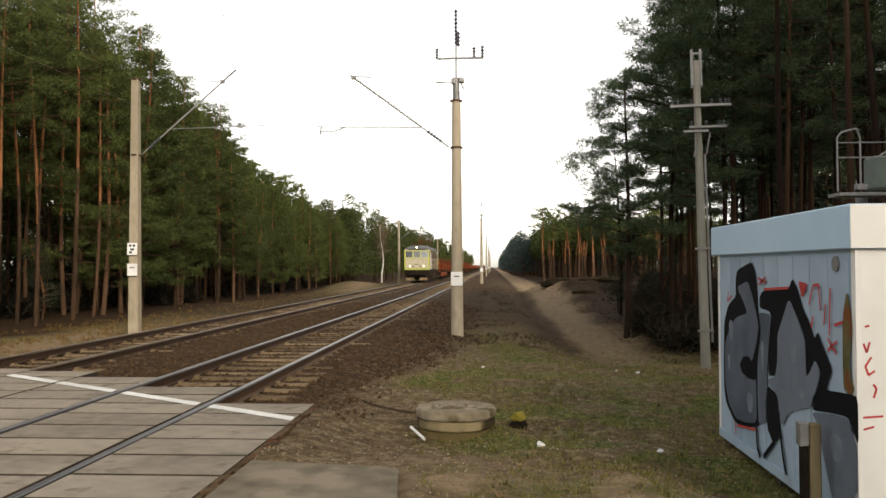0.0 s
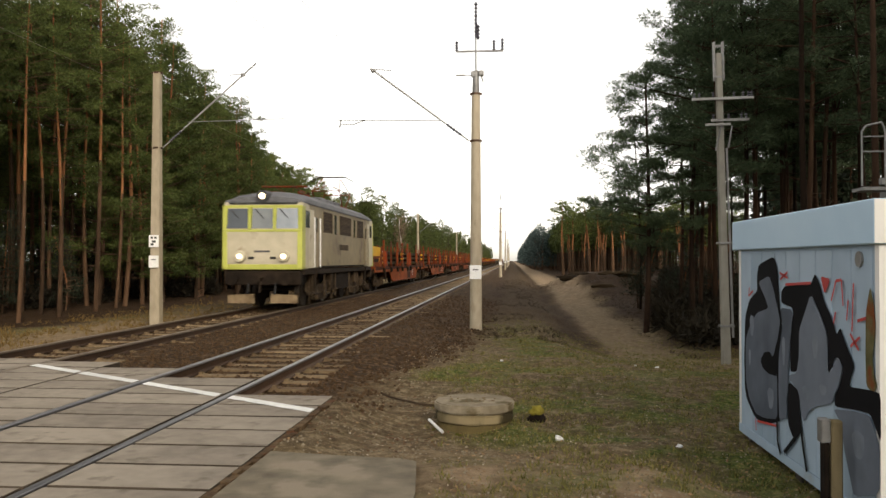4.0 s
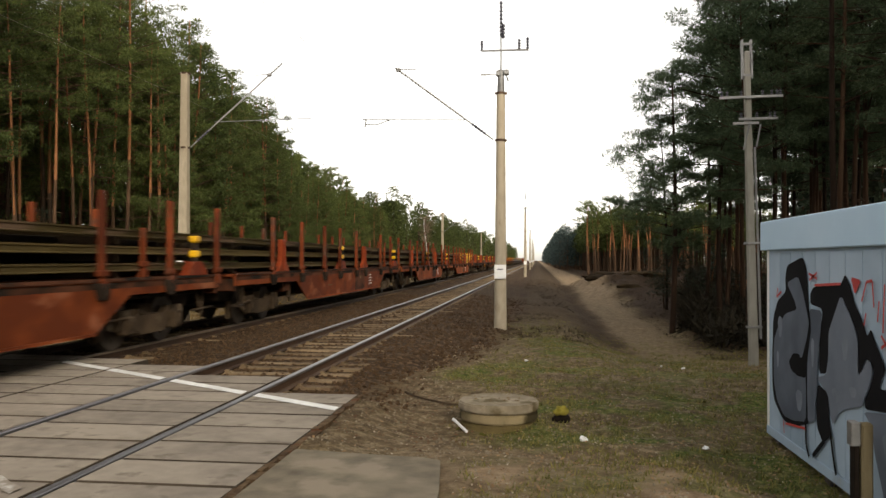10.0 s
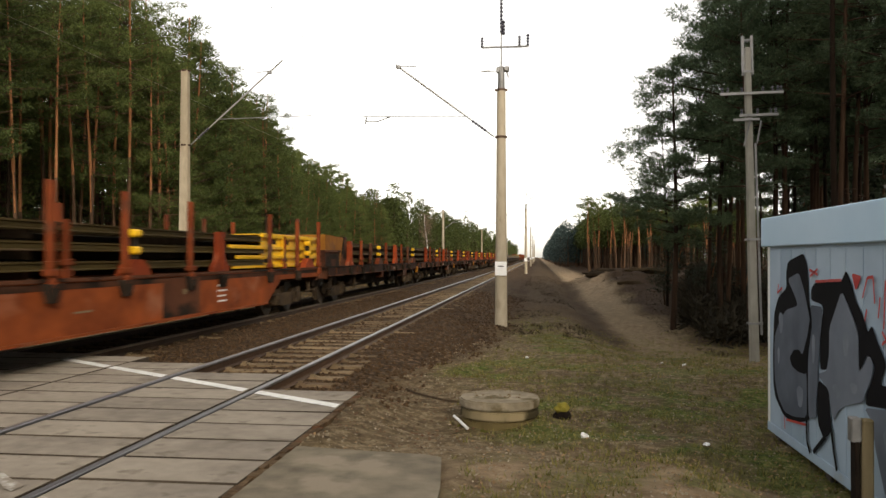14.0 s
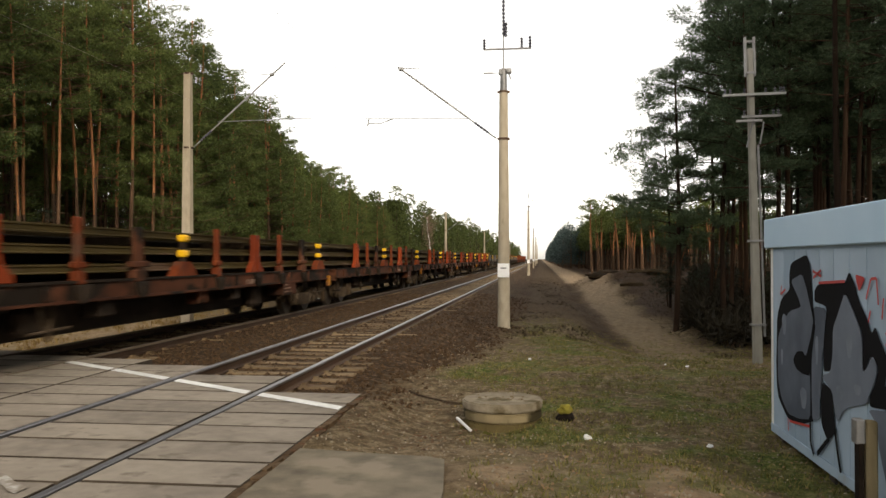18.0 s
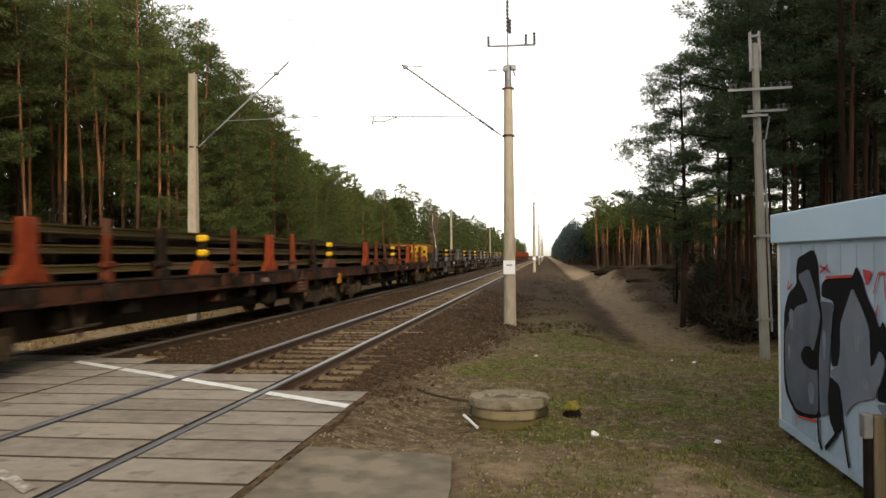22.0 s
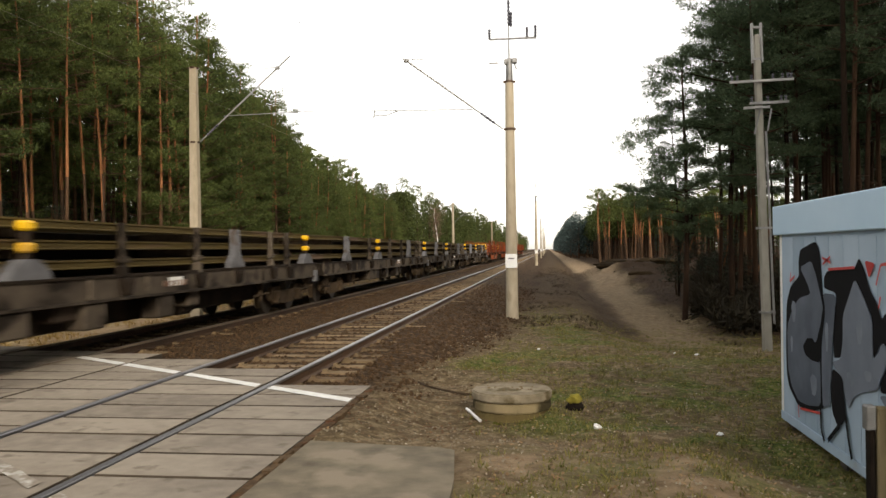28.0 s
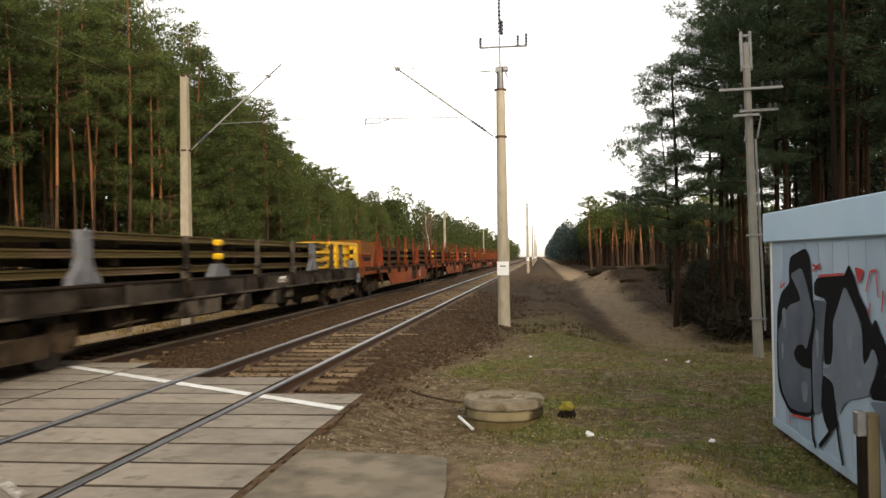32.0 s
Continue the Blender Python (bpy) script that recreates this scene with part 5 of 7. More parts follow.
def forest():
    rng = random.Random(40)
    taken = []

    def free(x, y, gap):
        if any((x - a) ** 2 + (y - b) ** 2 < gap * gap for a, b in taken[-260:]):
            return False
        taken.append((x, y))
        return True
    # left side, from the edge inwards
    made = 0
    while made < 195:
        y = 16 + 84 * rng.random() ** 1.55
        x = -13.6 - 13 * rng.random() ** 1.6 - 0.5 * math.sin(y * 0.2)
        if not free(x, y, 1.3):
            continue
        made += 1
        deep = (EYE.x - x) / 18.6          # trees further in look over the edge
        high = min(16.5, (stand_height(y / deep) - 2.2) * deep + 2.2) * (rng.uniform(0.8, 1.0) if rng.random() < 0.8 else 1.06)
        if y > 62 and x < -15.5:
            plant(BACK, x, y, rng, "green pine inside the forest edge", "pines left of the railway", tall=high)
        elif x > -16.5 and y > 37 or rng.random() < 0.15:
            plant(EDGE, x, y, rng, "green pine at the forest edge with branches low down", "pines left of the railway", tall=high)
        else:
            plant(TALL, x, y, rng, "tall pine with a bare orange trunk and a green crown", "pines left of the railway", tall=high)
    plant(TALL, -14.4, 53.5, rng, "tall thin pine that overtops the forest edge", "pines left of the railway", tall=13.0)
    # right side, shaded, behind the path
    taken.clear()
    group, dark = "pines right of the railway", "dark slim-trunked pine, shade put into its colour"
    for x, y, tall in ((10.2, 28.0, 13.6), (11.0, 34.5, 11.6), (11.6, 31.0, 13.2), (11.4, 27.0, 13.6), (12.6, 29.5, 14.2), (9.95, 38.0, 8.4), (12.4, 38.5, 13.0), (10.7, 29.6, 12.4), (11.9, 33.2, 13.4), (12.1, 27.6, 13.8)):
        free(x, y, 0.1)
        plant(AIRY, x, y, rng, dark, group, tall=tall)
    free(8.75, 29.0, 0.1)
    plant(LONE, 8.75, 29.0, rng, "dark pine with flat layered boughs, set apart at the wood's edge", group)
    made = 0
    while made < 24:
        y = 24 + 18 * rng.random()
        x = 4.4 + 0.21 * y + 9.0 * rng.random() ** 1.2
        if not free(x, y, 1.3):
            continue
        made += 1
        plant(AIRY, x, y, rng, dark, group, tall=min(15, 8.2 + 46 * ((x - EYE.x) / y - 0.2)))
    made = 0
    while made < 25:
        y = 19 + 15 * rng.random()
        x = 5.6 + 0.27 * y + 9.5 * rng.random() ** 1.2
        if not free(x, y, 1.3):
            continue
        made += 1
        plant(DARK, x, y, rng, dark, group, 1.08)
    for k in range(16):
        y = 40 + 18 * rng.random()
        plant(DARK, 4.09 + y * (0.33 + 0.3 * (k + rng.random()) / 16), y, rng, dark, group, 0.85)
    made = 0
    while made < 75:
        y = 112 + 60 * rng.random()
        x = 4.09 + y * (0.062 + 0.2 * rng.random() ** 1.2)
        if not free(x, y, 1.8):
            continue
        made += 1
        plant(LIT, x, y, rng, "tall pine with a sunlit orange trunk", group, 0.9)
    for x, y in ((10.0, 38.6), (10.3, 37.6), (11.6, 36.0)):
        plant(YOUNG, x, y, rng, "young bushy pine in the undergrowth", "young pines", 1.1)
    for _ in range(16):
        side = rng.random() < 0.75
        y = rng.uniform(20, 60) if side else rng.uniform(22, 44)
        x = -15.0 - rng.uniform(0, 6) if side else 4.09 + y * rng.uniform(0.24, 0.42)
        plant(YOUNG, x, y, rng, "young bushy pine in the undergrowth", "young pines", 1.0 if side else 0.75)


forest()


def far_woods():
    """The woods past the nearer rows, on both sides to the distance, and unseen ones behind the camera, some added to
    cast shade.
    """
    rng = random.Random(60)
    # Right-hand spans that end at y 12 and 13: unseen trees added for shade
    for name, needles, spans in (("far_woods_left", FAR_NEEDLES, [(-13.5, -60, 97, 700, 640), (-26, -60, 8, 150, 330)]), ("spruce_woods", HAZE_NEEDLES, [(9.5, 50, 185, 700, 480)]), ("far_woods_right", FAR_NEEDLES, [(14, 90, 140, 199, 420), (14, 130, 200, 270, 340), (15, 62, -70, 12, 300), (11.5, 45, -26, 13, 190)]), ("shaded_woods_right", INNER, [(20, 75, 44, 95, 260)]), ("woods_behind", FAR_NEEDLES, [(-70, 80, -90, -42, 260)])):
        verts, faces = [], []
        for x0, x1, y0, y1, count in spans:
            for _ in range(count):
                x, y = x0 + (x1 - x0) * rng.random() ** 1.7, y0 + (y1 - y0) * rng.random() ** 1.3
                if y1 == 12 and x < 4.09 + 0.53 * max(y, 13) or y1 == 13 and (y > 7 or x < 13.0 + 0.53 * (5.6 - y)):
                    continue
                # Lane left open in the unseen trees so sun reaches the hut's end
                if y1 < 20 and x > 0 and abs(x - 8.1 - 0.53 * (5.57 - y)) < 1.6 or y1 == 95 and x < 4.09 + 0.3 * y:
                    continue
                h = (rng.uniform(8.8, 11.4) if x < 0 and y < 200 and y1 > 160 else rng.uniform(9.5, 13.0)) + (2 if y1 < 20 else 0) - (2 if x > 0 and y > 100 else 0)
                base = Vector((x, y, ground_z(x, y)))
                fine = y1 == 95 or 90 < y < 240
                edge = x < -13 and 90 < y < 200 and x > -24
                for _ in range(1000 if edge else 300 if fine else 130):
                    u = rng.random() ** 0.8
                    rad = (0.5 + 1.7 * math.sin(math.pi * (0.2 + 0.78 * u))) * math.sqrt(rng.random())
                    a = rng.uniform(0, 6.28)
                    low = 0.5 if y1 == 199 else 0.1
                    c = base + Vector((rad * math.cos(a), rad * math.sin(a), h * (low + (1 - low) * u)))
                    d = Vector((rng.gauss(0, 1), rng.gauss(0, 1), rng.gauss(0.3, 0.7))).normalized() * rng.uniform(0.4, 0.85) * (0.4 if edge else 0.62 if fine else 1)
                    e = d.cross(Vector((rng.gauss(0, 1), rng.gauss(0, 1), rng.gauss(0, 1)))).normalized() * rng.uniform(0.16, 0.36) * (0.4 if edge else 0.62 if fine else 1)
                    k = len(verts)
                    verts += [c - e, c + e, c + d]
                    faces.append((k, k + 1, k + 2))
                k = len(verts)
                for q in range(4):
                    o = Vector((0.1 * math.cos(q * 1.57), 0.1 * math.sin(q * 1.57), 0))
                    verts += [base + o, base + o * 0.4 + Vector((0, 0, h * 0.8))]
                faces += [(k + 2 * q, k + (2 * q + 2) % 8, k + (2 * q + 3) % 8, k + 2 * q + 1) for q in range(4)]
        me = bpy.data.meshes.new(name)
        me.from_pydata([tuple(v) for v in verts], [], faces)
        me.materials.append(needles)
        me.materials.append(BARK)
        me.polygons.foreach_set("material_index", [1 if len(f) == 4 else 0 for f in faces])
        tagged(new(name, me), "pine woods around the railway, in and out of view", "woods", kind="stuff")


far_woods()


def birch():
    rng = random.Random(71)
    tree = thing("birch_tree", "bare white birch at the forest edge", "tree", m=pose(-12.2, 118, ground_z(-12.2, 118)))
    bm = bmesh.new()
    last = Vector((0, 0, -0.3))
    for i in range(7):
        nxt = Vector((0.25 * math.sin(i * 0.9), 0.1 * i * 0.3, 1.2 * (i + 1)))
        rod(bm, last, nxt, 0.13 - 0.015 * i, 0.115 - 0.015 * i, seg=8, caps=False)
        last = nxt
    part("trunk", bm, BIRCH, tree, smooth=60)
    bm = bmesh.new()
    for _ in range(170):
        z = rng.uniform(3.2, 8.4)
        a = rng.uniform(0, 6.28)
        c = Vector((rng.uniform(-0.2, 0.3), 0, z))
        e = c + Vector((math.cos(a), math.sin(a), rng.uniform(0.2, 1.2))) * rng.uniform(0.5, 1.5)
        rod(bm, c, e, 0.02, 0.004, seg=3, caps=False)
        rod(bm, c.lerp(e, 0.6), e + Vector((rng.uniform(-0.5, 0.5), 0.2, 0.2)), 0.012, 0.003, seg=3, caps=False)
    part("crown", bm, TWIGS, tree, "bare brown twigs")


birch()



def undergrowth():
    """Shrubs and saplings among and behind the trunks, near black to carry their shade."""
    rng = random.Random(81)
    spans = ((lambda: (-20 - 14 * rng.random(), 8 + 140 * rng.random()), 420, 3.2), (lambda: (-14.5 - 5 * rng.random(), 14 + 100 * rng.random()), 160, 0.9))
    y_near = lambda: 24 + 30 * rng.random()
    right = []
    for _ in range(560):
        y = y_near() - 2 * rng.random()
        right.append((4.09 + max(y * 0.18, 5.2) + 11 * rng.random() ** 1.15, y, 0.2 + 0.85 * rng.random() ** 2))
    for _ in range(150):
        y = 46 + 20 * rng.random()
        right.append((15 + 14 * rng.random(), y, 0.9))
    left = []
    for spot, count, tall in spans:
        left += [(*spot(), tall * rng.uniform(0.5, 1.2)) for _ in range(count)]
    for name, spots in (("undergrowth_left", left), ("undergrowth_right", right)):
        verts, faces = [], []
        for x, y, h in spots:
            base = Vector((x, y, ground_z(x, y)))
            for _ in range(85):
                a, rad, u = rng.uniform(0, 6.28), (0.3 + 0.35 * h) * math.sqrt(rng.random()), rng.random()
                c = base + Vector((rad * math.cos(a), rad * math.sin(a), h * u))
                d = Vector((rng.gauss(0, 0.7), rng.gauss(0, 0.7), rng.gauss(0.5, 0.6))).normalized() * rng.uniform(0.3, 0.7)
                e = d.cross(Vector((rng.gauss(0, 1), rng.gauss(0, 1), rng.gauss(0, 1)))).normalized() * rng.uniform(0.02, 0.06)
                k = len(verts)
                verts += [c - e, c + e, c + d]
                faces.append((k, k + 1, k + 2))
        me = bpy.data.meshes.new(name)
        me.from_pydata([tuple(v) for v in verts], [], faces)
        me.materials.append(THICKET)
        tagged(new(name, me), "tangled undergrowth, darkened to carry the shade between the pine trunks", "undergrowth", kind="stuff")


undergrowth()


# ---- the freight train: engine, rail wagons, long rails ----
SPEED = 14.9
MOVING = []          # thing, distance of its front from the crossing's zero line at the start
WHEELSETS = {}


def wheelset_mesh(r):
    bm = bmesh.new()
    rod(bm, (-0.85, 0, 0), (0.85, 0, 0), 0.075, seg=10)
    for s in (-1, 1):
        rod(bm, (s * 0.69, 0, 0), (s * 0.82, 0, 0), r, r - 0.01, seg=26)
        rod(bm, (s * 0.655, 0, 0), (s * 0.69, 0, 0), r + 0.028, seg=26)
        rod(bm, (s * 0.8, 0, 0), (s * 0.88, 0, 0), 0.13, seg=12)
        for k in range(6):
            a = k * 1.047
            box(bm, s * 0.82 - 0.012, s * 0.82 + 0.012, r * 0.62 * math.cos(a) - 0.035, r * 0.62 * math.cos(a) + 0.035, r * 0.62 * math.sin(a) - 0.035, r * 0.62 * math.sin(a) + 0.035)
    return finish(bm, "wheelset", WHEEL)


WAGON_WHEELS, ENGINE_WHEELS = wheelset_mesh(0.46), wheelset_mesh(0.6)


def bogie_mesh(base, r, heavy=False):
    bm = bmesh.new()
    for s in (-1, 1):
        x0, x1 = s * 0.96, s * 1.08
        z = r
        side = [(-base - 0.35, z - 0.1), (-base - 0.35, z + 0.22), (-base + 0.25, z + 0.25), (-0.45, z + 0.12), (0.45, z + 0.12), (base - 0.25, z + 0.25), (base + 0.35, z + 0.22), (base + 0.35, z - 0.1), (base - 0.25, z - 0.02), (0.5, z - 0.22), (-0.5, z - 0.22), (-base + 0.25, z - 0.02)]
        prism(bm, side, "x", x0, x1)
        for y in (-base, base):
            box(bm, s * 0.93, s * 1.17, y - 0.17, y + 0.17, z - 0.19, z + 0.13, bevel=0.03)
            rod(bm, (s * 1.17, y, z - 0.02), (s * 1.2, y, z - 0.02), 0.09, seg=10)
            for q in (-0.25, 0.25):
                rod(bm, (s * 1.05, y + q, z + 0.0), (s * 1.05, y + q, z + 0.24), 0.07, seg=8)
        for q in (-0.22, 0.0, 0.22):
            rod(bm, (s * 1.02, q, z - 0.18), (s * 1.02, q, z + 0.12), 0.075, seg=8)
        for y in (-base - 0.52, base + 0.52, -base + 0.52, base - 0.52):
            box(bm, s * 0.7, s * 0.82, y - 0.06, y + 0.06, z - 0.28, z + 0.12)
        if heavy:
            box(bm, s * 1.0, s * 1.16, -base * 0.5, base * 0.5, z - 0.42, z - 0.15, bevel=0.03)
            for y in (-base - 0.3, base + 0.3):
                rod(bm, (s * 1.1, y, z - 0.5), (s * 1.1, y, z + 0.3), 0.05, seg=8)
    box(bm, -0.95, 0.95, -0.24, 0.24, r - 0.05, r + 0.3)
    return finish(bm, "bogie", DUSTY)


WAGON_BOGIE, ENGINE_BOGIE = bogie_mesh(0.9, 0.46), bogie_mesh(1.4, 0.6, True)


def add_bogie(parent, y, mesh=None, wheels=None, base=0.9, r=0.46):
    b = part("bogie", mesh or WAGON_BOGIE, None, parent, "dusty black bogie with spring nests", m=pose(0, y, 0))
    for s in (-1, 1):
        w = part("wheelset", wheels or WAGON_WHEELS, None, b, m=pose(0, s * base, r))
        WHEELSETS.setdefault((s, base, r), []).append(w)


def buffer_mesh():
    bm = bmesh.new()
    rod(bm, (0, 0, 0), (0, -0.3, 0), 0.11, 0.09, seg=12)
    rod(bm, (0, -0.3, 0), (0, -0.42, 0), 0.07, seg=12)
    rod(bm, (0, -0.42, 0), (0, -0.46, 0), 0.21, seg=18)
    return finish(bm, "buffer", UNDER)


BUFFER = buffer_mesh()


def add_ends(wagon, length, mat):
    """End beams, buffers and couplings of a wagon."""
    for y, turn in ((0.42, 0), (length - 0.42, 180)):
        f = 1 if turn == 0 else -1
        beam = part("end_beam", boxed(-1.3, 1.3, y, y + 0.14 * f, 0.86, 1.2, bevel=0.015), mat, wagon)
        for x in (-0.875, 0.875):
            part("buffer", BUFFER, None, wagon, m=pose(x, y, 1.02, 0, 0, turn))
        part("coupling", rodded(((0, y, 0.98), (0, y - 0.42 * f, 0.95), 0.045), ((0, y - 0.1 * f, 0.9), (0, y - 0.3 * f, 0.7), 0.03)), UNDER, beam)


def post_mesh(name, mat, z0, z1, wide=0.1, deep=0.1):
    bm = bmesh.new()
    box(bm, -deep / 2, deep / 2, -wide / 2, wide / 2, z0, z1, bevel=0.012)
    box(bm, -deep * 0.75, deep * 0.75, -wide * 0.85, wide * 0.85, z0 - 0.04, z0 + 0.16, bevel=0.015)
    box(bm, -deep * 0.4, deep * 0.7, -wide * 1.3, wide * 1.3, z0 + 0.2, z0 + 0.3, bevel=0.015)
    return finish(bm, name, mat)


def gusset_mesh(mat, z0, top=2.1):
    bm = bmesh.new()
    prism(bm, [(-0.42, z0), (-0.4, z0 + 0.1), (-0.2, z0 + 0.26), (-0.15, z0 + 0.4), (-0.15, top), (0.15, top), (0.15, z0 + 0.4), (0.2, z0 + 0.26), (0.4, z0 + 0.1), (0.42, z0)], "x", -0.07, 0.07)
    bmesh.ops.bevel(bm, geom=[e for e in bm.edges if abs(e.verts[0].co.x - e.verts[1].co.x) < 1e-5], offset=0.014, segments=1, affect="EDGES")
    box(bm, -0.1, 0.1, -0.05, 0.05, z0 + 0.05, top - 0.12)
    return finish(bm, "stanchion", mat)


def stop_meshes(mat, z0):
    bm = bmesh.new()
    prism(bm, [(-0.46, z0), (-0.36, z0 + 0.14), (-0.16, z0 + 0.27), (0.16, z0 + 0.27), (0.36, z0 + 0.14), (0.46, z0)], "x", -0.09, 0.09)
    foot = finish(bm, "clamp_foot", mat)
    bm = bmesh.new()
    box(bm, -0.05, 0.05, -0.06, 0.06, z0 + 0.25, 2.0)
    stem = finish(bm, "clamp_post", UNDER)
    bm = bmesh.new()
    box(bm, -0.08, 0.09, -0.115, 0.115, -0.068, 0.068, bevel=0.03)
    block = finish(bm, "clamp_block", YELLOW)
    return foot, stem, block


def socket_mesh(z1):
    """The grimy tapered pocket on the sill that holds a post's foot."""
    bm = bmesh.new()
    prism(bm, [(-0.2, z1), (-0.17, z1 - 0.1), (-0.09, z1 - 0.27), (0.09, z1 - 0.27), (0.17, z1 - 0.1), (0.2, z1)], "x", 0.0, 0.1)
    bmesh.ops.bevel(bm, geom=list(bm.edges), offset=0.012, segments=1, affect="EDGES")
    box(bm, 0.02, 0.125, -0.05, 0.05, z1 - 0.2, z1 - 0.06)
    return finish(bm, "post_socket", UNDER)


def rows_of(wagon, name, mesh, ys, x, label=""):
    for y in ys:
        for s in (1, -1):
            part(name, mesh, None, wagon, label, m=pose(s * x, y, 0, 0, 0, 0 if s > 0 else 180))


def add_stops(wagon, ys, meshes, x):
    foot, stem, block = meshes
    for y in ys:
        for s in (1, -1):
            f = part("clamp_foot", foot, None, wagon, m=pose(s * x, y, 0))
            part("clamp_post", stem, None, f)
            for z in (1.68, 1.97):
                part("clamp_block", block, None, f, "bright yellow clamp block", m=pose(0, 0, z))


def running_gear(wagon, length, seed, paint):
    """Brake rods, levers, valves and boxes that hang below a wagon's sides."""
    rng = random.Random(seed)
    for s in (1, -1):
        for y in (1.15, 4.75, length - 4.75, length - 1.15):
            bm = bmesh.new()
            rod(bm, (s * 1.12, y, 1.0), (s * 1.15, y + 0.22, 0.42), 0.03, seg=6)
            rod(bm, (s * 1.12, y + 0.4, 1.0), (s * 1.15, y + 0.22, 0.42), 0.03, seg=6)
            rod(bm, (s * 1.18, y - 0.3, 0.55), (s * 1.18, y + 0.7, 0.58), 0.022, seg=6)
            part("brake_lever", bm, DUSTY, wagon, "dusty brake rigging")
        for k in range(3):
            y = 5.6 + (length - 11.5) * (k + rng.random() * 0.6) / 3
            z = 0.98 - rng.uniform(0.3, 0.42)
            part("valve_box", boxed(s * 0.95, s * 1.25, y, y + rng.uniform(0.25, 0.6), z, 1.0, bevel=0.03), rng.choice((UNDER, DUSTY, paint)), wagon)
        part("brake_pipe", rodded(((s * 0.85, 0.6, 0.88), (s * 0.85, length - 0.6, 0.88), 0.03), seg=6), UNDER, wagon)
        part("foot_step", boxed(s * 1.15, s * 1.36, 0.62, 0.95, 0.5, 0.54), UNDER, wagon)
        part("step_hanger", rodded(((s * 1.3, 0.65, 0.52), (s * 1.3, 0.65, 1.0), 0.015), ((s * 1.3, 0.92, 0.52), (s * 1.3, 0.92, 1.0), 0.015), seg=5), UNDER, wagon)


def red_wagon(marks):
    L = 22.4
    w = thing("rail_wagon", "faded red bogie flat wagon with deep sides and tall stanchions", "wagon", "red rail wagons")
    part("deck", boxed(-1.3, 1.3, 0.42, L - 0.42, 1.14, 1.24), RED_STEEL, w, "worn flat deck")
    sill = [(0.42, 0.98), (5.1, 0.98), (6.25, 0.40), (17.1, 0.40), (18.2, 0.98), (L - 0.42, 0.98), (L - 0.42, 1.26), (0.42, 1.26)]
    for s in (1, -1):
        bm = bmesh.new()
        prism(bm, sill, "x", s * 1.3, s * 1.34)
        side = part("side_sill", bm, RED_STEEL, w, "deep fish-bellied red side sill")
        part("flange", boxed(s * 1.3, s * 1.39, 6.25, 17.1, 0.40, 0.44), RED_STEEL, side)
        part("top_rail", boxed(s * 1.3, s * 1.375, 0.42, L - 0.42, 1.215, 1.265), BROWN_STEEL, side, "grimy deck edge")
        # Dark strip on the sill for grime and the deck edge's shadow
        part("grime_band", boxed(s * 1.341, s * 1.3445, 0.5, L - 0.5, 1.1, 1.195), BROWN_STEEL, side, "dark band of grime and painted shadow under the deck edge")
        for k, dz in enumerate((0.0, 0.11, 0.22, 0.33)):
            part("marking", boxed(s * 1.342, s * 1.346, marks - 0.24, marks + (0.24, 0.2, 0.26, 0.22)[k], 0.62 + dz, 0.655 + dz), PLATE, side, "white stencilled line of data")
        part("marking", boxed(s * 1.342, s * 1.346, 8.6, 9.1, 0.74, 0.77), SLEEPER, side, "faint white stencil")
        part("chalk_plate", boxed(s * 1.342, s * 1.35, marks - 1.95, marks - 1.75, 0.86, 0.96), SLEEPER, side, "pale label holder")
        part("patch", boxed(s * 1.341, s * 1.345, marks - 2.75, marks - 1.15, 0.46, 1.18), BROWN_STEEL, side, "dark repainted panel")
    rows_of(w, "post", post_mesh("post", RED_POST, 1.1, 2.64), (2.95, 5.5, 8.0, 10.05, 12.55, 17.25, 19.6, 21.8), 1.36)
    rows_of(w, "post_socket", socket_mesh(1.2), (2.95, 5.5, 8.0, 10.05, 12.55, 14.15, 17.25, 19.6), 1.335, "black grimy post pocket")
    rows_of(w, "short_post", post_mesh("short_post", RED_POST, 1.24, 2.12, 0.09, 0.09), (8.6, 18.85), 1.22)
    rows_of(w, "stanchion", gusset_mesh(RED_BRIGHT, 1.26), (3.85, 14.15), 1.3, "broad orange-red stanchion with a flared foot")
    add_stops(w, (10.5, 20.85), stop_meshes(RED_BRIGHT, 1.26), 1.28)
    add_ends(w, L, BROWN_STEEL)
    add_bogie(w, 2.9)
    add_bogie(w, L - 2.9)
    part("air_tank", rodded(((-0.5, 9.6, 0.75), (-0.5, 11.0, 0.75), 0.2), seg=14), UNDER, w)
    part("brake_gear", boxed(0.6, 1.2, 4.4, 4.9, 0.7, 0.98, bevel=0.03), BROWN_STEEL, w)
    part("underframe", boxed(-0.7, 0.7, 4.3, L - 4.3, 0.5, 1.13, bevel=0.03), UNDER, w, "dark centre sill and brake gear")
    # Plate added inside the load so the gaps between rails look dark
    part("centre_rack", boxed(-0.05, 0.05, 4.2, L - 0.6, 1.24, 1.95, bevel=0.01), UNDER, w, "dark plate added to blacken the gaps between the rails")
    running_gear(w, L, 3, BROWN_STEEL)
    for y in (0.7, L - 1.5):
        part("headstock_gear", boxed(-0.8, 0.8, y, y + 0.8, 0.62, 1.12, bevel=0.04), UNDER, w)
    return w


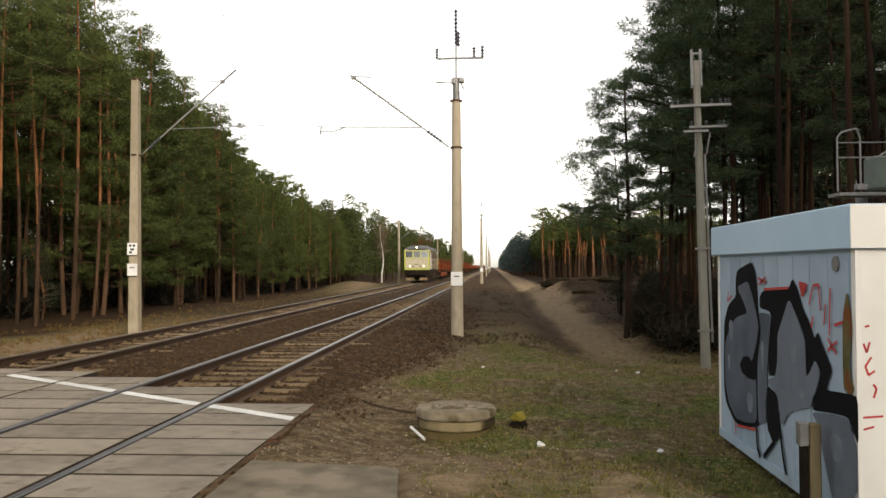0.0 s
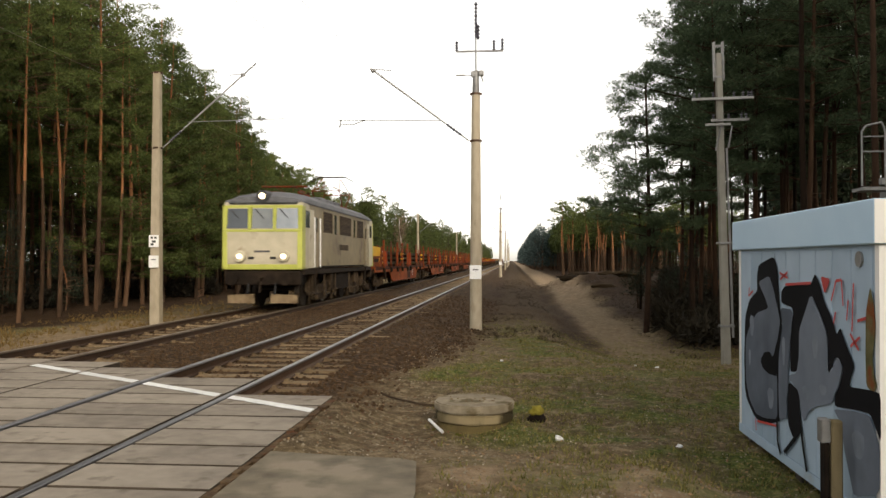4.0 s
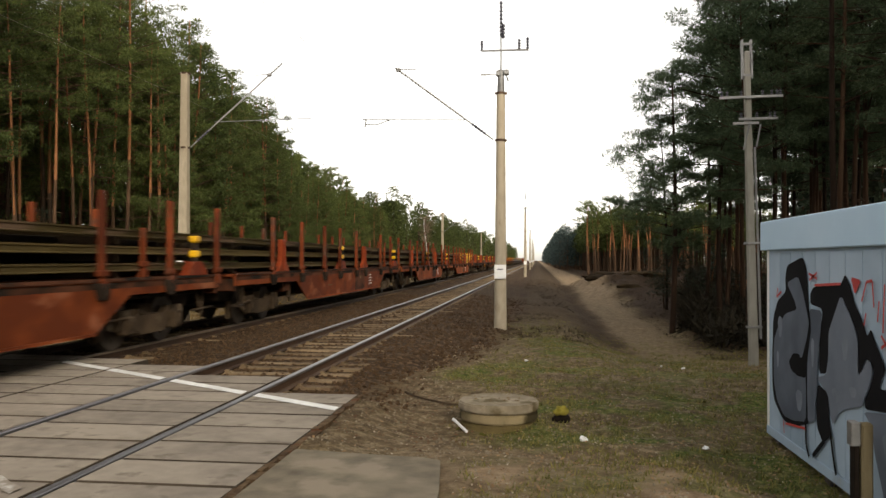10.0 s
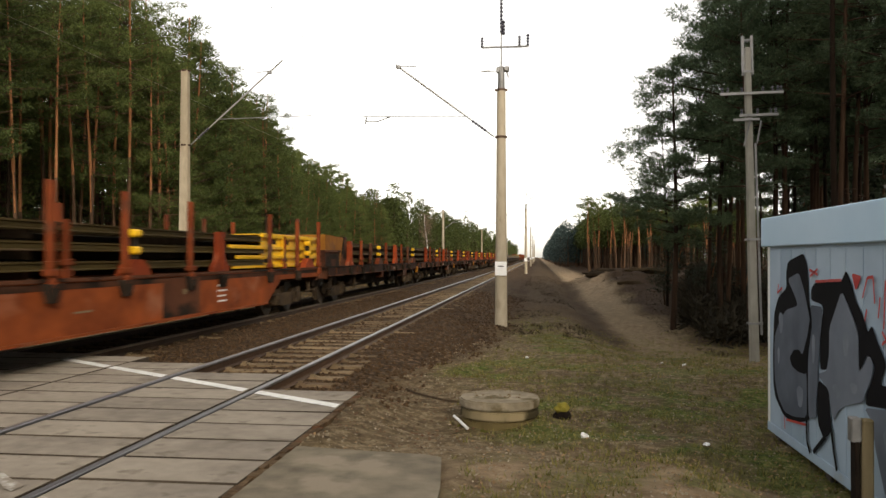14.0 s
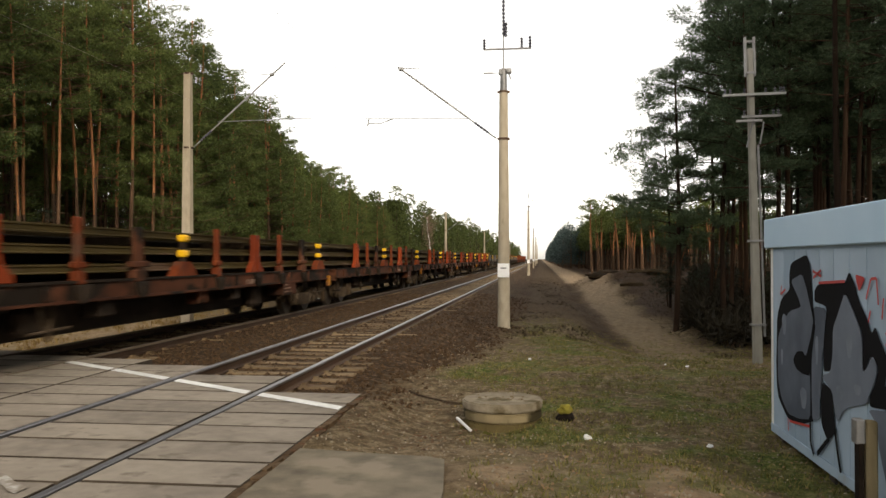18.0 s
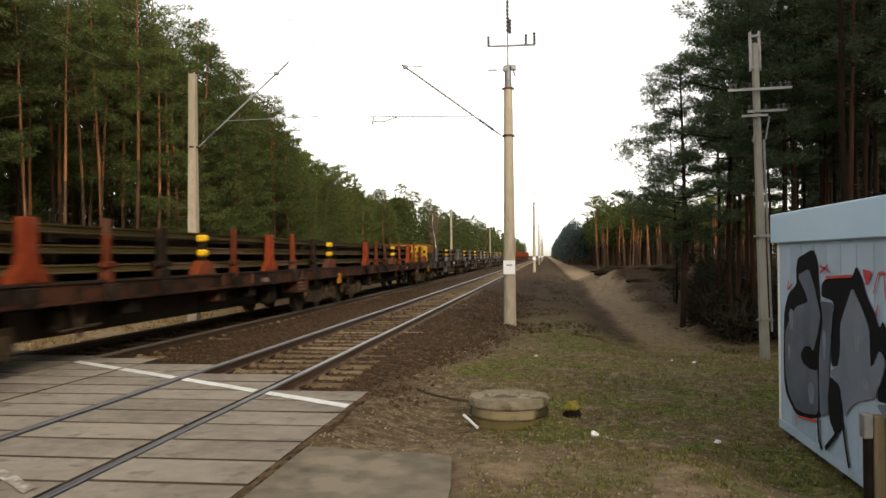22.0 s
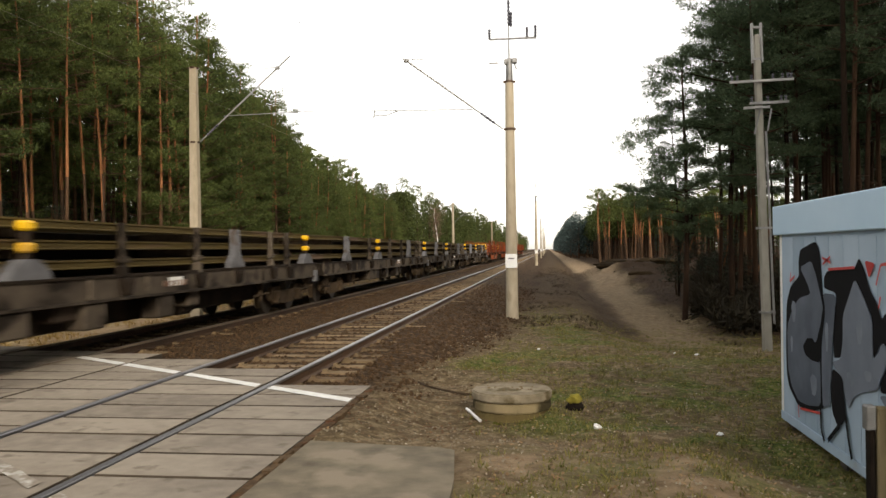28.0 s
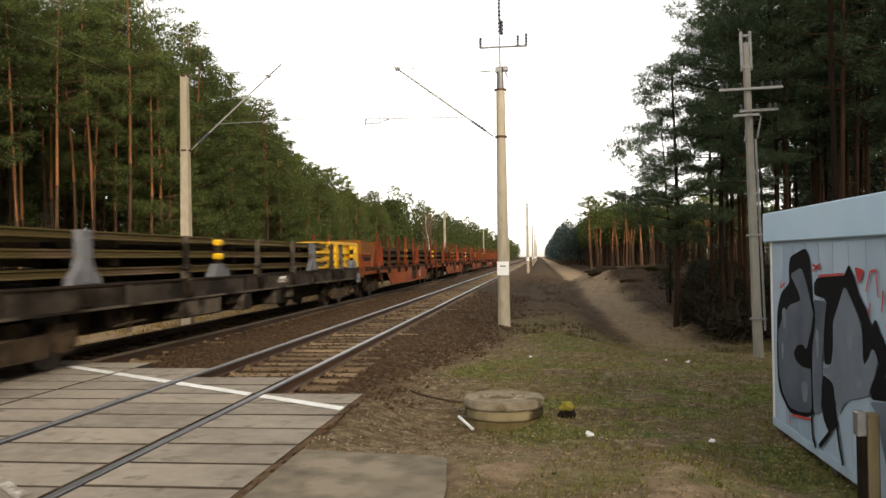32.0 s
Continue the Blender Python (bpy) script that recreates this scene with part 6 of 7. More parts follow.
def flat_wagon(kind):
    brown = kind == "brown"
    L = 20.07 if brown else 22.1
    paint = BROWN_STEEL if brown else GREY_STEEL
    w = thing("rail_wagon", "rust-brown flat wagon with low stanchions and yellow clamps" if brown else "dirty grey flat wagon with low stanchions and yellow clamps", "wagon", "brown rail wagons" if brown else "grey rail wagons")
    part("deck", boxed(-1.28, 1.28, 0.42, L - 0.42, 1.12, 1.22), paint, w, "worn flat deck")
    zb = 0.94 if brown else 0.86
    for s in (1, -1):
        side = part("side_sill", boxed(s * 1.28, s * 1.34, 0.42, L - 0.42, zb, 1.26), paint, w)
        part("flange", boxed(s * 1.28, s * 1.38, 0.42, L - 0.42, zb, zb + 0.04), paint, side)
        part("top_rail", boxed(s * 1.28, s * 1.37, 0.42, L - 0.42, 1.225, 1.262), UNDER, side, "grimy deck edge")
        for y in (1.4, 4.6, 9.9, 11.6, 15.4, 17.2):
            part("rib", boxed(s * 1.335, s * 1.375, y - 0.05, y + 0.05, zb + 0.05, 1.215, bevel=0.01), paint, side)
        part("lamp_iron", boxed(s * 1.3, s * 1.42, L - 0.75, L - 0.55, 0.72, 1.05, bevel=0.02), OLD_YELLOW if brown else GREY_POSTS, side, "ochre step bracket" if brown else "")
        part("marking", boxed(s * 1.342, s * 1.346, 12.2, 13.1, 1.0, 1.1), FADED, side, "faded stencilled panel")
        if brown:
            skirt = part("side_box", boxed(s * 0.9, s * 1.36, 14.9, 16.0, 0.62, 1.0, bevel=0.02), paint, w, "brown equipment box under the sill")
            for k in range(3):
                part("marking", boxed(s * 1.362, s * 1.366, 15.0, 15.6 - 0.1 * k, 0.7 + 0.09 * k, 0.725 + 0.09 * k), FADED, skirt, "faint white stencil line")
        else:
            part("side_box", boxed(s * 0.9, s * 1.34, 6.7, 8.5, 0.5, 0.86, bevel=0.03), GREY_STEEL, w, "grey equipment box under the sill")
            for y in (9.75, 12.0):
                part("battery_box", boxed(s * 1.0, s * 1.34, y, y + 0.6, 0.46, 0.86, bevel=0.03), GREY_STEEL, w, "grey box under the sill")
            part("marking", boxed(s * 1.342, s * 1.346, 12.4, 12.95, 1.0, 1.16), PLATE, side, "white label panel")
        part("brake_gear", boxed(s * 0.8, s * 1.1, 13.4, 14.0, 0.4, 0.9, bevel=0.08), UNDER, w)
        part("brake_gear", boxed(s * 0.8, s * 1.1, 4.5, 5.0, 0.5, 0.9, bevel=0.08), UNDER, w)
    if brown:
        rows_of(w, "post", post_mesh("post", RED_POST, 1.24, 2.2, 0.12), (5.45, 10.6, 14.72), 1.3)
        rows_of(w, "broad_post", post_mesh("broad_post", BROWN_STEEL, 1.24, 2.12, 0.24, 0.1), (7.25, 16.7), 1.3, "broad brown stanchion")
        rows_of(w, "post_socket", socket_mesh(1.2), (3.4, 5.45, 7.25, 10.6, 12.9, 14.72, 16.7), 1.335, "black grimy post pocket")
        rows_of(w, "stanchion", gusset_mesh(RED_BRIGHT, 1.26, 2.14), (3.5, 12.9), 1.3, "broad orange-red stanchion with a flared foot")
        add_stops(w, (9.02, 18.5), stop_meshes(RED_POST, 1.26), 1.28)
    else:
        rows_of(w, "post", post_mesh("post", GREY_STEEL, 1.24, 2.08), (6.9, 10.88, 13.67, 17.87, 19.12), 1.3)
        rows_of(w, "post_socket", socket_mesh(1.2), (3.35, 6.9, 10.88, 13.67, 15.6, 17.87, 19.12), 1.335, "black grimy post pocket")
        rows_of(w, "stanchion", gusset_mesh(GREY_POSTS, 1.26, 2.08), (3.35, 15.6), 1.3, "broad blue-grey stanchion with a flared foot")
        add_stops(w, (8.5, 20.8), stop_meshes(GREY_POSTS, 1.26), 1.28)
    add_ends(w, L, paint)
    add_bogie(w, 2.3)
    add_bogie(w, L - 2.3)
    rod_bm = rodded(((-0.4, 8.0, 0.72), (-0.4, 9.6, 0.72), 0.2), seg=14)
    part("air_tank", rod_bm, UNDER, w)
    part("underframe", boxed(-0.75, 0.75, 3.8, L - 3.8, 0.42, 1.1, bevel=0.03), UNDER, w, "dark centre sill and brake gear")
    # Same added plate, keeping the gaps in this load dark
    part("centre_rack", boxed(-0.05, 0.05, 4.2, L - 0.6, 1.22, 1.95, bevel=0.01), UNDER, w, "dark plate added to blacken the gaps between the rails")
    running_gear(w, L, 7 if brown else 9, paint)
    for y in (0.55, L - 1.15):
        part("headstock_gear", boxed(-0.8, 0.8, y, y + 0.6, 0.6, 1.1, bevel=0.04), UNDER, w)
    return w


def end_frame(wagon, y0, ys, y1, paint):
    """The yellow frame at a load's end: plates with bars and slots through which the rails pass."""
    f = part("end_frame", boxed(-1.2, 1.2, y1 - 0.3, y1, 1.27, 2.16, bevel=0.02), paint, wagon, "bright yellow slotted frame that holds the rail ends")
    for s in (1, -1):
        for z0, z1, back in ((1.3, 1.38, 0.0), (1.52, 1.61, 0.25), (1.76, 1.85, -0.2), (2.06, 2.17, 2.0)):
            part("side_bar", boxed(s * 1.14, s * 1.21, y0 + back, y1 - 0.32, z0, z1, bevel=0.01), paint, f)
        for y in (ys + 1.6, y1 - 1.3):
            part("upright", boxed(s * 1.13, s * 1.225, y, y + 0.22, 1.27, 2.14, bevel=0.01), paint, f)
        part("side_plate", boxed(s * 1.1, s * 1.135, ys, y1 - 0.31, 1.29, 2.12), paint, f)
        for y, z in ((y1 - 1.02, 1.9), (y1 - 1.02, 1.64), (y1 - 2.3, 1.64), (ys + 0.3, 1.41), (ys + 0.9, 1.9), (y1 - 0.8, 1.41), (y1 - 3.4, 1.9)):
            part("slot", boxed(s * 1.13, s * 1.139, y, y + 0.3, z, z + 0.13), UNDER, f, "dark slot")
    part("top_plate", boxed(-1.09, 1.09, ys, y1 - 0.32, 2.13, 2.15), paint, f)


def bulkhead(wagon, paint, panel):
    """The shield at the first wagon of a section: a painted plate on a dark sloped frame."""
    bm = bmesh.new()
    prism(bm, [(0.5, 1.24), (0.5, 1.8), (2.42, 1.8), (2.42, 1.24)], "x", -1.2, 1.2)
    bmesh.ops.bevel(bm, geom=list(bm.edges), offset=0.02, segments=1, affect="EDGES")
    b = part("bulkhead", bm, panel, wagon, "boxed foot of the end shield")
    bm = bmesh.new()
    prism(bm, [(0.62, 1.805), (0.62, 2.3), (3.1, 2.25), (2.55, 1.3), (2.425, 1.3), (2.425, 1.805)], "x", -1.17, 1.17)
    part("painted_plate", bm, paint, b, "yellow-painted shield plates")
    bm = bmesh.new()
    prism(bm, [(2.555, 1.24), (3.105, 2.25), (3.12, 2.29), (3.42, 2.29), (3.42, 1.24)], "x", -1.2, 1.2)
    bmesh.ops.bevel(bm, geom=list(bm.edges), offset=0.015, segments=1, affect="EDGES")
    part("back_brace", bm, panel, b, "slanting brace plate behind the shield")
    for s in (1, -1):
        part("slot", boxed(s * 1.2, s * 1.206, 0.9, 2.2, 1.5, 1.66), UNDER, b, "dark slot")
        part("ledge", boxed(s * 1.2, s * 1.25, 0.5, 2.42, 1.72, 1.8, bevel=0.01), panel, b)
        for z in (1.38, 1.64, 1.93):
            part("guide_bar", boxed(s * 1.08, s * 1.17, 3.42, 4.05, z, z + 0.1, bevel=0.01), paint, b, "yellow rail guide")


def long_rails(y0, y1, label, seed):
    """A load of long rails in three layers, lying over several wagons."""
    load = thing("rail_load", label, "rail load", "loads of long rails")
    outline = [(-0.06, 0), (-0.06, 0.01), (-0.012, 0.025), (-0.012, 0.09), (-0.034, 0.102), (-0.034, 0.13), (0.034, 0.13), (0.034, 0.102), (0.012, 0.09), (0.012, 0.025), (0.06, 0.01), (0.06, 0)]
    bm = bmesh.new()
    prism(bm, outline, "y", 0, y1 - y0)
    me = finish(bm, "rail", LOAD)
    me.materials.append(LOAD_TOP)
    me.polygons.foreach_set("material_index", [1 if f.normal.z > 0.9 and f.center.z > 0.12 else 0 for f in me.polygons])
    bm = bmesh.new()
    prism(bm, outline, "y", 0.0, 0.003)
    cut = finish(bm, "rail_end", RAIL_END)
    rng = random.Random(seed)
    for tier in range(3):
        for k in range(12):
            x = (-1.16 + 0.204 * k) if k < 6 else 0.14 + 0.204 * (k - 6)
            dy = rng.uniform(-0.3, 0.3)
            rail = part("rail", me, None, load, m=pose(x, y0 + dy, 1.37 + 0.29 * tier, 0, 0, 0))
            if k > 8:
                part("rail_end", cut, None, rail, "bright cut end", m=pose(0, -0.004, 0))
                part("rail_end", cut, None, rail, "bright cut end", m=pose(0, y1 - y0 + 0.001, 0))
    bar = finish(boxed(-1.1, 1.1, -0.06, 0.06, -0.12, 0.0), "packing_bar", TIMBER)
    y = y0 + 2.0
    while y < y1 - 1:
        for tier in range(3):
            part("packing_bar", bar, None, load, m=pose(0, y, 1.367 + 0.29 * tier))
        y += 5.2
    return load


def engine():
    L, H = 13.3, 1.31
    e = thing("electric_locomotive", "cream and grey electric locomotive with lime-yellow cab edges", "locomotive")
    roof = [(-H, 1.29), (H, 1.29), (H, 3.46), (1.24, 3.64), (1.0, 3.79), (0.5, 3.89), (0, 3.92), (-0.5, 3.89), (-1.0, 3.79), (-1.24, 3.64), (-H, 3.46)]
    body = [(-H, 1.32), (H, 1.32), (H, 3.46), (-H, 3.46)]
    bm = bmesh.new()
    prism(bm, body, "y", 1.0, L - 1.0)
    part("body", bm, LOCO_GREY, e, "dusty grey-beige body side")
    bm = bmesh.new()
    rings = []
    for y, k in ((0.16, 0.42), (0.7, 0.8), (1.5, 1.0), (L - 1.5, 1.0), (L - 0.7, 0.8), (L - 0.16, 0.42)):
        rings.append([bm.verts.new((x, y, 3.46 + (z - 3.46) * k)) for x, z in roof[2:]])
    for a, b in zip(rings, rings[1:]):
        for i in range(len(a) - 1):
            bm.faces.new((a[i], a[i + 1], b[i + 1], b[i]))
        bm.faces.new((a[-1], a[0], b[0], b[-1]))
    bm.faces.new(rings[0])
    bm.faces.new(rings[-1])
    bmesh.ops.recalc_face_normals(bm, faces=list(bm.faces))
    part("roof", bm, LOCO_ROOF, e, "sooty grey curved roof")
    for front, f in ((0.0, 1), (L, -1)):
        bm = bmesh.new()
        prism(bm, [(front + 0.04 * f, 1.29), (front, 1.6), (front, 2.5), (front + 0.15 * f, 3.5), (front + 1.0 * f, 3.46), (front + 1.0 * f, 1.29)], "x", -H, H)
        bmesh.ops.bevel(bm, geom=list(bm.edges), offset=0.035, segments=2, affect="EDGES")
        cab = part("cab", bm, LOCO_BODY, e, "cream cab front")
        part("cab_visor", boxed(-1.15, 1.15, front + 0.06 * f, front + 0.4 * f, 3.4, 3.52, bevel=0.05), LOCO_ROOF, cab)
        o = front - 0.012 * f

        def front_y(z):
            return o + (0.03 * f if z < 1.6 else 0 if z < 2.5 else 0.152 * f * (z - 2.5))
        for s in (1, -1):
            part("lime_edge", boxed(s * 1.15, s * 1.322, front_y(1.7), front_y(1.7) + (0.42 if f > 0 else 0.1) * f, 1.3, 2.52, bevel=0.02), LIME, cab, "lime-yellow corner band")
            part("lime_post", boxed(s * 1.17, s * 1.32, front_y(2.6), front_y(2.6) + (0.42 if f > 0 else 0.12) * f, 2.5, 3.36, bevel=0.02), LIME, cab)
            part("lime_pillar", boxed(s * 0.36, s * 0.46, front_y(2.5) - 0.01 * f, front_y(3.4), 2.58, 3.3), LIME, cab)
        part("lime_band", boxed(-1.31, 1.31, front_y(1.6) + 0.02 * f, front_y(1.5) + 0.3 * f, 1.28, 1.46, bevel=0.02), LIME, cab, "lime-yellow skirt band")
        part("lime_sill", boxed(-1.3, 1.3, front_y(2.5), front_y(2.5) + 0.2 * f, 2.5, 2.58, bevel=0.01), LIME, cab)
        part("lime_brow", boxed(-1.3, 1.3, front_y(3.3), front_y(3.3) + 0.2 * f, 3.28, 3.37, bevel=0.01), LIME, cab)
        for x0, x1 in ((-1.18, -0.46), (-0.35, 0.35), (0.46, 1.18)):
            bm = bmesh.new()
            prism(bm, [(front_y(2.6) - 0.006 * f, 2.62), (front_y(3.26) - 0.006 * f, 3.26), (front_y(3.26) + 0.05 * f, 3.26), (front_y(2.6) + 0.05 * f, 2.62)], "x", x0, x1)
            pane = part("windscreen", bm, GLASS if x0 < -1 else HALF_SHEEN_GLASS if x0 < 0 else WINDSCREEN, cab, "dark cab window glass" if x0 < -1 else "cab window glass with a sky reflection in its colour")
            part("wiper", rodded(((x0 + 0.1, front_y(3.2) - 0.03 * f, 3.25), (x0 + 0.4, front_y(2.8) - 0.03 * f, 2.95), 0.012)), RUBBER, pane)
        for x in (-0.72, 0.72):
            bm = bmesh.new()
            rod(bm, (x, front + 0.02 * f, 1.71), (x, front - 0.1 * f, 1.71), 0.2, 0.17, seg=20)
            lamp = part("headlight", bm, LOCO_BODY, cab, "round headlight housing", smooth=40)
            bm = bmesh.new()
            rod(bm, (x, front - 0.1 * f, 1.71), (x, front - 0.112 * f, 1.71), 0.08, seg=18)
            part("headlight_lens", bm, LAMP if f > 0 else PLATE, lamp, "lit headlight lens" if f > 0 else "")
            part("marker_lamp", boxed(x * 0.5 - 0.1, x * 0.5 + 0.1, front - 0.03 * f, front + 0.02 * f, 1.62, 1.7, bevel=0.01), RUBBER, cab)
            part("buffer", BUFFER, None, e, m=pose(x * 1.215, front + 0.05 * f, 1.0, 0, 0, 0 if f > 0 else 180))
        bm = bmesh.new()
        rod(bm, (0, front + 0.5 * f, 3.66), (0, front - 0.02 * f, 3.66), 0.21, 0.19, seg=20)
        lamp = part("roof_headlight", bm, LOCO_ROOF, cab, "large headlight on the cab roof", smooth=40)
        bm = bmesh.new()
        rod(bm, (0, front - 0.02 * f, 3.66), (0, front - 0.035 * f, 3.66), 0.1, seg=20)
        part("headlight_lens", bm, LAMP if f > 0 else PLATE, lamp, "lit headlight lens" if f > 0 else "")
        part("number_print", boxed(-0.26, 0.26, front - 0.016 * f, front - 0.004 * f, 1.84, 1.9), DARK_MARK, cab)
        part("buffer_beam", boxed(-1.25, 1.25, front + 0.02 * f, front + 0.3 * f, 0.78, 1.24, bevel=0.03), UNDER, e, "black buffer beam")
        part("coupling_hook", rodded(((0, front, 1.0), (0, front - 0.35 * f, 0.97), 0.05), ((0, front - 0.2 * f, 0.95), (0, front - 0.25 * f, 0.55), 0.035)), UNDER, e)
        for x in (-0.45, 0.45):
            part("brake_hose", rodded(((x, front, 0.85), (x, front - 0.1 * f, 0.5), 0.03)), RUBBER, e)
        for s in (-1, 1):
            bm = bmesh.new()
            prism(bm, [(s * 0.25, 0.2), (s * 1.15, 0.2), (s * 1.15, 0.46), (s * 0.3, 0.5)], "y", front + 0.05 * f, front + 0.12 * f)
            part("snow_plough", bm, SLEEPER if f > 0 else UNDER, e, "dusty pale snow plough blade")
        for s in (1, -1):
            for y in (1.55, 2.35):
                part("handrail", rodded(((s * 1.35, front + y * f, 1.35), (s * 1.35, front + y * f, 3.05), 0.022)), PLATE if f > 0 else LOCO_GREY, e, "white door handrail" if f > 0 else "")
            part("cab_door", boxed(s * 1.305, s * 1.316, front + 1.65 * f, front + 2.25 * f, 1.34, 3.2), LOCO_GREY, e)
            part("door_window", boxed(s * 1.314, s * 1.322, front + 1.85 * f, front + 2.05 * f, 2.55, 3.05), GLASS, e)
            part("cab_side", boxed(s * 1.305, s * 1.314, front + 0.9 * f, front + 1.6 * f, 1.32, 3.28), LOCO_BODY, e, "paler cab side")
            part("cab_window", boxed(s * 1.308, s * 1.326, front + 0.45 * f, front + 0.95 * f, 2.66, 3.22, bevel=0.004), GLASS, e)
            part("step", boxed(s * 1.0, s * 1.34, front + 1.7 * f, front + 2.2 * f, 0.4, 0.45), UNDER, e)
            part("step_pipe", rodded(((s * 1.2, front + 1.95 * f, 0.4), (s * 1.3, front + 1.95 * f, 1.3), 0.05)), UNDER, e)
    for s in (1, -1):
        for y0, y1 in ((4.72, 5.13), (8.45, 8.86)):
            win = part("window", boxed(s * 1.30, s * 1.318, y0, y1, 2.56, 3.3, bevel=0.004), GLASS, e, "dark engine room window")
            part("window_frame", boxed(s * 1.30, s * 1.322, y0 - 0.05, y0, 2.52, 3.34), LOCO_GREY, win)
            part("window_frame", boxed(s * 1.30, s * 1.322, y1, y1 + 0.05, 2.52, 3.34), LOCO_GREY, win)
        for y0, y1 in ((2.9, 4.4), (5.65, 7.95), (9.2, 10.7)):
            grille = part("louvre", boxed(s * 1.30, s * 1.314, y0, y1, 2.58, 3.32), UNDER, e, "dark dusty louvre panel")
            for z in np.arange(2.61, 3.3, 0.056):
                bm = bmesh.new()
                prism(bm, [(s * 1.315, z), (s * 1.33, z - 0.012), (s * 1.33, z + 0.006), (s * 1.315, z + 0.03)], "y", y0 + 0.03, y1 - 0.03)
                part("slat", bm, LOUVRE, grille)
            for za, zb in ((2.55, 2.58), (3.32, 3.35)):
                part("louvre_frame", boxed(s * 1.30, s * 1.327, y0 - 0.03, y1 + 0.03, za, zb), LOCO_GREY, grille)
            for ya in (y0 - 0.03, y1):
                part("louvre_frame", boxed(s * 1.30, s * 1.327, ya, ya + 0.03, 2.58, 3.32), LOCO_GREY, grille)
        part("rain_strip", boxed(s * 1.3, s * 1.34, 0.9, L - 0.9, 3.44, 3.48), LOCO_ROOF, e)
        part("soiled_panel", boxed(s * 1.305, s * 1.3135, 5.7, 7.4, 1.98, 2.2), LOUVRE, e, "brown smear over a faded emblem")
        for y in (2.0, 4.9, 7.2, 9.6, 11.6):
            part("sand_box", boxed(s * 0.98, s * 1.2, y - 0.22, y + 0.22, 0.62, 1.1, bevel=0.04), DUSTY, e, "dusty box under the body")
        for y in (1.7, 3.5, 5.3, L - 5.3, L - 3.5, L - 1.7):
            part("hanger", rodded(((s * 1.22, y, 0.25), (s * 1.22, y, 1.15), 0.035), ((s * 1.22, y - 0.35, 0.45), (s * 1.22, y + 0.35, 0.5), 0.03)), DUSTY, e)
        part("solebar", boxed(s * 1.2, s * 1.3, 0.4, L - 0.4, 1.12, 1.29), UNDER, e)
        part("equipment_box", boxed(s * 0.9, s * 1.22, 5.2, 7.9, 0.45, 1.12, bevel=0.04), UNDER, e)
        part("stripe", boxed(s * 1.308, s * 1.313, 1.0, L - 1.0, 1.325, 1.39), UNDER, e)
    y = L - 3.2
    base = bmesh.new()
    for x in (-0.55, 0.55):
        for f in (-1, 1):
            rod(base, (x, y + 0.6 * f, 3.65), (x, y + 0.6 * f, 3.92), 0.05, seg=8)
        rod(base, (x, y - 0.8, 3.93), (x, y + 0.8, 3.93), 0.035, seg=6)
    for f in (-1, 1):
        rod(base, (-0.55, y + 0.6 * f, 3.93), (0.55, y + 0.6 * f, 3.93), 0.035, seg=6)
    pan = part("pantograph", base, RED_POST, e, "raised rust-red diamond pantograph")
    for x in (-0.55, 0.55):
        for f in (-1, 1):
            part("lower_arm", rodded(((x, y + 0.35 * f, 3.95), (x * 1.1, y + 1.15 * f, 4.58), 0.028), seg=6), RED_POST, pan)
            part("upper_arm", rodded(((x * 1.1, y + 1.15 * f, 4.58), (x * 0.7, y + 0.12 * f, 5.2), 0.02), seg=6), RED_POST, pan)
            part("stay", rodded(((x * 1.1, y + 1.15 * f, 4.58), (0, y + 0.62 * f, 4.9), 0.014), seg=5), RED_POST, pan)
    for f in (-1, 1):
        part("knee_bar", rodded(((-0.62, y + 1.15 * f, 4.58), (0.62, y + 1.15 * f, 4.58), 0.02), seg=6), RED_POST, pan)
        part("collector", rodded(((-0.95, y + 0.14 * f, 5.1), (-0.62, y + 0.14 * f, 5.29), 0.02), ((-0.62, y + 0.14 * f, 5.29), (0.62, y + 0.14 * f, 5.29), 0.022), ((0.62, y + 0.14 * f, 5.29), (0.95, y + 0.14 * f, 5.1), 0.02), seg=6), UNDER, pan, "dark collector strip with bent horns")
    for y in (3.2,):
        bm = bmesh.new()
        for x in (-0.55, 0.55):
            for q in (-0.6, 0.6):
                rod(bm, (x, y + q, 3.7), (x, y + q, 3.95), 0.05, seg=8)
            rod(bm, (x, y - 0.8, 3.96), (x, y + 0.8, 3.96), 0.035, seg=6)
            rod(bm, (x, y - 0.8, 4.0), (x * 0.7, y + 0.75, 4.1), 0.025, seg=6)
            rod(bm, (x * 0.7, y + 0.75, 4.1), (x * 0.6, y - 0.7, 4.18), 0.02, seg=6)
        rod(bm, (-0.8, y - 0.7, 4.19), (0.8, y - 0.7, 4.19), 0.03, seg=6)
        rod(bm, (-0.8, y - 0.55, 4.19), (0.8, y - 0.55, 4.19), 0.03, seg=6)
        part("pantograph", bm, RED_POST, e, "folded rust-red pantograph")
    for y in (5.6, 6.9, 8.2):
        part("roof_hatch", boxed(-0.7, 0.7, y - 0.45, y + 0.45, 3.84, 4.02, bevel=0.05), LOCO_ROOF, e)
    for y in (4.7, 9.2):
        bm = bmesh.new()
        insulator(bm, (0.3, y, 3.86), 0.3, 0.08, 3)
        part("insulator", bm, BROWN_STEEL, e)
    add_bogie(e, 3.5, ENGINE_BOGIE, ENGINE_WHEELS, 1.4, 0.6)
    add_bogie(e, L - 3.5, ENGINE_BOGIE, ENGINE_WHEELS, 1.4, 0.6)
    return e


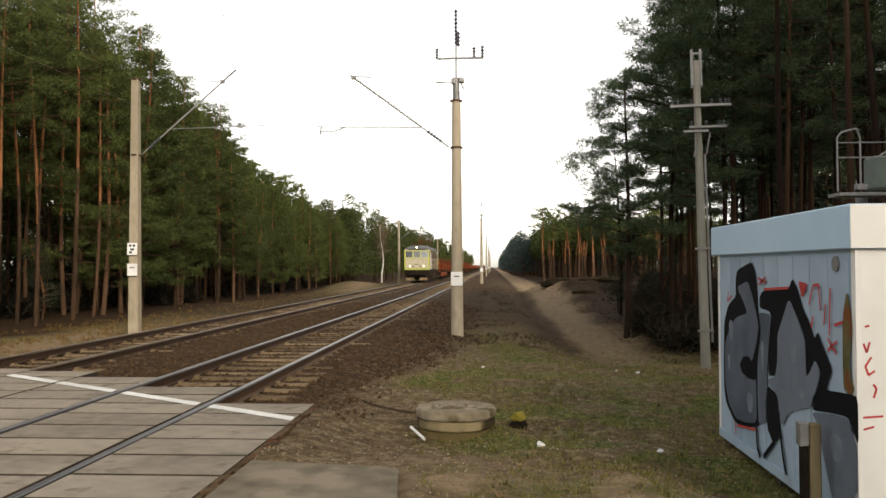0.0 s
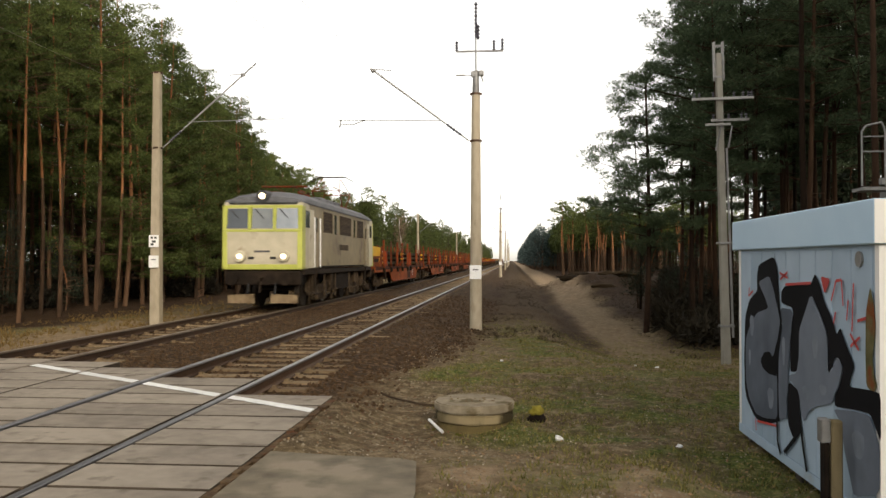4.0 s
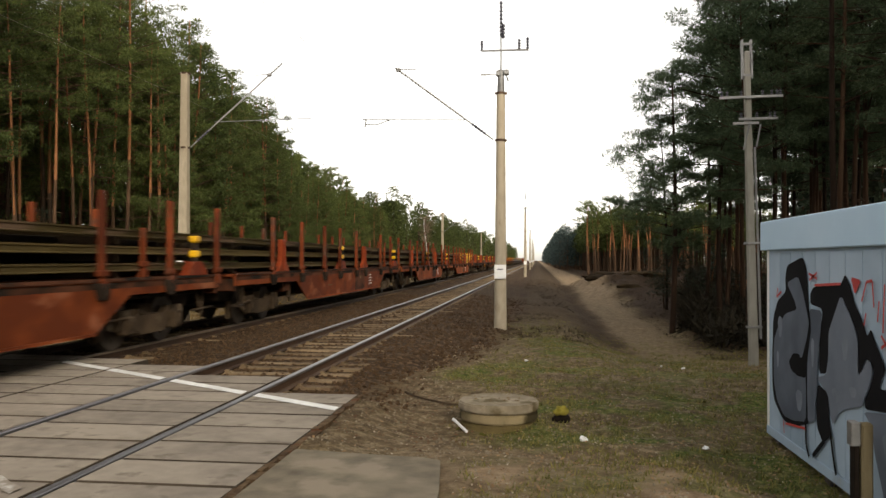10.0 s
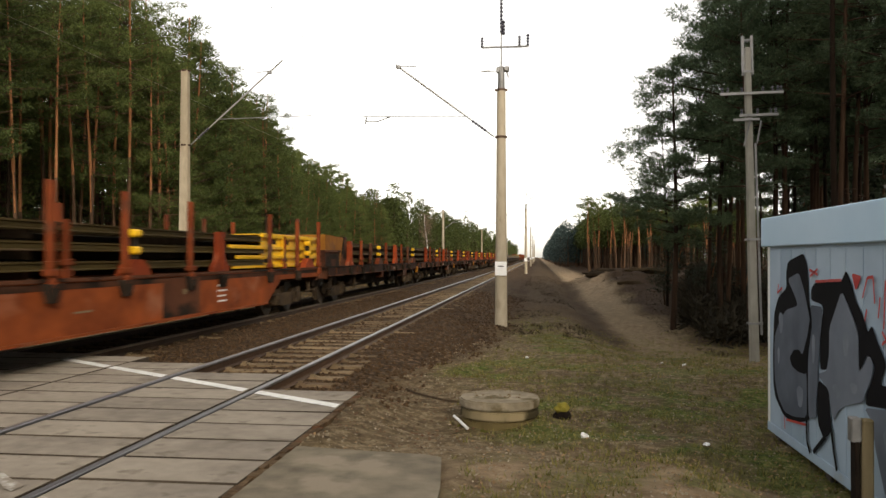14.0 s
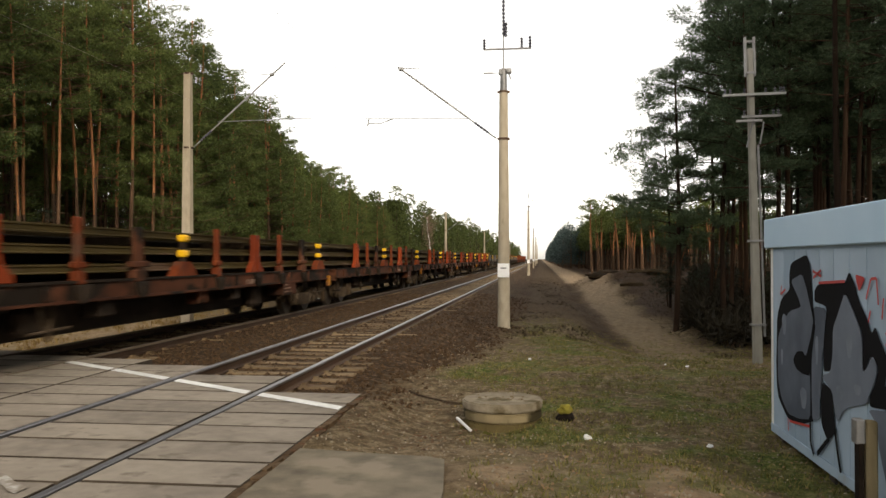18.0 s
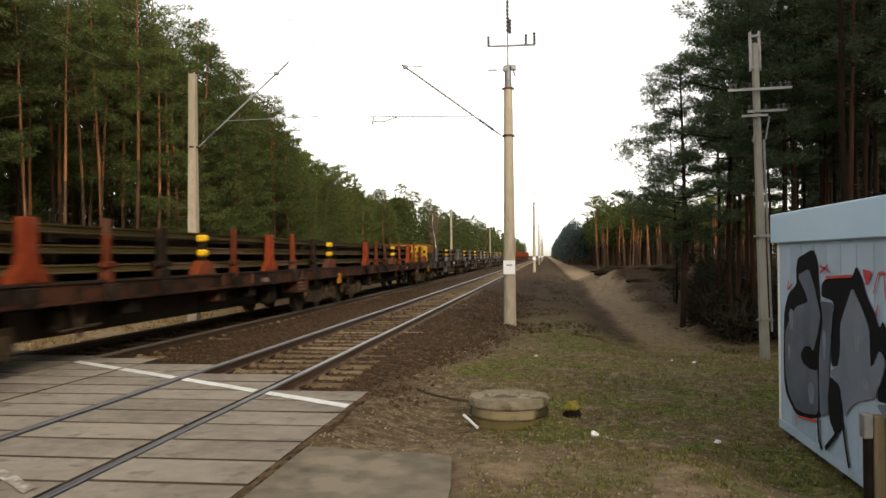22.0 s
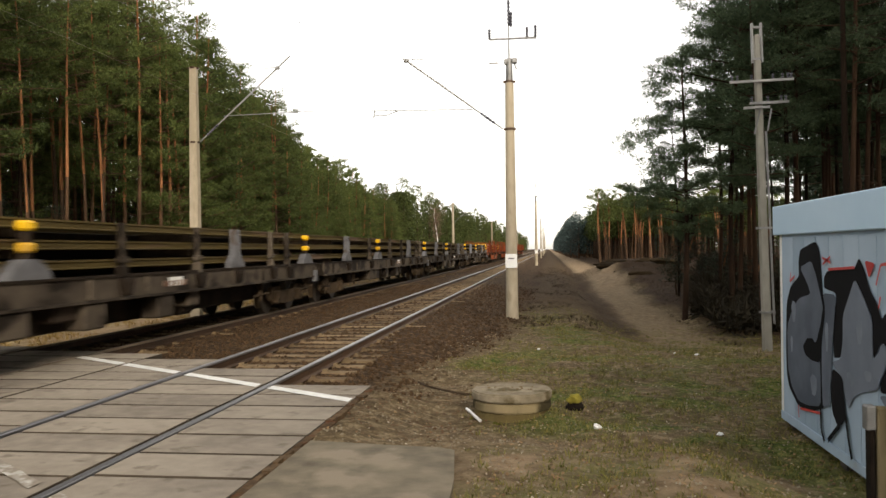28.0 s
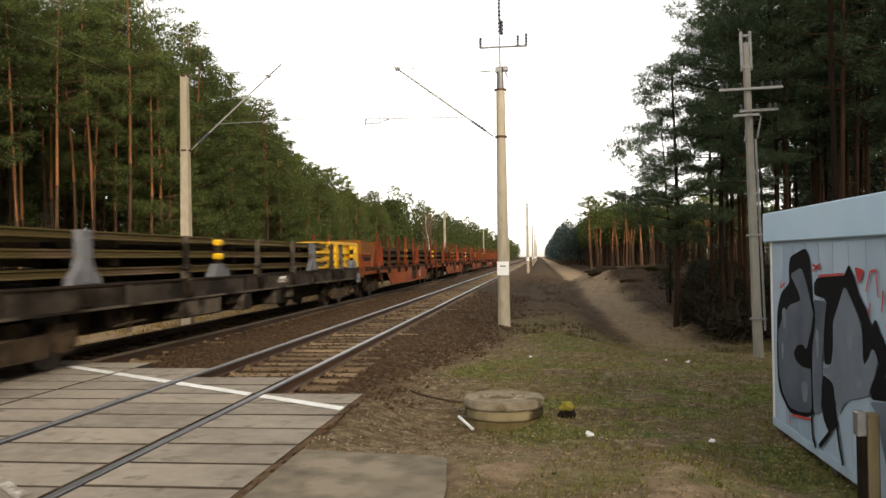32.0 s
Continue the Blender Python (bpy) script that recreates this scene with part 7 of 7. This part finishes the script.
def same_kind(proto, at, first=False):
    """A wagon like proto at that place in the train."""
    if first:
        MOVING.append((proto, at))
        return proto
    w = copy_thing(proto, pose(FAR, at, 0))
    MOVING.append((w, at))
    for o in w.children_recursive:
        if o.name.startswith("wheelset"):
            s = 1 if o.matrix_basis.translation.y > 0 else -1
            WHEELSETS[(s, 0.9, 0.46)].append(o)
    return w


def build_train():
    MOVING.append((engine(), 85.2))
    s = 98.6
    lead = red_wagon(15.3)
    bulkhead(lead, YELLOW, RED_STEEL)
    MOVING.append((lead, s))
    plain = red_wagon(15.2)
    for k in (1, 3, 4):
        same_kind(plain, s + 22.5 * k, k == 1)
    MOVING.append((red_wagon(12.85), s + 45.0))
    last = red_wagon(14.2)
    end_frame(last, 15.2, 17.2, 22.62, YELLOW)
    MOVING.append((last, s + 22.5 * 5))
    MOVING.append((long_rails(0.7, 126.6, "three layers of long new rails on red wagons", 1), 101.9))
    s = 233.8
    lead = flat_wagon("brown")
    bulkhead(lead, OLD_YELLOW, BROWN_STEEL)
    MOVING.append((lead, s))
    plain = flat_wagon("brown")
    for k in range(1, 6):
        same_kind(plain, s + 20.07 * k, k == 1)
    last = flat_wagon("brown")
    end_frame(last, 14.8, 15.25, 20.25, YELLOW)
    MOVING.append((last, s + 20.07 * 6))
    MOVING.append((long_rails(0.7, 131.0, "three layers of long new rails on brown wagons", 2), 237.1))
    s = 374.3
    lead = flat_wagon("grey")
    bulkhead(lead, OLD_YELLOW, GREY_STEEL)
    MOVING.append((lead, s))
    plain = flat_wagon("grey")
    for k in range(1, 5):
        same_kind(plain, s + 22.1 * k, k == 1)
    last = flat_wagon("grey")
    end_frame(last, 16.0, 17.2, 22.2, YELLOW)
    MOVING.append((last, s + 22.1 * 5))
    MOVING.append((long_rails(0.7, 124.6, "three layers of long new rails on grey wagons", 3), 377.6))
    s = 507.0
    lead = red_wagon(14.9)
    bulkhead(lead, OLD_YELLOW, RED_STEEL)
    MOVING.append((lead, s))
    plain = red_wagon(13.3)
    for k in range(1, 6):
        same_kind(plain, s + 22.5 * k, k == 1)
    MOVING.append((long_rails(0.7, 128.0, "three layers of long new rails on the last red wagons", 4), 510.3))


build_train()


def motions():
    """The train rolls past at a steady pace, and its wheels turn."""
    for ob, at in MOVING:
        walk(ob, [(t, pose(FAR, at - SPEED * t, 0)) for t in (0.0, 8.0, 16.0, 24.0, 32.0)])
    for (s, base, r), sets in WHEELSETS.items():
        turn = math.degrees(SPEED / FPS / r)
        walk(sets[0], [(k / FPS, pose(0, s * base, r, k * turn, 0, 0)) for k in range(32 * FPS + 1)])
        keys = sets[0].animation_data
        for w in sets[1:]:
            w.rotation_mode = "QUATERNION"
            other = w.animation_data_create()
            other.action, other.action_slot = keys.action, keys.action_slot


motions()
